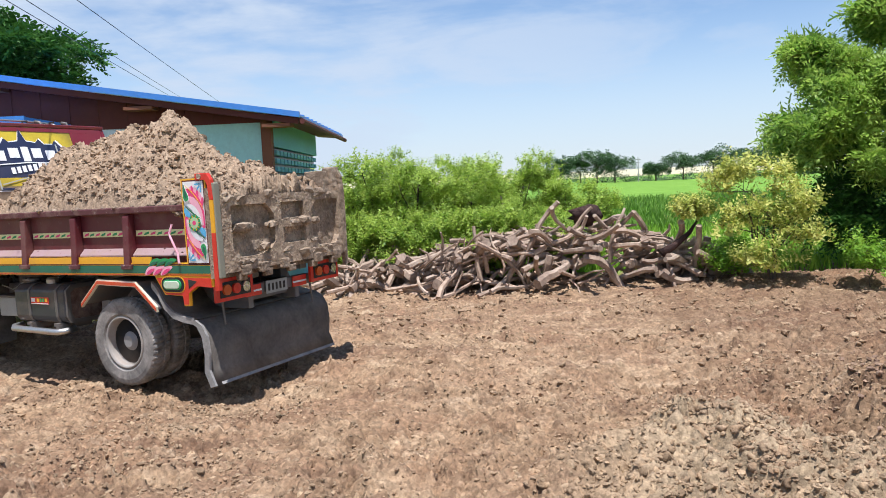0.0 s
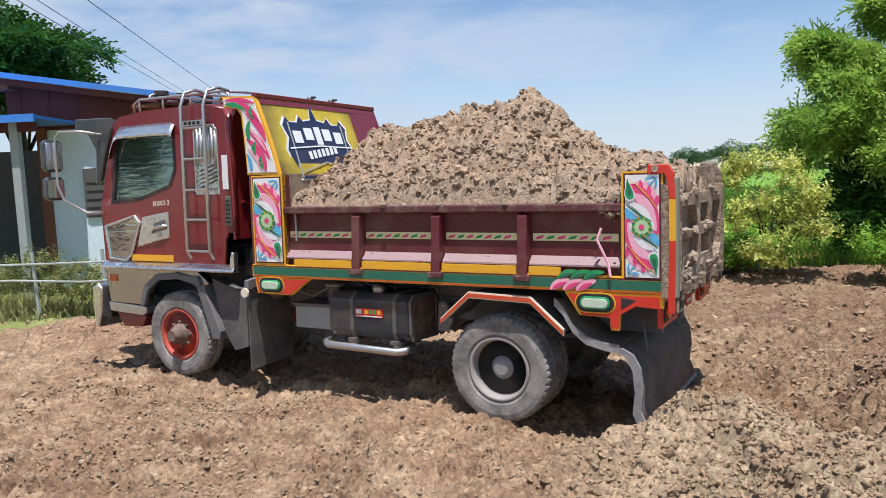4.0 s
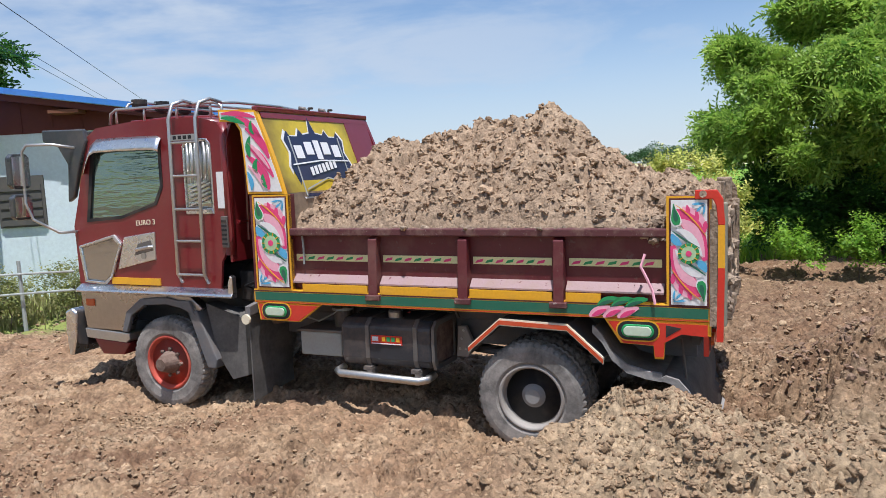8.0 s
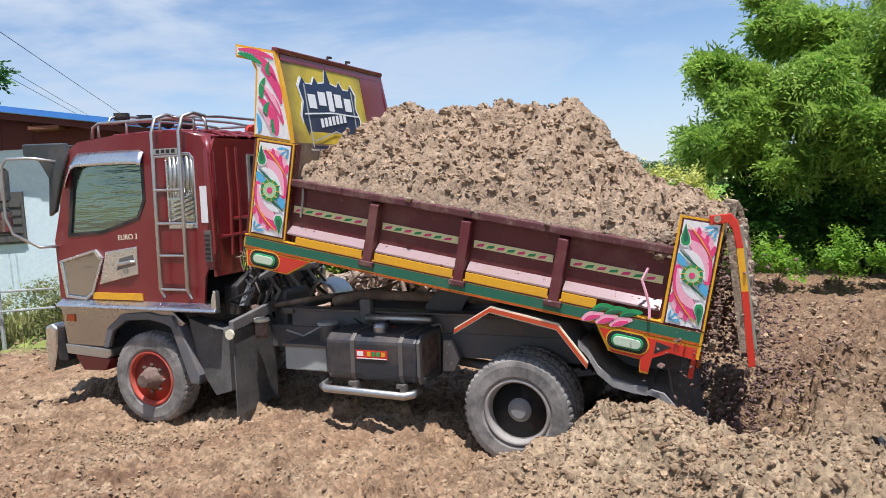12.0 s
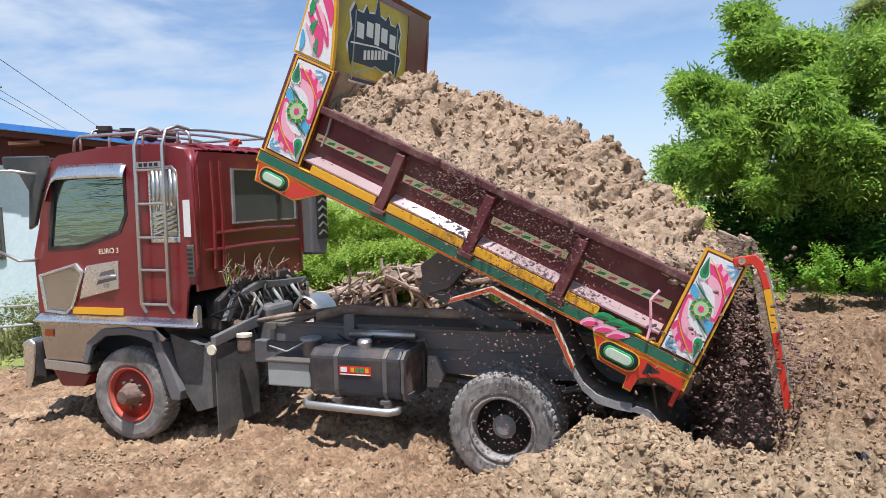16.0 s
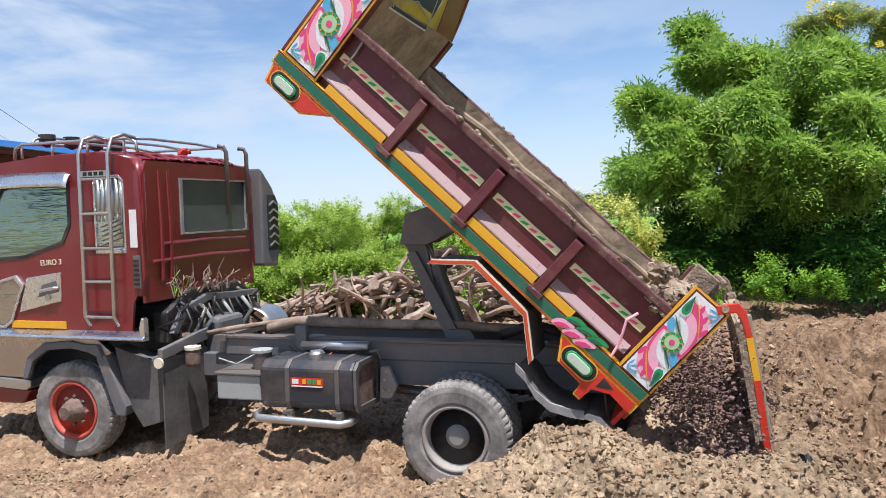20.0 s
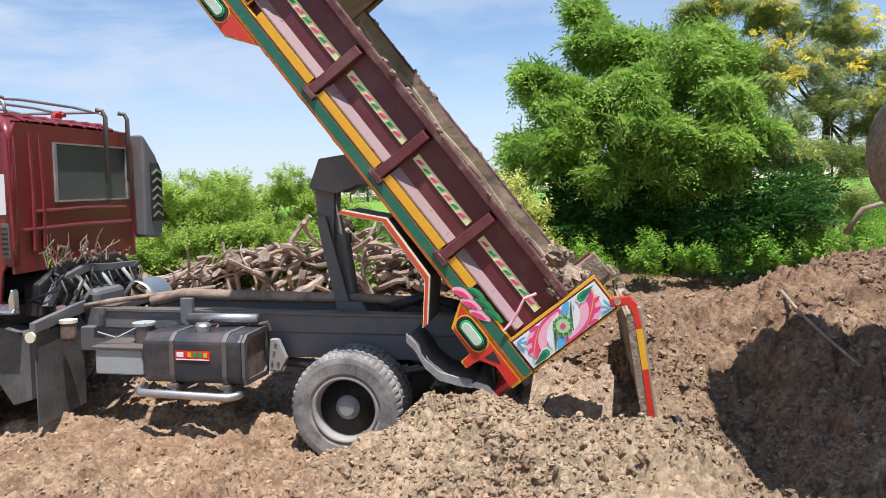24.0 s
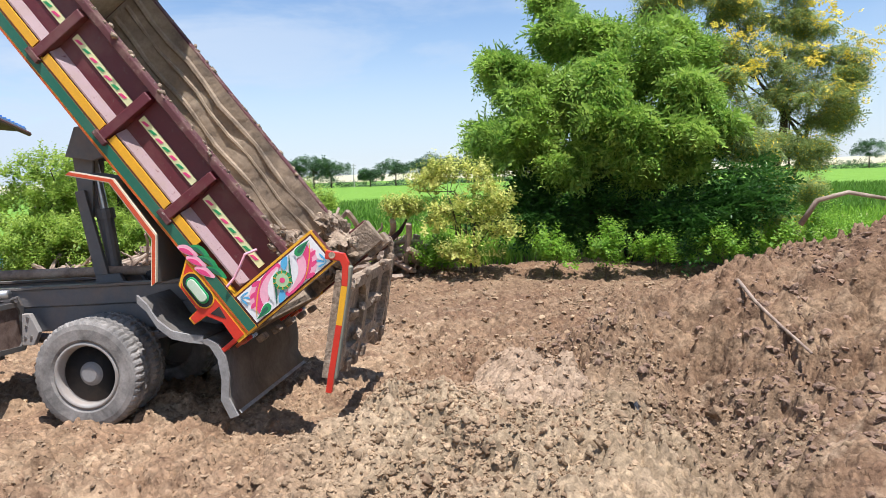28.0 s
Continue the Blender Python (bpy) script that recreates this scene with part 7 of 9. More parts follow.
def tailgate(truck):
    G = (GX, 0, GZ)
    g = part("tailgate", Mesh().box(1.465, 1.49, 0.03, WIDE - 0.03, 1.20, 1.95), m_gate, truck, "mud-caked steel tailgate hung from its top", origin=G)
    add = lambda n, m, mat, lab="", bv=0.0: part(n, m, mat, g, lab, bv, origin=G)
    # pressed outer skin with six- and four-sided recesses
    outer = [(0.05, 1.18), (WIDE - 0.05, 1.18), (WIDE - 0.05, 1.96), (0.05, 1.96)]
    holes = [[(0.22, 1.42), (0.34, 1.32), (0.74, 1.32), (0.88, 1.44), (0.88, 1.74), (0.76, 1.86), (0.22, 1.86)], [(1.00, 1.68), (1.40, 1.68), (1.40, 1.86), (1.00, 1.86)],
             [(1.02, 1.40), (1.42, 1.40), (1.42, 1.58), (1.02, 1.58)], [(1.54, 1.44), (1.66, 1.32), (1.98, 1.32), (2.06, 1.42), (2.06, 1.86), (1.64, 1.86), (1.54, 1.76)]]
    bm = bmesh.new()
    edges = []
    for loop in [outer] + holes:
        vs = [bm.verts.new((1.525, p[0], p[1])) for p in loop]
        edges += [bm.edges.new((vs[i], vs[(i + 1) % len(vs)])) for i in range(len(vs))]
    bmesh.ops.triangle_fill(bm, use_beauty=True, edges=edges)
    bm.verts.index_update()
    skin = add("gate_skin", Mesh().add([tuple(v.co) for v in bm.verts], [tuple(v.index for v in f.verts) for f in bm.faces]), m_gate, "mud-caked pressed outer skin with sunken panels")
    bm.free()
    so = skin.modifiers.new("thickness", "SOLIDIFY")
    so.thickness, so.offset = 0.07, 0
    add("gate_stile", Mesh().box(1.49, 1.575, -0.01, 0.07, 1.14, 2.10), m_gatepost, "mossy grey edge post", 0.012)
    add("gate_stile", Mesh().box(1.49, 1.575, WIDE - 0.09, WIDE - 0.01, 1.18, 2.02), m_gate, "", 0.012)
    for y in (0.30, 0.58, 0.92, 1.52, 1.90):
        add("gate_tab", Mesh().box(1.50, 1.60, y, y + 0.13, 1.13, 1.24), m_gate, "", 0.014)
    for y in (-0.02, WIDE - 0.03):
        arm = [(1.34, 2.13), (1.34, 2.20), (1.50, 2.20), (1.545, 2.13), (1.56, 1.93), (1.51, 1.93), (1.495, 2.08), (1.47, 2.13)]
        add("gate_arm", Mesh().prism(arm, y, y + 0.05), m_red if y < 1 else m_gate, "red hooked hinge arm", 0.006)
        add("gate_arm_mid", Mesh().prism([(1.51, 1.93), (1.56, 1.93), (1.56, 1.60), (1.51, 1.60)], y, y + 0.05), m_yellow if y < 1 else m_gate, "yellow arm section")
        add("gate_arm_low", Mesh().prism([(1.51, 1.60), (1.56, 1.60), (1.55, 1.02), (1.50, 1.02)], y, y + 0.05), m_red if y < 1 else m_gate, "red arm section")
        add("gate_edge", Mesh().box(1.45, 1.505, y + 0.005, y + 0.045, 1.14, 2.05), m_gate)
    for y in (-0.03, WIDE - 0.12):
        add("pivot_pin", Mesh().tube([(GX, y, GZ), (GX, y + 0.15, GZ)], 0.028, 10), m_gate)
    rnd = random.Random(8)
    for k in range(34):
        y, z = rnd.uniform(0.1, WIDE - 0.2), rnd.choice((1.27, 1.34, 1.40, 1.63, 1.93, 1.97))
        v, f = rock_shape(200 + k)
        s = rnd.uniform(0.04, 0.10)
        m = Mesh().add([(1.55 + p[0] * s * 0.5, y + p[1] * s * 1.4, z + p[2] * s) for p in v], [tuple(q) for q in f])
        add("mud_lump", m, m_gate)
    return g


def cab(truck):
    add = lambda n, m, mat, lab="", bv=0.0, sm=False: part(n, m, mat, truck, lab, bv, sm)
    y0, y1 = 0.10, 2.10
    # shell as bent plates round the cabin, so that the windows look into it
    side = [(-5.31, 1.20), (-5.335, 1.92), (-5.22, 2.28), (-5.03, 2.90), (-4.90, 2.985), (-4.4, 3.03), (-3.50, 3.03), (-3.26, 2.97), (-3.17, 2.80), (-3.15, 1.80), (-3.30, 1.55), (-3.34, 1.22)]
    door_win = [(-5.10, 1.99), (-4.62, 2.02), (-4.13, 2.16), (-4.03, 2.34), (-4.03, 2.72), (-4.06, 2.80), (-4.90, 2.80), (-4.97, 2.72)]
    q_win = [(-3.70, 2.06), (-3.37, 2.06), (-3.37, 2.74), (-3.42, 2.80), (-3.66, 2.80), (-3.70, 2.74)]
    shell = Mesh()
    bm = bmesh.new()
    n = len(side)
    for yy in (y0, y1):
        sgn = 1 if yy == y0 else -1
        # side skin: split into bands round the openings
        ring = lambda pts, inset=0.0: [bm.verts.new((p[0], yy + sgn * inset, p[1])) for p in pts]
        outer, dw, qw = ring(side), ring(door_win), ring(q_win)
        edges = []
        for loop in (outer, dw, qw):
            for i in range(len(loop)):
                edges.append(bm.edges.new((loop[i], loop[(i + 1) % len(loop)])))
        bmesh.ops.triangle_fill(bm, use_beauty=True, edges=edges)
    me_v = [tuple(v.co) for v in bm.verts]
    bm.verts.index_update()
    shell.add(me_v, [tuple(v.index for v in f.verts) for f in bm.faces])
    bm.free()
    body = part("cab_side", shell, m_maroon, truck, "maroon cab sides")
    so = body.modifiers.new("skin", "SOLIDIFY")
    so.thickness, so.offset = 0.03, 0
    # roof, front and back skins
    def strip(a, b, name, lab="", mat=m_maroon, ya=y0, yb=y1, bow=0.0):
        rows = []
        for k in range(a, b + 1):
            p = side[k % n]
            rows.append([(p[0], ya + (yb - ya) * t, p[1] + bow * math.sin(math.pi * t)) for t in [j / 8 for j in range(9)]])
        return part(name, Mesh().sheet(rows, (0, 0, -0.02)), mat, truck, lab, 0.0, True)
    strip(3, 7, "cab_roof", "maroon ribbed cab roof", bow=0.03)
    strip(0, 1, "grille_panel", "maroon front panel")
    for k in range(7):
        y = 0.42 + k * 0.23
        add("roof_rib", Mesh().tube([(-4.7, y, 3.05), (-4.0, y, 3.065), (-3.36, y, 3.035), (-3.22, y, 2.97)], 0.022, 8), m_maroon)
    # back wall of the cabin with its window
    bz = [(0.10, 1.55), (2.10, 1.55), (2.10, 2.80), (2.02, 2.95), (0.18, 2.95), (0.10, 2.80)]
    wz = [(0.70, 2.22), (1.95, 2.22), (1.95, 2.72), (1.90, 2.77), (0.75, 2.77), (0.70, 2.72)]
    bm = bmesh.new()
    edges = []
    for loop in (bz, wz):
        vs = [bm.verts.new((-3.17 - 0.05 * max(0, 1.9 - p[1]), p[0], p[1])) for p in loop]
        edges += [bm.edges.new((vs[i], vs[(i + 1) % len(vs)])) for i in range(len(vs))]
    bmesh.ops.triangle_fill(bm, use_beauty=True, edges=edges)
    bm.verts.index_update()
    back = Mesh().add([tuple(v.co) for v in bm.verts], [tuple(v.index for v in f.verts) for f in bm.faces])
    bm.free()
    ob = part("cab_back", back, m_maroon, truck, "dented maroon cab back wall")
    so = ob.modifiers.new("skin", "SOLIDIFY")
    so.thickness, so.offset = 0.03, 0
    for z, ya, yb in ((1.95, 0.2, 2.0), (2.12, 0.35, 1.9)):
        add("back_crease", Mesh().tube([(-3.155, ya, z), (-3.150, (ya + yb) / 2, z + 0.015), (-3.155, yb, z)], 0.018, 8), m_maroon)
    for ya in (0.50, 0.36):
        add("back_crease", Mesh().tube([(-3.155, ya, 1.75), (-3.150, ya + 0.01, 2.3), (-3.16, ya, 2.86)], 0.022, 8), m_maroon)
    part("rear_window", Mesh().prism([(0.70, 2.22), (1.95, 2.22), (1.95, 2.77), (0.70, 2.77)], -3.185, -3.17, "x"), m_darkglass, truck, "dark rear cab window")
    def frame_of(pts, w, a, b, name, mat, lab="", axis="y"):
        cx, cz = sum(p[0] for p in pts) / len(pts), sum(p[1] for p in pts) / len(pts)
        m = Mesh()
        k = len(pts)
        for i in range(k):
            p, q = pts[i], pts[(i + 1) % k]
            f = lambda r: (r[0] + (cx - r[0]) * w, r[1] + (cz - r[1]) * w)
            m.prism([p, q, f(q), f(p)], a, b, axis)
        return add(name, m, mat, lab, 0.009 if mat is m_chrome else 0.0)
    frame_of([(0.68, 2.20), (1.97, 2.20), (1.97, 2.79), (0.68, 2.79)], 0.06, -3.165, -3.135, "window_seal", m_paleflap, "pale rubber window seal", "x")
    for yy, s in ((y0, -1), (y1, 1)):
        a, b = sorted((yy + s * 0.002, yy - s * 0.014))
        part("door_window", Mesh().prism(door_win, a, b), m_glass, truck, "green tinted door window")
        part("quarter_window", Mesh().prism(q_win, a, b), m_cornerglass if yy < 1 else m_glass, truck, "curtained quarter window with chrome louvres")
        a, b = sorted((yy + s * 0.022, yy - s * 0.004))
        frame_of([(p[0] + (p[0] + 4.5) * 0.05, p[1] + (p[1] - 2.4) * 0.06) for p in door_win], 0.08, a, b, "window_seal", m_black)
        frame_of([(p[0] + (p[0] + 3.53) * 0.12, p[1] + (p[1] - 2.43) * 0.05) for p in q_win], 0.12, a, b, "window_frame", m_chrome, "chrome quarter window frame")
        up = [(-5.11, 2.50), (-5.05, 2.66), (-4.99, 2.80), (-4.90, 2.865), (-4.60, 2.87), (-4.30, 2.87), (-4.05, 2.865), (-3.99, 2.84)]
        dn = [(-5.06, 2.48), (-5.005, 2.60), (-4.95, 2.69), (-4.88, 2.72), (-4.60, 2.725), (-4.30, 2.725), (-4.05, 2.72), (-3.98, 2.70)]
        rows = [[(p[0] + (q[0] - p[0]) * t, yy + s * (0.012 + 0.075 * math.sin(1.45 * t)), p[1] + (q[1] - p[1]) * t) for p, q in zip(up, dn)] for t in (0, 0.25, 0.5, 0.75, 1)]
        add("rain_visor", Mesh().sheet(rows, (0, s * 0.004, 0.003)), m_chrome, "chrome rain visor", 0, True)
        a, b = sorted((yy + s * 0.03, yy + s * 0.001))
        add("headlamp_glass", Mesh().prism([(-5.24, 1.68), (-4.74, 1.80), (-4.66, 1.72), (-4.83, 1.36), (-4.92, 1.30), (-5.18, 1.32)], a, b), m_cornerglass, "mirrored lower corner window", 0.015)
        frame_of([(-5.27, 1.70), (-4.73, 1.83), (-4.63, 1.73), (-4.81, 1.34), (-4.91, 1.27), (-5.21, 1.29)], 0.13, *sorted((yy + s * 0.045, yy + s * 0.002)), "corner_bezel", m_chrome, "chrome corner bezel")
        add("handle_plate", Mesh().prism([(-4.60, 1.80), (-4.16, 1.86), (-4.17, 1.56), (-4.32, 1.53), (-4.72, 1.44)], a, b), m_chrome, "chrome door handle plate", 0.01)
        # no hollow here: a darker slab on the plate draws the recess's shade
        add("recess_shade", Mesh().prism([(-4.46, 1.60), (-4.40, 1.73), (-4.22, 1.77), (-4.19, 1.66)], *sorted((yy + s * 0.033, yy + s * 0.02))), m_strap)
        add("plate_boss", Mesh().lathe([(0.035, -0.01), (0.03, 0.012), (0.0, 0.014)], (-4.33, yy + s * 0.03, 1.60), 14), m_dullchrome)
        add("door_handle", Mesh().tube([(-4.42, yy + s * 0.03, 1.66), (-4.40, yy + s * 0.06, 1.67), (-4.22, yy + s * 0.06, 1.70), (-4.20, yy + s * 0.03, 1.70)], 0.018, 8), m_chrome)
        add("yellow_stripe", Mesh().box(-4.82, -4.13, *sorted((yy + s * 0.03, yy)), 1.282, 1.355), m_yellow, "yellow door stripe")
        for x in (-3.98, -4.12):
            add("door_gap", Mesh().prism([(x, 1.35), (x + 0.012, 1.35), (x + 0.10 if x > -4 else x + 0.012, 2.9 if x > -4 else 1.9), (x + 0.09 if x > -4 else x, 2.9 if x > -4 else 1.9)], *sorted((yy + s * 0.003, yy - s * 0.01))), m_black)
    # curtain folds and louvres seen in the near quarter window
    for k in range(5):
        add("louvre", Mesh().prism([(-3.66, 2.12 + k * 0.045), (-3.40, 2.20 + k * 0.045), (-3.40, 2.215 + k * 0.045), (-3.66, 2.135 + k * 0.045)], 0.062, 0.085), m_chrome)
    for k in range(6):
        x = -3.67 + k * 0.055
        add("curtain_fold", Mesh().tube([(x, 0.098, 2.78), (x + 0.008, 0.094, 2.55), (x - 0.006, 0.098, 2.36)], 0.020, 8, 0.014), m_dullchrome, "silvery curtain fold", sm=True)
    for y in (0.135, 2.065):
        add("corner_pillar", Mesh().tube([(-3.215, y, 1.62), (-3.205, y, 2.4), (-3.21, y, 2.82), (-3.26, y + (0.03 if y < 1 else -0.03), 2.95)], 0.058, 12), m_maroon, "rounded maroon cab corner", sm=True)
    # cabin inside
    add("seat", Mesh().box(-4.3, -3.7, 0.4, 1.9, 1.5, 1.85).box(-3.85, -3.6, 0.4, 1.9, 1.85, 2.6), m_black, "dark cabin seats", 0.04)
    add("dashboard", Mesh().box(-5.2, -4.85, 0.2, 2.0, 1.5, 2.0), m_black, "", 0.03)
    add("cab_floor", Mesh().box(-5.28, -3.36, 0.13, 2.07, 1.22, 1.28), m_black)
    add("windscreen", Mesh().prism([(-5.33, 1.95), (-5.03, 2.90), (-5.045, 2.90), (-5.345, 1.95)], 0.16, 2.04), m_glass, "tinted windscreen")
    # lettering and labels on the cab side
    cu = bpy.data.curves.new("lettering", "FONT")
    cu.body, cu.size, cu.extrude = "EURO 3", 0.080, 0.002
    t = new("lettering", cu)
    t.parent = truck
    t.matrix_basis = pose(-4.42, 0.082, 1.925, 90, -3, 0)
    cu.materials.append(m_cream)
    tagged(t, "cream EURO 3 lettering on the door")
    add("white_sticker", Mesh().box(-3.30, -3.215, 0.078, 0.083, 2.10, 2.47), m_white, "tall white sticker")
    add("side_vent", Mesh().box(-3.27, -3.19, 0.065, 0.09, 1.70, 2.02), m_grey, "grey slotted side vent", 0.006)
    for k in range(6):
        add("vent_slot", Mesh().box(-3.262, -3.198, 0.060, 0.066, 1.73 + k * 0.046, 1.752 + k * 0.046), m_black)
    # chrome sill, grey lower body and wheel arch
    for ya, d in ((0.09, -1), (2.11, 1)):
        prof = [(ya, 1.185), (ya + d * 0.08, 1.185), (ya + d * 0.10, 1.205), (ya + d * 0.085, 1.225), (ya, 1.275)]
        add("sill", Mesh().prism(prof, -5.30, -3.14, "x"), m_chrome, "bright chrome cab sill", 0.006)
        add("sill_end", Mesh().prism([(-3.20, 1.20), (-3.14, 1.20), (-3.14, 1.40), (-3.17, 1.42), (-3.20, 1.32)], *sorted((ya, ya + d * 0.07))), m_chrome, "", 0.008)
    arch = [(-5.33, 1.185), (-4.9, 1.185), (-3.78, 1.19), (-3.60, 1.05), (-3.70, 0.98), (-3.86, 1.06), (-4.05, 1.09), (-4.38, 1.07), (-4.58, 0.95), (-4.66, 0.75), (-5.27, 0.76)]
    for ya, yb in ((0.085, 0.20), (2.0, 2.115)):
        add("lower_body", Mesh().prism(arch, ya, yb), m_brushed, "dusty metallic lower body beside the wheel arch", 0.01)
    lip = [(-3.74, 1.13), (-3.90, 1.13), (-4.08, 1.16), (-4.42, 1.13), (-4.63, 0.98), (-4.71, 0.75), (-4.64, 0.75), (-4.56, 0.94), (-4.37, 1.06), (-4.06, 1.085), (-3.86, 1.05), (-3.68, 0.98)]
    for ya, yb in ((0.05, 0.10), (2.10, 2.15)):
        add("arch_lip", Mesh().prism(lip, ya, yb), m_chassis, "black wheel arch lip", 0.008)
    add("side_reflector", Mesh().box(-5.24, -5.12, 0.07, 0.086, 1.02, 1.10), m_amber, "red side reflector", 0.006)
    add("step_bar", Mesh().prism([(-5.30, 0.76), (-4.64, 0.73), (-4.64, 0.66), (-4.70, 0.62), (-5.28, 0.65)], 0.08, 2.12), m_dullchrome, "dusty chrome step bar", 0.01)
    add("front_valance", Mesh().prism([(-5.22, 0.64), (-4.68, 0.61), (-4.78, 0.47), (-5.10, 0.46)], 0.12, 2.08), m_maroon, "maroon front valance", 0.015)
    bump_pts = [(-5.58, 0.42), (-5.53, 0.42), (-5.46, 0.62), (-5.42, 0.92), (-5.50, 0.98), (-5.60, 0.93), (-5.61, 0.70)]
    add("bumper", Mesh().prism(bump_pts, 0.08, 2.12), m_chrome, "chrome front bumper", 0.02)
    add("fog_lamp_box", Mesh().box(-5.46, -5.30, 0.10, 2.10, 0.55, 0.95), m_black, "", 0.02)
    add("bonnet_front", Mesh().prism([(-5.31, 1.20), (-5.335, 1.92), (-5.345, 1.92), (-5.33, 1.0), (-5.30, 1.0)], 0.10, 2.10), m_maroon)
    # rear mudguard of the front wheel
    add("front_mudguard", Mesh().prism([(-3.78, 1.02), (-3.66, 1.03), (-3.43, 0.52), (-3.45, 0.42), (-3.56, 0.42)], 0.06, 0.40), m_chassis, "black front mudguard", 0.015)
    add("front_mudguard", Mesh().prism([(-3.48, 0.56), (-3.30, 0.30), (-3.10, 0.36), (-3.10, 0.95), (-3.60, 1.10)], 0.14, 0.34), m_flap, "dusty inner mudguard")
    # black far-side mirror visor and mirrors
    cheek = [(-5.68, 3.00), (-5.05, 2.985), (-5.02, 2.86), (-5.14, 2.61), (-5.27, 2.24), (-5.36, 2.19), (-5.32, 2.61), (-5.45, 2.80), (-5.68, 2.87)]
    add("visor_cheek", Mesh().prism(cheek, 0.05, 0.11), m_visor, "glossy black visor cheek", 0.015)
    add("visor_cheek", Mesh().prism(cheek, 2.09, 2.15), m_visor, "glossy black visor cheek", 0.015)
    add("sun_visor", Mesh().prism([(-5.66, 2.97), (-5.05, 2.965), (-5.04, 2.93), (-5.44, 2.84), (-5.66, 2.89)], 0.112, 2.088), m_visor, "glossy black front sun visor", 0.01)
    arm = [(-5.16, 0.10, 2.78), (-5.36, -0.10, 2.83), (-5.58, -0.24, 2.83), (-5.63, -0.26, 2.76), (-5.63, -0.27, 2.20), (-5.57, -0.24, 2.02), (-5.40, -0.06, 1.86), (-5.28, 0.08, 1.86)]
    add("mirror_arm", Mesh().tube(arm, 0.016, 8), m_dullchrome, "bent chrome mirror arm", sm=True)
    for z0, z1 in ((2.36, 2.74), (2.02, 2.30)):
        mir = Mesh().prism([(-0.40, z0 + 0.04), (-0.36, z0), (-0.20, z0), (-0.16, z0 + 0.04), (-0.16, z1 - 0.04), (-0.20, z1), (-0.36, z1), (-0.40, z1 - 0.04)], -5.73, -5.65, "x")
        add("mirror_shell", mir, m_visor, "black mirror shell", 0.012)
        add("mirror_pane", Mesh().prism([(-0.385, z0 + 0.03), (-0.175, z0 + 0.03), (-0.175, z1 - 0.03), (-0.385, z1 - 0.03)], -5.648, -5.642, "x"), m_mirror, "mirror glass")
    # ladder
    for x in (-3.80, -3.455):
        add("ladder_rail", Mesh().tube([(x, 0.05, 1.33), (x - 0.01, 0.0, 1.42), (x + 0.005, 0.0, 3.02), (x + 0.02, 0.05, 3.17), (x + 0.05, 0.18, 3.215), (x + 0.06, 0.34, 3.19)], 0.019, 8), m_dullchrome, "bent steel ladder rail", sm=True)
    for z in (1.42, 1.77, 2.10, 2.44, 2.78):
        add("ladder_rung", Mesh().tube([(-3.805, 0.0, z), (-3.455, 0.0, z)], 0.014, 8), m_dullchrome)
    add("ladder_plate", Mesh().box(-3.79, -3.47, -0.012, -0.006, 2.80, 2.86), m_dullchrome, "grey name plate on the ladder")
    for k in range(4):
        add("plate_bar", Mesh().box(-3.74 + k * 0.065, -3.70 + k * 0.065, -0.017, -0.0125, 2.812, 2.848), m_black)
    # roof rack with lamps
    for y in (0.30, 1.90):
        add("rack_rail", Mesh().tube([(-4.90, y, 3.03), (-4.88, y, 3.15), (-4.80, y, 3.19), (-3.45, y, 3.19), (-3.36, y, 3.15), (-3.34, y, 3.04)], 0.017, 8), m_dullchrome, "chrome roof rack rail", sm=True)
    for k, x in enumerate((-4.80, -4.40, -3.95, -3.5)):
        add("rack_bar", Mesh().tube([(x, 0.30, 3.04), (x, 0.30, 3.19), (x + 0.02, 0.7, 3.21), (x + 0.02, 1.5, 3.21), (x, 1.90, 3.19)], 0.015, 8), m_dullchrome, sm=True)
    hoop = [(-4.72, 0.36, 3.19), (-4.74, 0.42, 3.25), (-4.72, 0.52, 3.28), (-4.72, 1.70, 3.28), (-4.74, 1.78, 3.25), (-4.72, 1.84, 3.19)]
    add("lamp_hoop", Mesh().tube(hoop, 0.015, 8), m_dullchrome, sm=True)
    for y in (0.55, 0.90, 1.28, 1.62):
        add("spot_lamp", Mesh().lathe([(0.02, -0.03), (0.07, 0.0), (0.085, 0.06), (0.085, 0.11), (0.0, 0.11)], (-4.70, y, 3.20), 16, "z"), m_black, "round black spot lamp")
    v, f = rock_shape(301, 2)
    add("red_beacon", Mesh().add([(-3.55 + p[0] * 0.10, 1.35 + p[1] * 0.10, 3.12 + p[2] * 0.08) for p in v], [tuple(q) for q in f]), m_red, "red cloth knot on the roof")
    for y in (1.50, 1.92):
        add("intake_pipe", Mesh().tube([(-3.10, y, 2.4), (-3.10, y, 3.10), (-3.12, y - 0.02, 3.16), (-3.18, y - 0.05, 3.17)], 0.025, 8), m_grey, "bent stack pipe", sm=True)
    stack = [(2.14, 1.75), (2.50, 1.72), (2.56, 2.0), (2.56, 2.50), (2.42, 2.72), (2.16, 2.95)]
    add("air_intake", Mesh().prism(stack, -3.34, -3.05, "x"), m_chassis, "tall black air intake duct", 0.03)
    add("louvre_panel", Mesh().prism([(2.27, 1.93), (2.52, 1.93), (2.52, 2.52), (2.45, 2.62), (2.27, 2.62)], -3.047, -3.040, "x"), m_black)
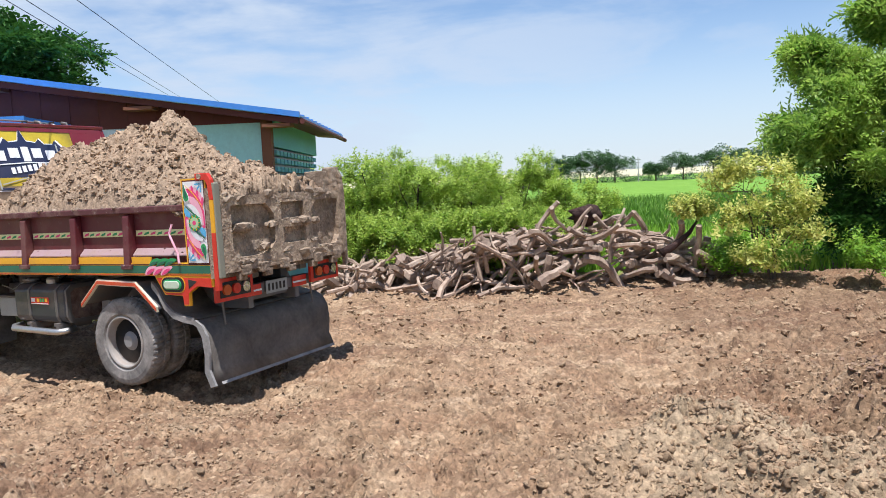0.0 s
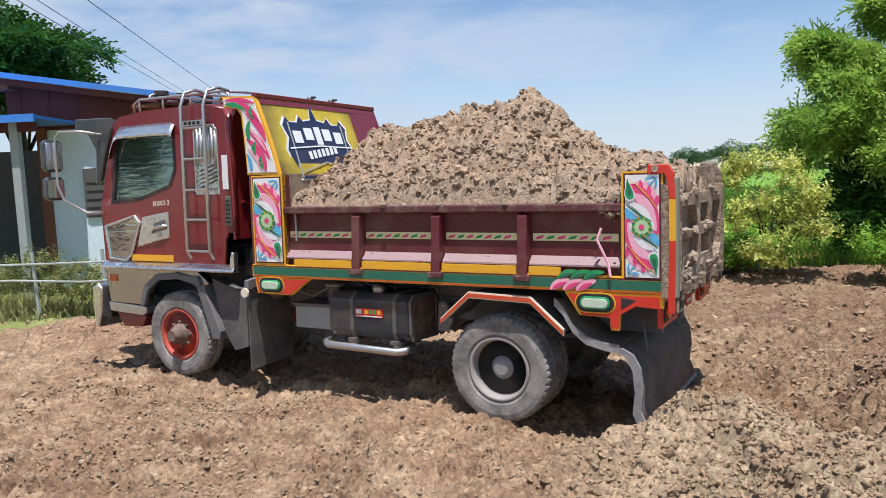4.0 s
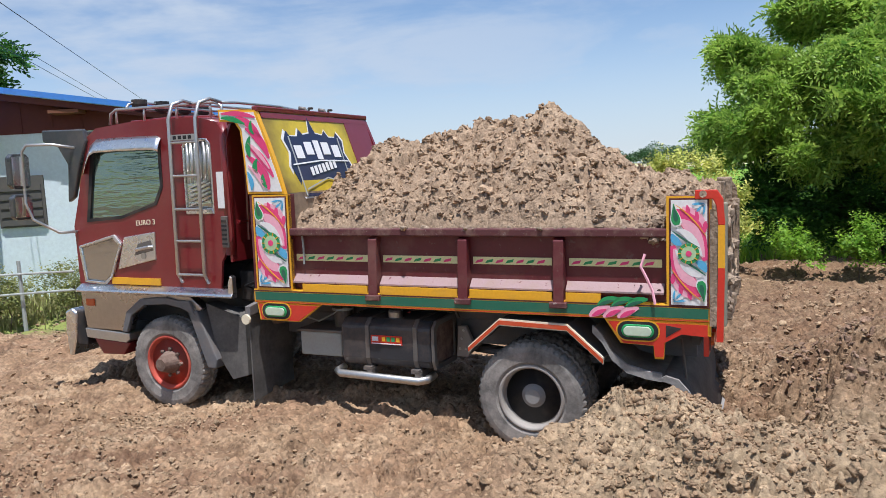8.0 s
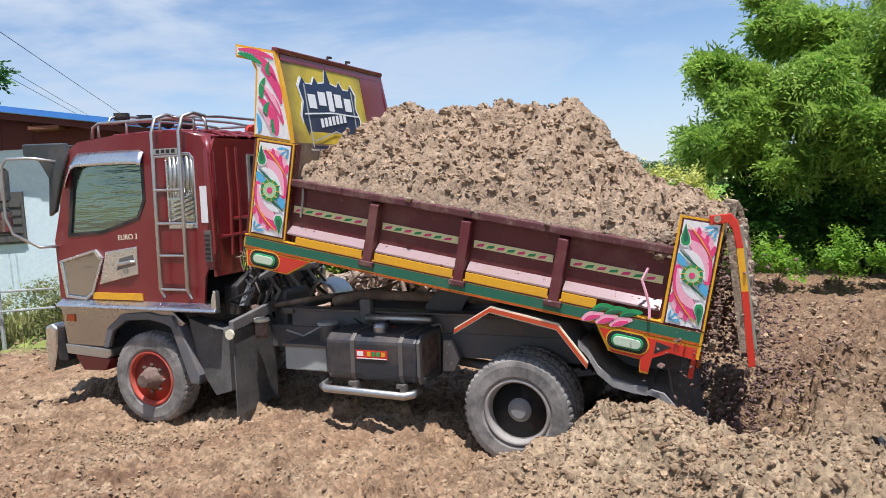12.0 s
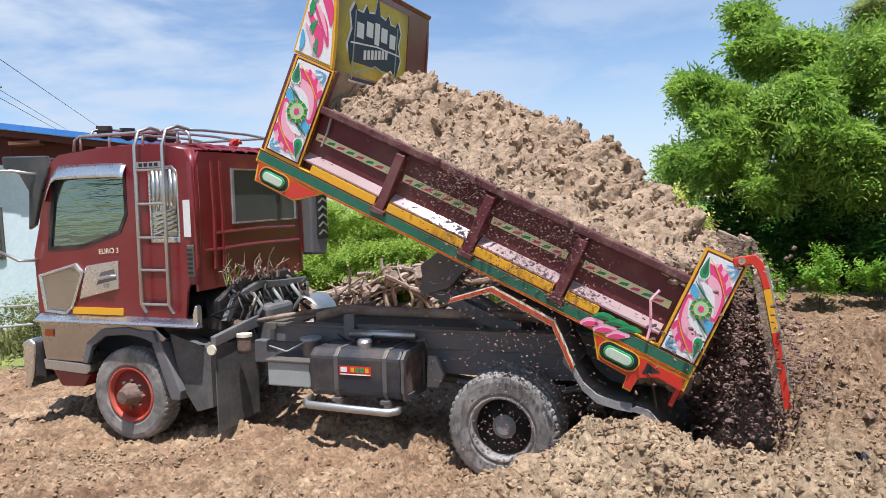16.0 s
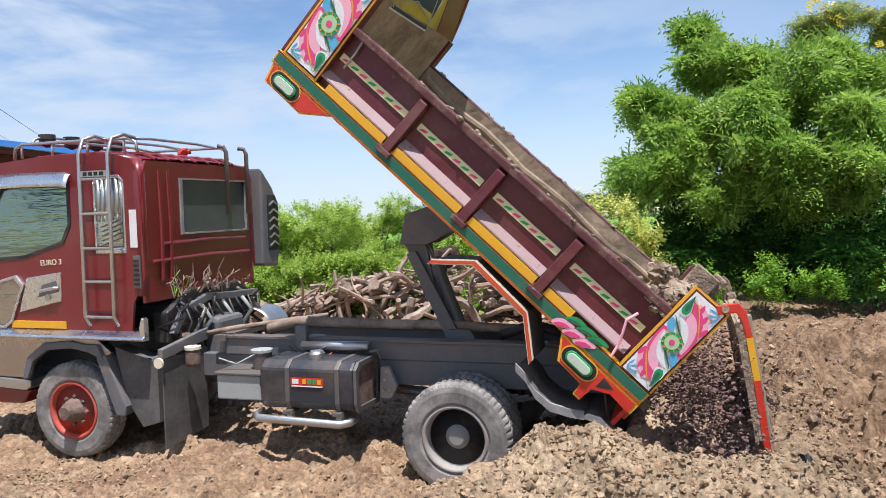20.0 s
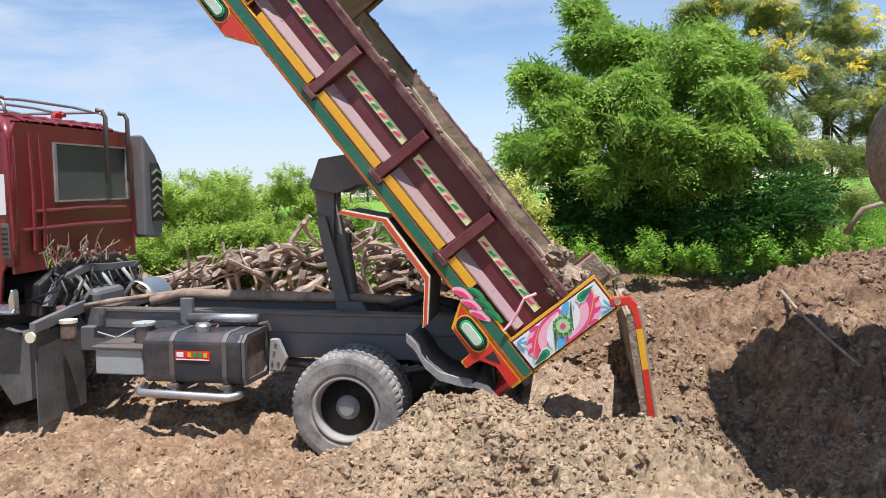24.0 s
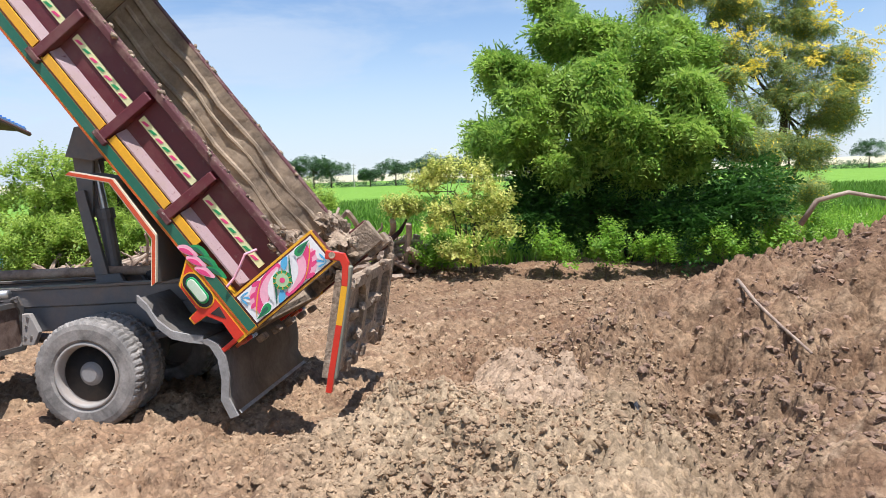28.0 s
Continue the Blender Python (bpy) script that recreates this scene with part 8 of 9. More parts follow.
    for k in range(6):
        z = 1.98 + k * 0.10
        add("intake_louvre", Mesh().prism([(2.29, z), (2.39, z + 0.05), (2.50, z), (2.50, z + 0.02), (2.39, z + 0.072), (2.29, z + 0.02)], -3.038, -3.02, "x"), m_dullchrome, "shiny chevron louvre")


def rear_flap(truck):
    """Curved sheet behind the rear wheels; its lower part bends up when it meets the bank."""
    up = [(0.52, 1.06), (0.60, 0.98), (0.68, 0.84), (0.80, 0.74), (0.96, 0.70), (1.08, 0.685)]
    y0, y1 = 0.06, 2.14
    m = Mesh().sheet([[(x, y0 + (y1 - y0) * t / 6, z) for t in range(7)] for x, z in up], (0.012, 0, 0.012))
    f = part("rear_mudflap", m, m_mudflap, truck, "wide grey rubber rear mudflap", smooth=True)
    edge = Mesh().prism([(x, z + 0.035) for x, z in up] + [(x, z - 0.035) for x, z in up[::-1]], y0 - 0.02, y0 + 0.01)
    part("flap_edge", edge, m_paleflap, f, "pale worn flap edge")
    lo = [(0.0, 0.0), (0.09, -0.05), (0.15, -0.16), (0.17, -0.34), (0.15, -0.52), (0.22, -0.68)]
    g = part("mudflap_foot", Mesh().sheet([[(x, y0 + (y1 - y0) * t / 6, z) for t in range(7)] for x, z in lo], (0.014, 0, 0)), m_mudflap, truck, "grey rubber flap foot with a worn pale hem", smooth=True)
    g.location = (1.08, 0, 0.685)
    part("flap_edge", Mesh().prism([(x + 0.035, z + 0.01) for x, z in lo] + [(x - 0.035, z - 0.01) for x, z in lo[::-1]], y0 - 0.02, y0 + 0.01), m_paleflap, g)
    part("flap_hem", Mesh().prism([(0.13, -0.56), (0.215, -0.69), (0.24, -0.68), (0.155, -0.55)], y0 + 0.1, y1), m_paleflap, g)
    return g


def chassis(truck):
    add = lambda n, m, mat, lab="", bv=0.0, sm=False: part(n, m, mat, truck, lab, bv, sm)
    for y in (0.66, 1.46):
        add("frame_rail", Mesh().box(-5.1, 1.30, y, y + 0.08, 0.72, 0.96), m_chassis, "black chassis rail", 0.01)
        add("subframe", Mesh().box(-2.66, 1.12, y - 0.02, y + 0.10, 0.962, 1.13), m_chassis, "dusty black subframe", 0.008)
        add("subframe_top", Mesh().box(-2.66, 1.12, y - 0.04, y + 0.12, 1.132, 1.155), m_grey)
    for x in (-4.6, -3.0, -2.1, -1.0, 0.2, 1.05):
        add("cross_member", Mesh().box(x, x + 0.12, 0.74, 1.46, 0.78, 0.94), m_chassis)
    add("rear_axle", Mesh().tube([(0, 0.3, 0.46), (0, 0.85, 0.46), (0, 1.1, 0.47), (0, 1.35, 0.46), (0, 1.9, 0.46)], 0.10, 12), m_chassis, "", 0, True)
    add("differential", Mesh().lathe([(0.05, -0.2), (0.2, -0.12), (0.22, 0.0), (0.2, 0.12), (0.05, 0.2)], (0, 1.1, 0.46), 20), m_chassis, sm=True)
    add("front_axle", Mesh().tube([(FRONT, 0.2, 0.46), (FRONT, 2.0, 0.46)], 0.07, 10), m_chassis)
    for y in (0.60, 1.50):
        for k in range(4):
            z = 0.58 + k * 0.022
            add("leaf_spring", Mesh().tube([(-0.62 + k * 0.1, y, z + 0.10 - k * 0.02), (0, y, z - 0.03), (0.62 - k * 0.1, y, z + 0.10 - k * 0.02)], 0.02, 6), m_chassis)
    add("drive_shaft", Mesh().tube([(-3.2, 1.1, 0.78), (-0.15, 1.1, 0.50)], 0.05, 10), m_chassis)
    add("engine", Mesh().box(-4.6, -3.25, 0.75, 1.45, 0.75, 1.45).box(-3.3, -2.85, 0.85, 1.35, 0.7, 1.3), m_chassis, "grimy engine and gearbox", 0.05)
    rnd = random.Random(3)
    for k in range(9):
        y = rnd.uniform(0.35, 1.9)
        pts = [(-3.12 + rnd.uniform(-0.05, 0.2), y + rnd.uniform(-0.2, 0.2), 1.02 + j * 0.12 + rnd.uniform(-0.05, 0.05)) for j in range(5)]
        add("hose", Mesh().tube(pts, rnd.uniform(0.012, 0.024), 6), m_black if k % 3 else m_grey, sm=True)
    add("engine_cover", Mesh().prism([(0.35, 1.1), (1.9, 1.1), (1.9, 1.5), (1.7, 1.62), (0.75, 1.62), (0.35, 1.42)], -3.30, -3.12, "x"), m_black, "black engine bay cover", 0.02)
    bk = [(0.30, 1.22), (0.50, 1.46), (0.95, 1.56), (1.40, 1.52), (1.92, 1.50), (1.92, 1.43), (1.42, 1.44), (0.97, 1.48), (0.56, 1.40), (0.38, 1.20)]
    add("back_bracket", Mesh().prism(bk, -3.08, -3.02, "x"), m_chassis, "black steel bracket behind the cab", 0.008)
    arc = [(-3.0 + 0.26 * math.cos(radians(a)), 1.02 + 0.26 * math.sin(radians(a))) for a in range(150, -1, -15)]
    add("far_mudguard", Mesh().sheet([[(x, 1.72 + 0.09 * j, z) for j in range(6)] for x, z in arc], (0, 0, -0.01)), m_dullchrome, "shiny curved far mudguard", 0, True)
    for k in range(10):
        y = 0.5 + 0.13 * k
        add("hose", Mesh().tube([(-3.0, y, 1.45), (-2.98 + 0.03 * (k % 3), y + 0.06, 1.30), (-3.02, y + rnd.uniform(-0.1, 0.15), 1.12), (-3.05, y + 0.1, 0.98)], 0.010 + 0.006 * (k % 3), 6), (m_grey, m_black, m_box)[k % 3], sm=True)
    for k in range(46):
        y = rnd.gauss(1.0, 0.16) if k % 4 else rnd.gauss(1.62, 0.10)
        z = 1.58 + abs(rnd.gauss(0, 0.12)) * (1 if k % 4 else 0.5)
        a = Vector((-3.03 + rnd.uniform(-0.05, 0.05), y, z))
        q = [a + Vector((rnd.uniform(-0.03, 0.03), rnd.uniform(-0.045, 0.045), rnd.uniform(-0.045, 0.045))) for _ in range(2)]
        m = Mesh().add([a, q[0], a + (q[0] - a) + (q[1] - a), q[1], a + Vector((0.012, 0, 0.004))], [(0, 1, 4), (1, 2, 4), (2, 3, 4), (3, 0, 4), (0, 3, 2, 1)])
        add("dead_leaf", m, (m_wood, m_palewood, m_hub)[k % 3])
    # dried sprigs caught behind the cab
    for k in range(34):
        y = rnd.gauss(0.95, 0.22) if k % 3 else rnd.gauss(0.45, 0.12)
        a = Vector((-3.05 + rnd.uniform(-0.06, 0.1), y, 1.60 + rnd.uniform(-0.05, 0.08)))
        b = a + Vector((rnd.uniform(-0.05, 0.12), rnd.uniform(-0.18, 0.18), rnd.uniform(0.05, 0.30)))
        mid = a.lerp(b, 0.5) + Vector((rnd.uniform(-0.05, 0.05), rnd.uniform(-0.05, 0.05), 0.03))
        add("dry_sprig", Mesh().tube([a, mid, b], 0.008, 5, 0.004), m_weed if k % 9 == 0 else m_wood)
    # near side: fuel tank with straps, bar, battery box, pails
    tank = [(0.08, 0.66), (0.12, 0.58), (0.60, 0.56), (0.64, 0.60), (0.64, 0.98), (0.60, 1.03), (0.16, 1.03), (0.08, 0.97)]
    add("fuel_tank", Mesh().prism(tank, -1.93, -0.98, "x"), m_tank, "black steel fuel tank with a small sticker", 0.03)
    inner = [(0.36 + (a - 0.36) * 0.80, 0.80 + (b - 0.80) * 0.80) for a, b in tank]
    end = Mesh()
    for i in range(len(tank)):
        k = (i + 1) % len(tank)
        end.prism([tank[i], tank[k], inner[k], inner[i]], -0.975, -0.945, "x")
    add("tank_end_rim", end, m_strap, "worn raised rim of the tank end")
    add("tank_end_pan", Mesh().prism(inner, -0.979, -0.968, "x"), m_hub, "rusty sunken tank end")
    for x in (-1.66, -1.16):
        strap = [(0.07, 0.66), (0.11, 0.57), (0.60, 0.55), (0.60, 1.04), (0.155, 1.04), (0.07, 0.975)]
        add("tank_strap", Mesh().prism(strap, x, x + 0.045, "x"), m_strap, "worn steel strap", 0.006)
        add("strap_foot", Mesh().box(x - 0.02, x + 0.065, 0.05, 0.14, 0.545, 0.58), m_grey)
    add("filler_cap", Mesh().lathe([(0.07, 0), (0.075, 0.05), (0.06, 0.075), (0.0, 0.075)], (-1.42, 0.26, 1.03), 20, "z"), m_dullchrome, "round filler cap")
    add("tank_sticker", Mesh().box(-1.60, -1.27, 0.074, 0.078, 0.80, 0.885), m_red, "red sticker")
    add("sticker_badge", Mesh().box(-1.585, -1.52, 0.070, 0.0735, 0.83, 0.872), m_white, "white sticker badge")
    for k, mat in enumerate((m_yellow, m_leafgreen, m_leafgreen, m_yellow)):
        add("sticker_bar", Mesh().box(-1.48 + k * 0.05, -1.445 + k * 0.05, 0.070, 0.0735, 0.83, 0.872), mat)
    add("sticker_line", Mesh().box(-1.59, -1.28, 0.070, 0.0735, 0.803, 0.812), m_white)
    bar = [(-1.98, 0.20, 0.52), (-1.98, 0.08, 0.51), (-1.93, 0.04, 0.50), (-1.10, 0.04, 0.48), (-1.03, 0.08, 0.49), (-1.02, 0.22, 0.50)]
    add("side_bar", Mesh().tube(bar, 0.038, 12), m_dullchrome, "dusty chrome side bar", sm=True)
    for x in (-1.64, -1.14):
        add("bar_bracket", Mesh().box(x, x + 0.05, 0.05, 0.5, 0.50, 0.56), m_grey)
    add("battery_box", Mesh().box(-2.50, -2.02, 0.24, 0.62, 0.60, 0.84), m_box, "grey battery box", 0.015)
    add("battery_lid", Mesh().box(-2.52, -2.0, 0.22, 0.64, 0.842, 0.87), m_grey, "", 0.008)
    add("paint_pail", Mesh().lathe([(0.085, 0), (0.10, 0.16), (0.105, 0.165), (0.0, 0.165)], (-2.12, 0.46, 0.87), 20, "z"), m_grey, "small tin pail")
    add("pail_lid", Mesh().lathe([(0.108, 0), (0.108, 0.025), (0.0, 0.03)], (-2.12, 0.46, 1.036), 20, "z"), m_box)
    add("air_canister", Mesh().lathe([(0.06, 0), (0.075, 0.03), (0.075, 0.14), (0.05, 0.17), (0.0, 0.17)], (-2.80, 0.30, 0.90), 16, "z"), m_hub, "brown air canister")
    add("canister_cap", Mesh().lathe([(0.082, 0), (0.082, 0.03), (0.0, 0.035)], (-2.80, 0.30, 1.07), 16, "z"), m_cream)
    add("oil_filter", Mesh().lathe([(0.06, 0), (0.07, 0.02), (0.07, 0.13), (0.045, 0.17), (0.0, 0.17)], (-3.02, 0.50, 1.03), 16, "z"), m_hub)
    add("air_tank", Mesh().tube([(-1.7, 0.52, 1.10), (-1.0, 0.52, 1.11)], 0.045, 12), m_dullchrome, "small air tank", sm=True)
    for k in range(8):
        a = Vector((rnd.uniform(-2.8, -1.7), rnd.uniform(0.3, 0.6), rnd.uniform(0.9, 1.1)))
        b = a + Vector((rnd.uniform(0.2, 0.6), rnd.uniform(-0.1, 0.15), rnd.uniform(-0.1, 0.1)))
        add("cable", Mesh().tube([a, a.lerp(b, 0.4) + Vector((0, 0, -0.09)), b], 0.009, 5), (m_box, m_black, m_red)[k % 3], sm=True)
    add("upright_bracket", Mesh().box(-1.80, -1.68, 0.56, 0.62, 0.85, 1.28), m_chassis, "black upright bracket", 0.006)
    add("lever_bracket", Mesh().prism([(-0.90, 0.62), (-0.78, 0.62), (-0.72, 0.74), (-0.80, 0.92), (-0.88, 0.92)], 0.50, 0.56), m_rimgrey, "pale riveted lever bracket", 0.008)
    for x, z in ((-0.86, 0.70), (-0.80, 0.70), (-0.84, 0.80), (-0.82, 0.88)):
        add("rivet", Mesh().tube([(x, 0.49, z), (x, 0.505, z)], 0.014, 8), m_dullchrome)
    add("hose_hook", Mesh().tube([(-1.0, 0.6, 0.98), (-0.98, 0.52, 1.06), (-0.9, 0.5, 1.08), (-0.88, 0.52, 1.0)], 0.018, 6), m_grey)
    # front flap behind the cab, bracket and reflector
    add("front_mudflap", Mesh().prism([(0.0, 0.14), (0.70, 0.18), (0.72, 1.02), (0.0, 1.02)], -2.945, -2.93, "x"), m_flap, "hanging grey rubber mudflap")
    add("flap_bracket", Mesh().prism([(-0.02, 1.02), (0.74, 1.10), (0.74, 1.22), (-0.02, 1.12)], -2.97, -2.91, "x"), m_chassis, "", 0.008)
    add("flap_reflector", Mesh().tube([(-2.95, -0.02, 0.99), (-2.95, -0.045, 0.99)], 0.05, 18), m_cream, "round cream reflector")
    add("bed_rest", Mesh().box(-2.75, -2.62, 0.60, 1.60, 1.10, 1.16), m_grey)
    add("stay_beam", Mesh().tube([(-2.94, 0.72, 1.15), (-2.60, 0.70, 1.22), (-1.95, 1.6, 1.24)], 0.03, 6), m_wood, "pale wooden stay", sm=True)
    add("carried_log", Mesh().tube([(-2.3, 0.92, 1.18), (-2.0, 0.98, 1.26), (-1.2, 1.0, 1.25), (-0.2, 1.02, 1.24), (0.5, 1.02, 1.22)], 0.06, 10, 0.045), m_wood, "long pale log lying on the frame", sm=True)
    add("hose_coil", Mesh().tube([(0.2, 0.9, 1.18), (0.5, 0.95, 1.28), (0.8, 1.0, 1.2), (0.95, 1.0, 1.0)], 0.05, 8), m_black, sm=True)
    # rear: number plate with plain bars, crossbar, flags of colour
    add("rear_crossbar", Mesh().box(1.26, 1.34, 0.5, 1.7, 0.86, 0.98), m_chassis, "", 0.01)
    add("number_plate", Mesh().prism([(0.88, 0.99), (1.24, 0.99), (1.24, 0.85), (0.88, 0.85)], 1.36, 1.37, "x"), m_box, "dusty number plate")
    for k in range(5):
        add("plate_bar", Mesh().box(1.371, 1.375, 0.91 + k * 0.064, 0.94 + k * 0.064, 0.88, 0.96), m_black)
    for y in (0.55, 1.34):
        add("plate_flag", Mesh().box(1.36, 1.37, y, y + 0.25, 0.86, 0.98), m_red)
        add("plate_line", Mesh().box(1.371, 1.375, y, y + 0.25, 0.905, 0.925), m_white)
    for y in (0.35, 1.85):
        add("chain", Mesh().tube([(1.20, y, 0.95), (1.22, y, 0.8), (1.24, y, 0.6)], 0.012, 6), m_grey)
    # hoist foot on the frame
    add("hoist_foot", Mesh().prism([(-0.45, 0.95), (0.05, 0.95), (-0.10, 1.22), (-0.32, 1.22)], 0.90, 0.95).prism([(-0.45, 0.95), (0.05, 0.95), (-0.10, 1.22), (-0.32, 1.22)], 1.25, 1.30), m_chassis, "black hoist foot")


HOIST = (-0.30, 1.10, 1.16)   # lower pin of the tipping ram
KNEE = (-1.03, 0.62)          # upper pin, on the tipping body at rest


def hoist(truck):
    """Sleeve that turns on its lower pin, and the rod that slides in it."""
    s = part("hoist_sleeve", Mesh().tube([(0.06, 0, 0), (0.06, 0, 0.62)], 0.07, 14).tube([(0.06, 0, 0.60), (0.06, 0, 0.70)], 0.09, 14), m_chassis, truck, "black hoist ram sleeve with a collar")
    for y in (-0.16, 0.11):
        part("arm_plate", Mesh().prism([(-0.06, -0.06), (0.08, -0.06), (-0.03, 0.90), (-0.13, 0.90)], y, y + 0.05), m_chassis, s, "flat black arm plate", 0.006)
    r = part("hoist_rod", Mesh().tube([(0.06, 0, -0.60), (0.03, 0, 0.0)], 0.04, 14), m_dullchrome, truck, "steel hoist rod")
    for y in (-0.105, 0.055):
        part("arm_plate", Mesh().prism([(-0.135, -0.62), (-0.015, -0.62), (0.10, 0.02), (0.02, 0.08), (-0.12, 0.02)], y, y + 0.05), m_chassis, r, "flat black arm plate", 0.006)
    return s, r


def build_truck():
    truck = tagged(new("dump_truck"), "maroon tipper truck with painted floral panels, loaded with soil", "truck")
    red = paint("orange_red_rim", (0.50, 0.075, 0.045), 0.5, 0, 0.45)
    wheels = [wheel(truck, "front_wheel", FRONT, 0.10, -1, red, False, "front wheel with a red rim"),
              wheel(truck, "front_wheel", FRONT, WIDE - 0.10, 1, red, False, "front wheel with a red rim"),
              wheel(truck, "rear_wheel", 0, 0.08, -1, m_rimgrey, True, "twin rear wheel with a dusty rim"),
              wheel(truck, "rear_wheel", 0, WIDE - 0.08, 1, m_rimgrey, True, "twin rear wheel with a dusty rim")]
    chassis(truck)
    cab(truck)
    bed = dump_bed(truck)
    gate = tailgate(truck)
    foot = rear_flap(truck)
    sleeve, rod = hoist(truck)
    return truck, wheels, bed, gate, foot, sleeve, rod


# ---------- soil load, falling soil, and all that moves ----------
def truck_pose(t):
    ts = [r[0] for r in TRUCK]
    return pose(*[float(np.interp(t, ts, [r[k] for r in TRUCK])) for k in (1, 2, 3)], *[float(np.interp(t, ts, [r[k] for r in TRUCK])) for k in (6, 5, 4)])


def tilt_at(t):
    return float(np.interp(t, [r[0] for r in TRUCK], [r[7] for r in TRUCK]))


def load_pose(t):
    t = min(t, 24.5)
    return truck_pose(t) @ pose(HX, 0, HZ, 0, tilt_at(t), 0)


HEAP_X = [-2.6, -2.35, -1.84, -1.49, -0.8, -0.3, -0.05, 0.35, 0.72, 1.07, 1.5]
HEAP_Z = [2.15, 2.28, 2.72, 2.62, 2.74, 2.92, 2.96, 2.60, 2.34, 2.28, 2.22]
MID_X, MID_Z = [-2.5, -2.1, -1.3, -0.5, 0.0, 0.8, 1.5], [2.16, 2.34, 2.26, 2.10, 2.04, 2.10, 1.95]


def heap_top(x, y):
    """Height of the heaped load over the body, in the body's rest space."""
    ridge = np.interp(x, HEAP_X, HEAP_Z)
    edge = np.interp(x, [-2.5, -2.2, -1.0, 0.2, 1.0, 1.5], [2.0, 1.92, 1.93, 1.93, 1.92, 1.85])
    u = np.clip(1 - np.abs(y - 1.1) / 0.98, 0, 1)
    z = edge + (ridge - edge) * (1 - (1 - u) ** 1.35)
    wx, wy = x + 0.2 * fbm(x * 3, y * 3, 2, 91), y + 0.2 * fbm(x * 3 + 9, y * 3, 2, 92)
    tx, ty = wx + 0.07 * fbm(x * 11, y * 11, 2, 34), wy + 0.07 * fbm(x * 11 + 30, y * 11, 2, 35)
    z = z + 0.10 * fbm(x * 1.6, y * 1.6, 3, 93) * u + 0.13 * (billow(wx * 2.0, wy * 2.0, 94) - 0.5) * np.clip(u * 2.5, 0, 1)
    z = z + np.clip(u * 4, 0.2, 1) * (0.10 * (shards(tx * 3.4, ty * 3.4, 95) - 0.42) + 0.085 * (shards(tx * 7, ty * 7, 96) - 0.42)) + 0.05 * (shards(tx * 15, ty * 15, 98) - 0.42) + 0.03 * fbm(x * 25, y * 25, 3, 97, 0.65)
    return z


def mid_top(x, y):
    """The load's surface once its heap has gone: a sloping bed a little over the rails."""
    ridge = np.interp(x, MID_X, MID_Z)
    u = np.clip(1 - np.abs(y - 1.1) / 0.98, 0, 1)
    z = 1.84 + (ridge - 1.84) * (1 - (1 - u) ** 1.6)
    wx, wy = x + 0.2 * fbm(x * 3, y * 3, 2, 81), y + 0.2 * fbm(x * 3 + 9, y * 3, 2, 82)
    return z + 0.10 * (shards(wx * 4, wy * 4, 83) - 0.42) + 0.08 * (shards(wx * 9, wy * 9, 84) - 0.42) + 0.035 * fbm(x * 22, y * 22, 3, 85, 0.6)


def low_top(x, y):
    wx, wy = x + 0.2 * fbm(x * 3, y * 3, 2, 71), y + 0.2 * fbm(x * 3 + 9, y * 3, 2, 72)
    return 1.70 + 0.10 * fbm(x * 2, y * 2, 2, 73) + 0.10 * (billow(wx * 5, wy * 5, 74) - 0.5) + 0.05 * (billow(wx * 11, wy * 11, 75) - 0.5)


# height of the load's ridge along the body as it empties: time, heights at RIDGE_X
RIDGE_X = [-2.6, -2.1, -1.4, -0.7, -0.2, 0.3, 0.8, 1.4]
RIDGE = [(9.5, [3.0] * 8), (12.5, [2.4, 2.6, 2.75, 2.9, 3.0, 2.75, 2.35, 2.15]), (15.0, [2.2, 2.5, 2.75, 2.8, 2.93, 2.60, 2.18, 1.98]), (16.0, [2.15, 2.37, 2.42, 2.48, 2.53, 2.46, 2.28, 2.0]),
         (17.0, [2.14, 2.38, 2.26, 2.13, 2.06, 2.05, 2.06, 1.95]), (18.0, [2.0, 2.22, 2.26, 2.06, 1.96, 1.90, 1.85, 1.76]), (18.6, [1.60, 1.82, 1.98, 1.92, 1.82, 1.74, 1.66, 1.60]),
         (19.2, [1.25, 1.28, 1.34, 1.40, 1.44, 1.50, 1.52, 1.50]), (19.8, [1.2] * 8)]


def ridge_at(x, t):
    x = min(max(x, -2.6), 1.4)
    hs = [float(np.interp(x, RIDGE_X, h)) for _, h in RIDGE]
    return float(np.interp(t, [r[0] for r in RIDGE], hs))


def ridge_of(layer, x):
    return (float(np.interp(x, HEAP_X, HEAP_Z)), float(np.interp(x, MID_X, MID_Z)), 1.72)[layer]


# layers of the load: upper and lower surface, height of the ridge, and when its front, middle and back pass the tail
LAYERS = [(heap_top, mid_top, (13.4, 16.6, 18.6)), (mid_top, low_top, (16.0, 18.0, 19.2)), (low_top, None, (17.3, 18.8, 19.6))]


def crown(upper, lower, x, y, xc):
    """Height of one piece of the load over its rounded ends."""
    low = lower(x, y) - 0.10 if lower else np.full_like(x, 1.275)
    return low + np.maximum(upper(x, y) - low, 0.02) * np.sqrt(np.clip(1 - np.abs((x - xc) / 0.40) ** 6, 0, 1))


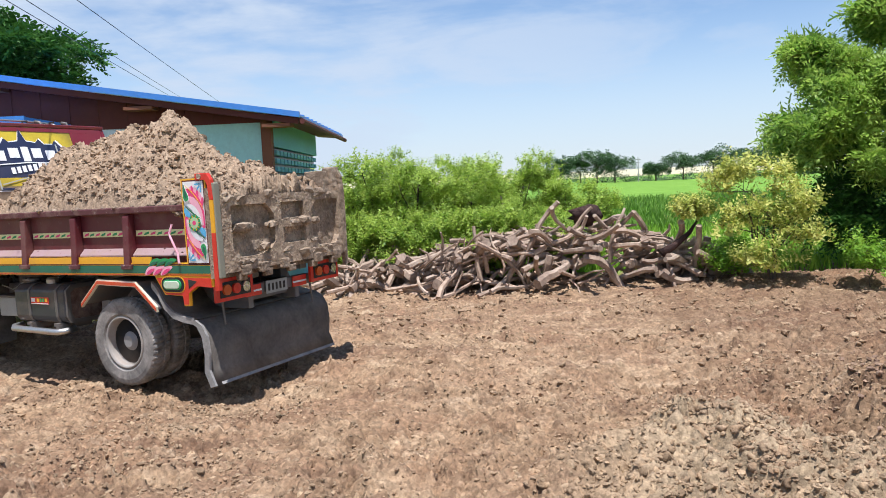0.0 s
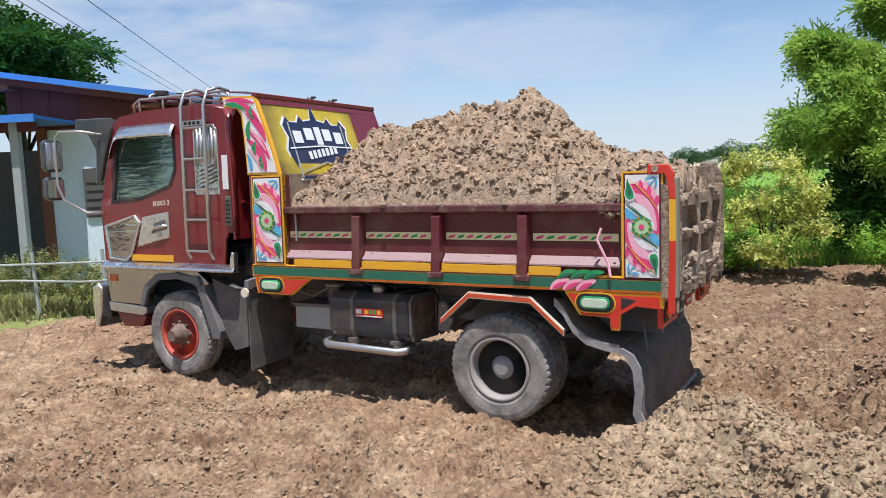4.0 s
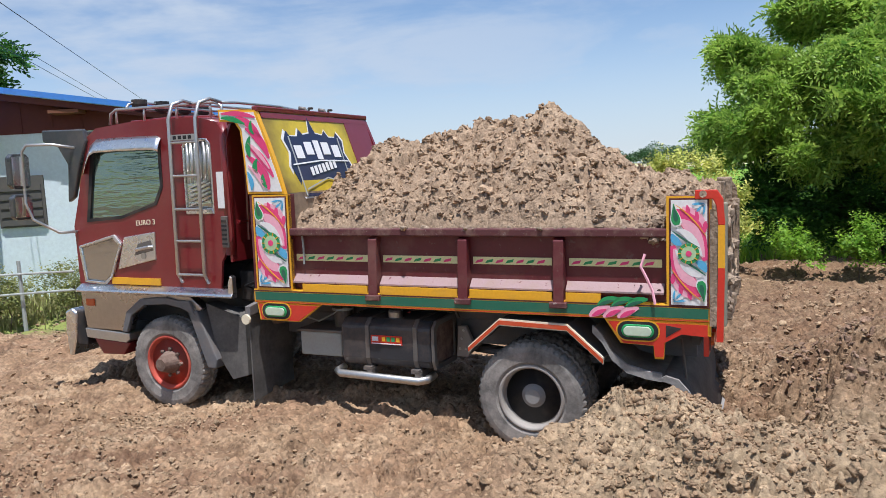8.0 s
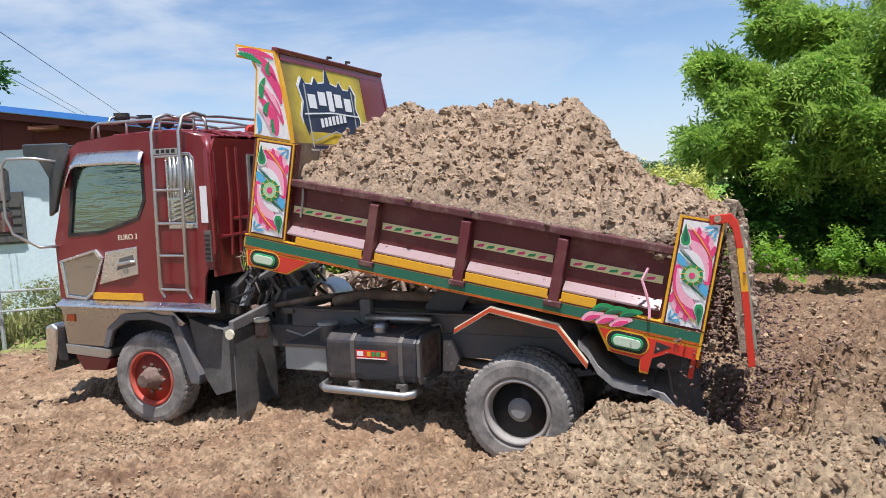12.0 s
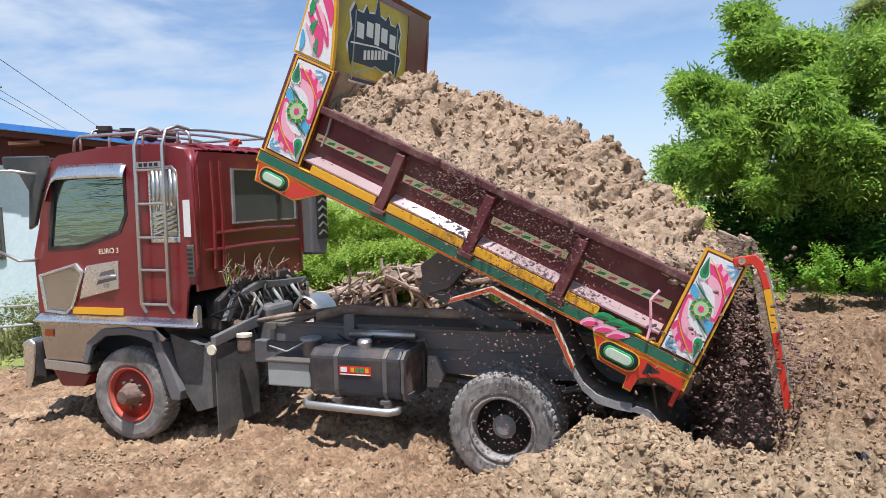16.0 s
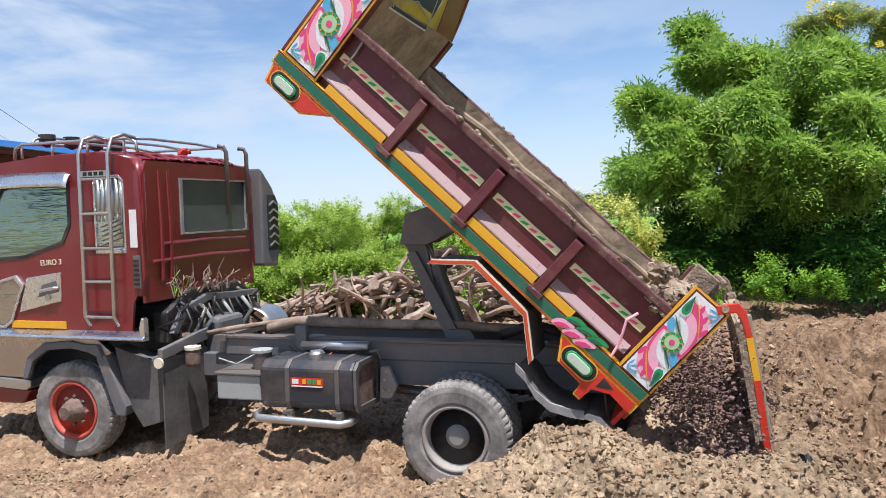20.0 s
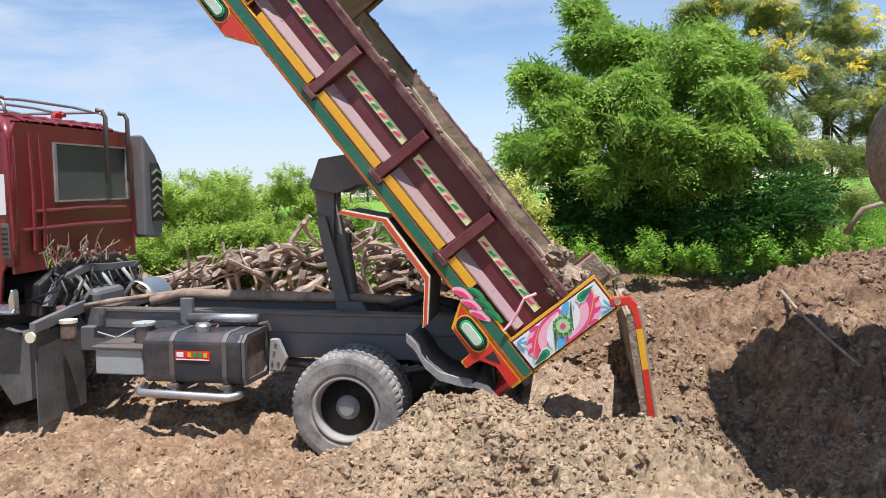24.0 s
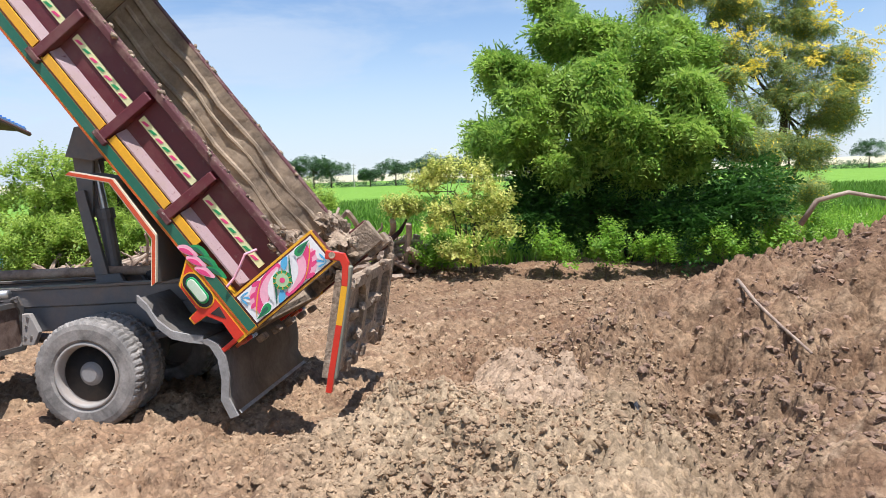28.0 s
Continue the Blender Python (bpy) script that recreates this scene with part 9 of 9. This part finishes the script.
def build_load():
    load = tagged(new("soil_load"), "heaped tan clay soil filling the tipper's body", "soil")
    pieces = []
    rng = np.random.default_rng(21)
    chips = [rock_shape(k + 440, 1) for k in range(8)]
    shapes = [rock_shape(k + 400, 3 if k < 1 else 2) for k in range(8)]
    for layer, (upper, lower, (ta, tb, tc)) in enumerate(LAYERS):
        for i, xc in enumerate(np.arange(-2.28, 1.40, 0.28)):
            a, b = max(-2.445, xc - 0.40), min(1.44, xc + 0.40)
            nx, ny = ((44, 112), (30, 84), (20, 60))[layer]
            xs, ys = np.linspace(a, b, nx), np.linspace(0.135, WIDE - 0.135, ny)
            gx, gy = np.meshgrid(xs, ys)
            k = layer * 20 + i
            s = (gx - xc) / 0.40 + 0.12 * fbm(gy * 2.4, gx * 0 + k, 3, 60 + k)
            if i == 0:
                s = np.maximum(s, 0)
            side = np.minimum(gy - 0.135, WIDE - 0.135 - gy) / 0.10
            fat = np.sqrt(np.clip(1 - np.abs(s) ** 6, 0, 1)) * np.clip(side, 0.0, 1) ** 0.5
            low = lower(gx, gy) - 0.10 if lower else np.full_like(gx, 1.275)
            up = np.maximum(upper(gx, gy), low + 0.02)
            # the end grain of each piece is as lumpy as its face
            gz = low + (up - low) * fat
            gx = gx + 0.05 * fbm(gy * 9, gz * 9, 3, 66 + k) * np.clip(np.abs(s) * 2 - 1, 0, 1)
            gz = np.where(side < 0.01, low, gz)
            v = np.concatenate([np.stack([gx, gy, gz], -1).reshape(-1, 3), np.stack([gx, gy, low - 0.002], -1).reshape(-1, 3)])
            n, m = len(xs), len(ys)
            q = np.arange(n * m).reshape(m, n)
            top = np.stack([q[:-1, :-1], q[:-1, 1:], q[1:, 1:], q[1:, :-1]], -1).reshape(-1, 4)
            ring = np.concatenate([q[0, :], q[1:, -1], q[-1, -2::-1], q[-2:0:-1, 0]])
            nxt = np.roll(ring, -1)
            wall = np.stack([ring, ring + n * m, nxt + n * m, nxt], 1)
            c = np.array([xc, 1.1, 1.9])
            ob = big_mesh("soil_mass", v - c, np.concatenate([top, top[:, ::-1] + n * m, wall]), m_load)
            ob.parent = load
            off = Vector(c - np.array([HX, 0, HZ]))
            ob.location = off
            t1 = float(np.interp(xc, [-2.44, -0.4, 1.4], [tc, tb, ta]))
            crest = ridge_of(layer, xc)
            pieces.append((ob, off, xc, crest, t1, layer))
            cnt = 110 if layer == 0 else 50
            x, y = xc + rng.uniform(-0.37, 0.37, cnt), rng.uniform(0.25, WIDE - 0.25, cnt)
            x = np.clip(x, -2.36, 1.38)
            sz = 0.016 + 0.08 * rng.uniform(0, 1, cnt) ** 3.2
            v, f = join_copies(shapes, np.stack([x - c[0], y - c[1], crown(upper, lower, x, y, xc) - 0.3 * sz - c[2]], 1), sz, rng)
            cnt = 520 if layer == 0 else 160
            x, y = np.clip(xc + rng.uniform(-0.36, 0.36, cnt), -2.38, 1.39), rng.uniform(0.2, WIDE - 0.2, cnt)
            sz = 0.008 + 0.026 * rng.uniform(0, 1, cnt) ** 2
            v2, f2 = join_copies(chips, np.stack([x - c[0], y - c[1], crown(upper, lower, x, y, xc) - c[2]], 1), sz, rng)
            v, f = np.concatenate([v, v2]), np.concatenate([f, f2 + len(v)])
            o = big_mesh("soil_clod", v, f, m_load, False)
            o.parent = ob
            tagged(o, kind="stuff")
    return load, pieces


def lump_mesh(name, places, sizes, mat, seed):
    rng = np.random.default_rng(seed)
    return big_mesh(name, *join_copies([rock_shape(k + 500, 3) for k in range(5)], places, sizes, rng), mat, False)


def build_residue(bed):
    """Soil that stays stuck in the far rear corner and along the rails."""
    rng = np.random.default_rng(5)
    p = np.array([(1.15 + rng.uniform(-0.35, 0.2), 1.90 + rng.uniform(-0.30, 0.14), 1.40 + rng.uniform(0, 0.62)) for _ in range(26)]) - np.array([HX, 0, HZ])
    o = lump_mesh("stuck_soil", p, rng.uniform(0.08, 0.18, 26), m_gate, 3)
    o.parent = bed
    tagged(o, "clump of soil stuck in the rear corner", kind="stuff")
    p = np.array([(rng.uniform(0.9, 1.2), rng.uniform(0.02, 0.22), 1.86 + rng.uniform(-0.05, 0.12)) for _ in range(16)]) - np.array([HX, 0, HZ])
    o = lump_mesh("stuck_soil", p, rng.uniform(0.03, 0.09, 16), m_gate, 4)
    o.parent = bed
    tagged(o, kind="stuff")


def build_crumbs(load):
    rng = np.random.default_rng(31)
    shapes = [rock_shape(k + 600, 1) for k in range(4)]
    small = [rock_shape(k + 620, 1) for k in range(3)]
    meshes = []
    for k in range(6):
        n = 420 if k < 3 else 46
        p = rng.normal(0, 1, (n, 3)) * (np.array([0.13, 0.42, 0.24]) if k < 3 else np.array([0.16, 0.05, 0.09]))
        s = 0.004 + (0.018 if k < 3 else 0.007) * rng.uniform(0, 1, n) ** 2.2
        if k < 3:
            s[:5] = rng.uniform(0.02, 0.034, 5)
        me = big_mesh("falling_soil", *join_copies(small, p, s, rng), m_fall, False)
        meshes.append(me.data)
        bpy.data.objects.remove(me)
    out = []
    for k in range(840):
        o = new("falling_soil", meshes[(k // 2) % 3 + (3 if k % 2 else 0)])
        o.parent = load
        tagged(o, kind="stuff")
        out.append(o)
    return out


def fall_rows(rng, t0, start, vel, rest_z, spin):
    """World rows of a free fall from a start to the ground."""
    h = max(0.05, start.z - rest_z)
    v0 = vel.z
    T = (v0 + math.sqrt(v0 * v0 + 2 * 9.8 * h)) / 9.8
    rows = []
    for i in range(6):
        u = T * i / 5
        rows.append((t0 + u, start + Vector((vel.x * u, vel.y * u, v0 * u - 4.9 * u * u)), spin * u))
    return rows


def ground_at(x, y):
    return float(ground_height(np.array([x]), np.array([y]))[0])


def motions():
    times = [r[0] for r in TRUCK]
    walk(truck, [(r[0], pose(r[1], r[2], r[3], r[6], r[5], r[4])) for r in TRUCK])
    # wheels roll with the way that the truck has gone
    way = [0.0]
    for p, q in zip(TRUCK, TRUCK[1:]):
        a = radians((p[4] + q[4]) / 2)
        way.append(way[-1] + (q[1] - p[1]) * math.cos(a) + (q[2] - p[2]) * math.sin(a))
    for w in wheels:
        base = w.location.copy()
        walk(w, [(t, pose(base.x, base.y, base.z, 0, math.degrees(s / (RAD * GIRTH)), 0)) for t, s in zip(times, way)])
    walk(bed, [(r[0], pose(HX, 0, HZ, 0, r[7], 0)) for r in TRUCK])
    # tailgate swings from its pivots on the body
    rows = []
    for t in sorted(set(times) | {r[0] for r in GATE}):
        th = radians(tilt_at(t))
        dx, dz = GX - HX, GZ - HZ
        x, z = HX + math.cos(th) * dx + math.sin(th) * dz, HZ - math.sin(th) * dx + math.cos(th) * dz
        rows.append((t, pose(x, 0, z, 0, float(np.interp(t, [r[0] for r in GATE], [r[1] for r in GATE])), 0)))
    walk(gate, rows)
    walk(foot, [(t, pose(1.08, 0, 0.685, 0, a, 0)) for t, a in ((0, 0), (4.2, 0), (4.9, -9), (5.6, -14), (24.6, -14), (25.2, -13), (25.6, -9), (25.9, 4), (26.2, -3), (26.5, 0), (28, 0))])
    # ram between frame and body
    rs, rr = [], []
    for t in times:
        th = radians(tilt_at(t))
        dx, dz = KNEE[0] - HX, KNEE[1] - HZ
        k = Vector((HX + math.cos(th) * dx + math.sin(th) * dz, 0, HZ - math.sin(th) * dx + math.cos(th) * dz))
        d = k - Vector((HOIST[0], 0, HOIST[2]))
        a = math.degrees(math.atan2(d.x, d.z))
        rs.append((t, pose(*HOIST, 0, a, 0)))
        rr.append((t, pose(k.x, HOIST[1], k.z, 0, a, 0)))
    walk(sleeve, rs)
    walk(rod, rr)
    # the load rides in the body, then slides out slice by slice
    walk(load, [(t, load_pose(t)) for t in times if t <= 24.5] + [(28.0, load_pose(24.5))])
    rng = np.random.default_rng(17)
    for k, (ob, c, xc, crest, t1, layer) in enumerate(pieces):
        t0 = t1 - 0.9 - 0.42 * (1.5 - xc)
        rows, t = [(0.0, Matrix.Translation(c)), (9.5, Matrix.Translation(c))], 10.0
        while t < t1 + 0.01:
            u = min(max((t - t0) / (t1 - t0), 0), 1) ** (3.2 - 0.45 * (xc + 2.3))
            x = xc + (max(xc, 1.04) - xc) * u
            drop = min(0.0, ridge_at(x, t) - crest) if t > 10.4 else 0.0
            bottom = (2.15, 1.85, 1.26)[layer]
            drop = max(drop, 1.27 - bottom)
            own = (ridge_of(layer, xc + 0.2) - ridge_of(layer, xc - 0.2)) / 0.4
            now = (ridge_at(x + 0.2, t) - ridge_at(x - 0.2, t)) / 0.4
            lean = math.degrees(math.atan(own) - math.atan(now)) * min(1.0, -drop / 0.12)
            rows.append((t, Matrix.Translation(c + Vector((x - xc, 0, drop))) @ pose(0, 0, 0, 0, max(-25, min(25, lean)), 0)))
            if t < t1 - 0.001 and t + 0.3 > t1 - 0.02:
                t = t1
            else:
                t += 0.3
        p1 = (load_pose(t1) @ rows[-1][1])
        tail = load_pose(t1 + 0.4) @ Vector((1.62 - HX + 0.35 * ((k * 0.618) % 1), 0.75 + 0.7 * ((k * 0.382) % 1), 1.2 - HZ))
        e = Vector((tail.x, tail.y, -0.12))
        a = p1.translation
        yaw = rng.uniform(-10, 10)
        last = Matrix.Translation(e + Vector((0, 0, (-0.75, -0.20, 0.14)[layer]))) @ pose(0, 0, 0, rng.uniform(-6, 6), 14, yaw - 28)
        first, final = p1.to_quaternion(), last.to_quaternion()
        for u in (0.3, 0.65, 1.0):
            q = a.lerp(last.translation, u)
            q.z = a.z + (last.translation.z - a.z) * u ** 1.6
            m = Matrix.Translation(q) @ first.slerp(final, u).to_matrix().to_4x4()
            t = t1 + 0.55 * u
            rows.append((t, load_pose(t).inverted() @ m))
        t = t1 + 0.55
        for tt in times:
            if tt > t + 0.05 and tt <= 24.5:
                rows.append((tt, load_pose(tt).inverted() @ last))
        rows.append((28.0, load_pose(24.5).inverted() @ last))
        walk(ob, rows)
    # crumbs trickle over the tail and over the near rail
    for k, ob in enumerate(crumbs):
        tail = k % 2 == 0
        late = (k * 0.618) % 1.0
        t0 = (11.0 + 8.9 * late ** 0.62) if tail else (14.2 + 4.4 * late)
        if tail:
            s = Vector((1.50 - HX, rng.uniform(0.1, 1.9), rng.uniform(1.25, 1.75) - HZ))
            v = Vector((rng.uniform(0.3, 1.0), rng.uniform(-0.5, 0.1), -0.6))
        else:
            s = Vector((float(np.interp(t0, [14, 16, 18, 20], [-0.9, -0.4, 0.1, 0.7])) + rng.uniform(-0.7, 0.7) - HX, -0.05, 1.80 - HZ))
            v = Vector((rng.uniform(0.0, 0.5), rng.uniform(-0.5, -0.2), -0.1))
        home = Matrix.Translation(Vector((min(s.x, 0.9 - HX), 1.1 if tail else 0.32, 1.42 - HZ)))
        w = load_pose(t0) @ s
        z = ground_at(w.x + v.x * 0.5, w.y + v.y * 0.5) - 0.06
        rows = [(0.0, home), (t0 - 1.0, home), (t0 - 0.7, home), (t0 - 0.5, home), (t0 - 0.4, home), (t0 - 0.10, Matrix.Translation(s + Vector((-0.06, 0.05, -0.02))))]
        for t, p, a in fall_rows(rng, t0, w, v, z, rng.uniform(-80, 80)):
            rows.append((t, load_pose(t).inverted() @ Matrix.Translation(p) @ pose(0, 0, 0, a, 0, a)))
        t, p, a = t, p, a
        lie = Matrix.Translation(p - Vector((0, 0, 0.95))) @ pose(0, 0, 0, a, 0, a)
        for tt in sorted([q for q in times if q > t + 0.85] + [t + 0.15, t + 0.3, t + 0.5, t + 0.8]):
            if tt <= 24.5:
                rows.append((tt, load_pose(tt).inverted() @ lie))
        rows.append((28.0, load_pose(24.5).inverted() @ lie))
        walk(ob, rows)
    walk(digger, [(t, pose(x, y, z, 0, ry, rz)) for t, x, y, z, ry, rz in DIGGER])


for build in (build_ground, build_house, build_fence, build_lines, build_woodpile, build_clods, build_plants):
    build()
truck, wheels, bed, gate, foot, sleeve, rod = build_truck()
build_residue(bed)
load, pieces = build_load()
crumbs = build_crumbs(load)
digger = build_excavator()
motions()
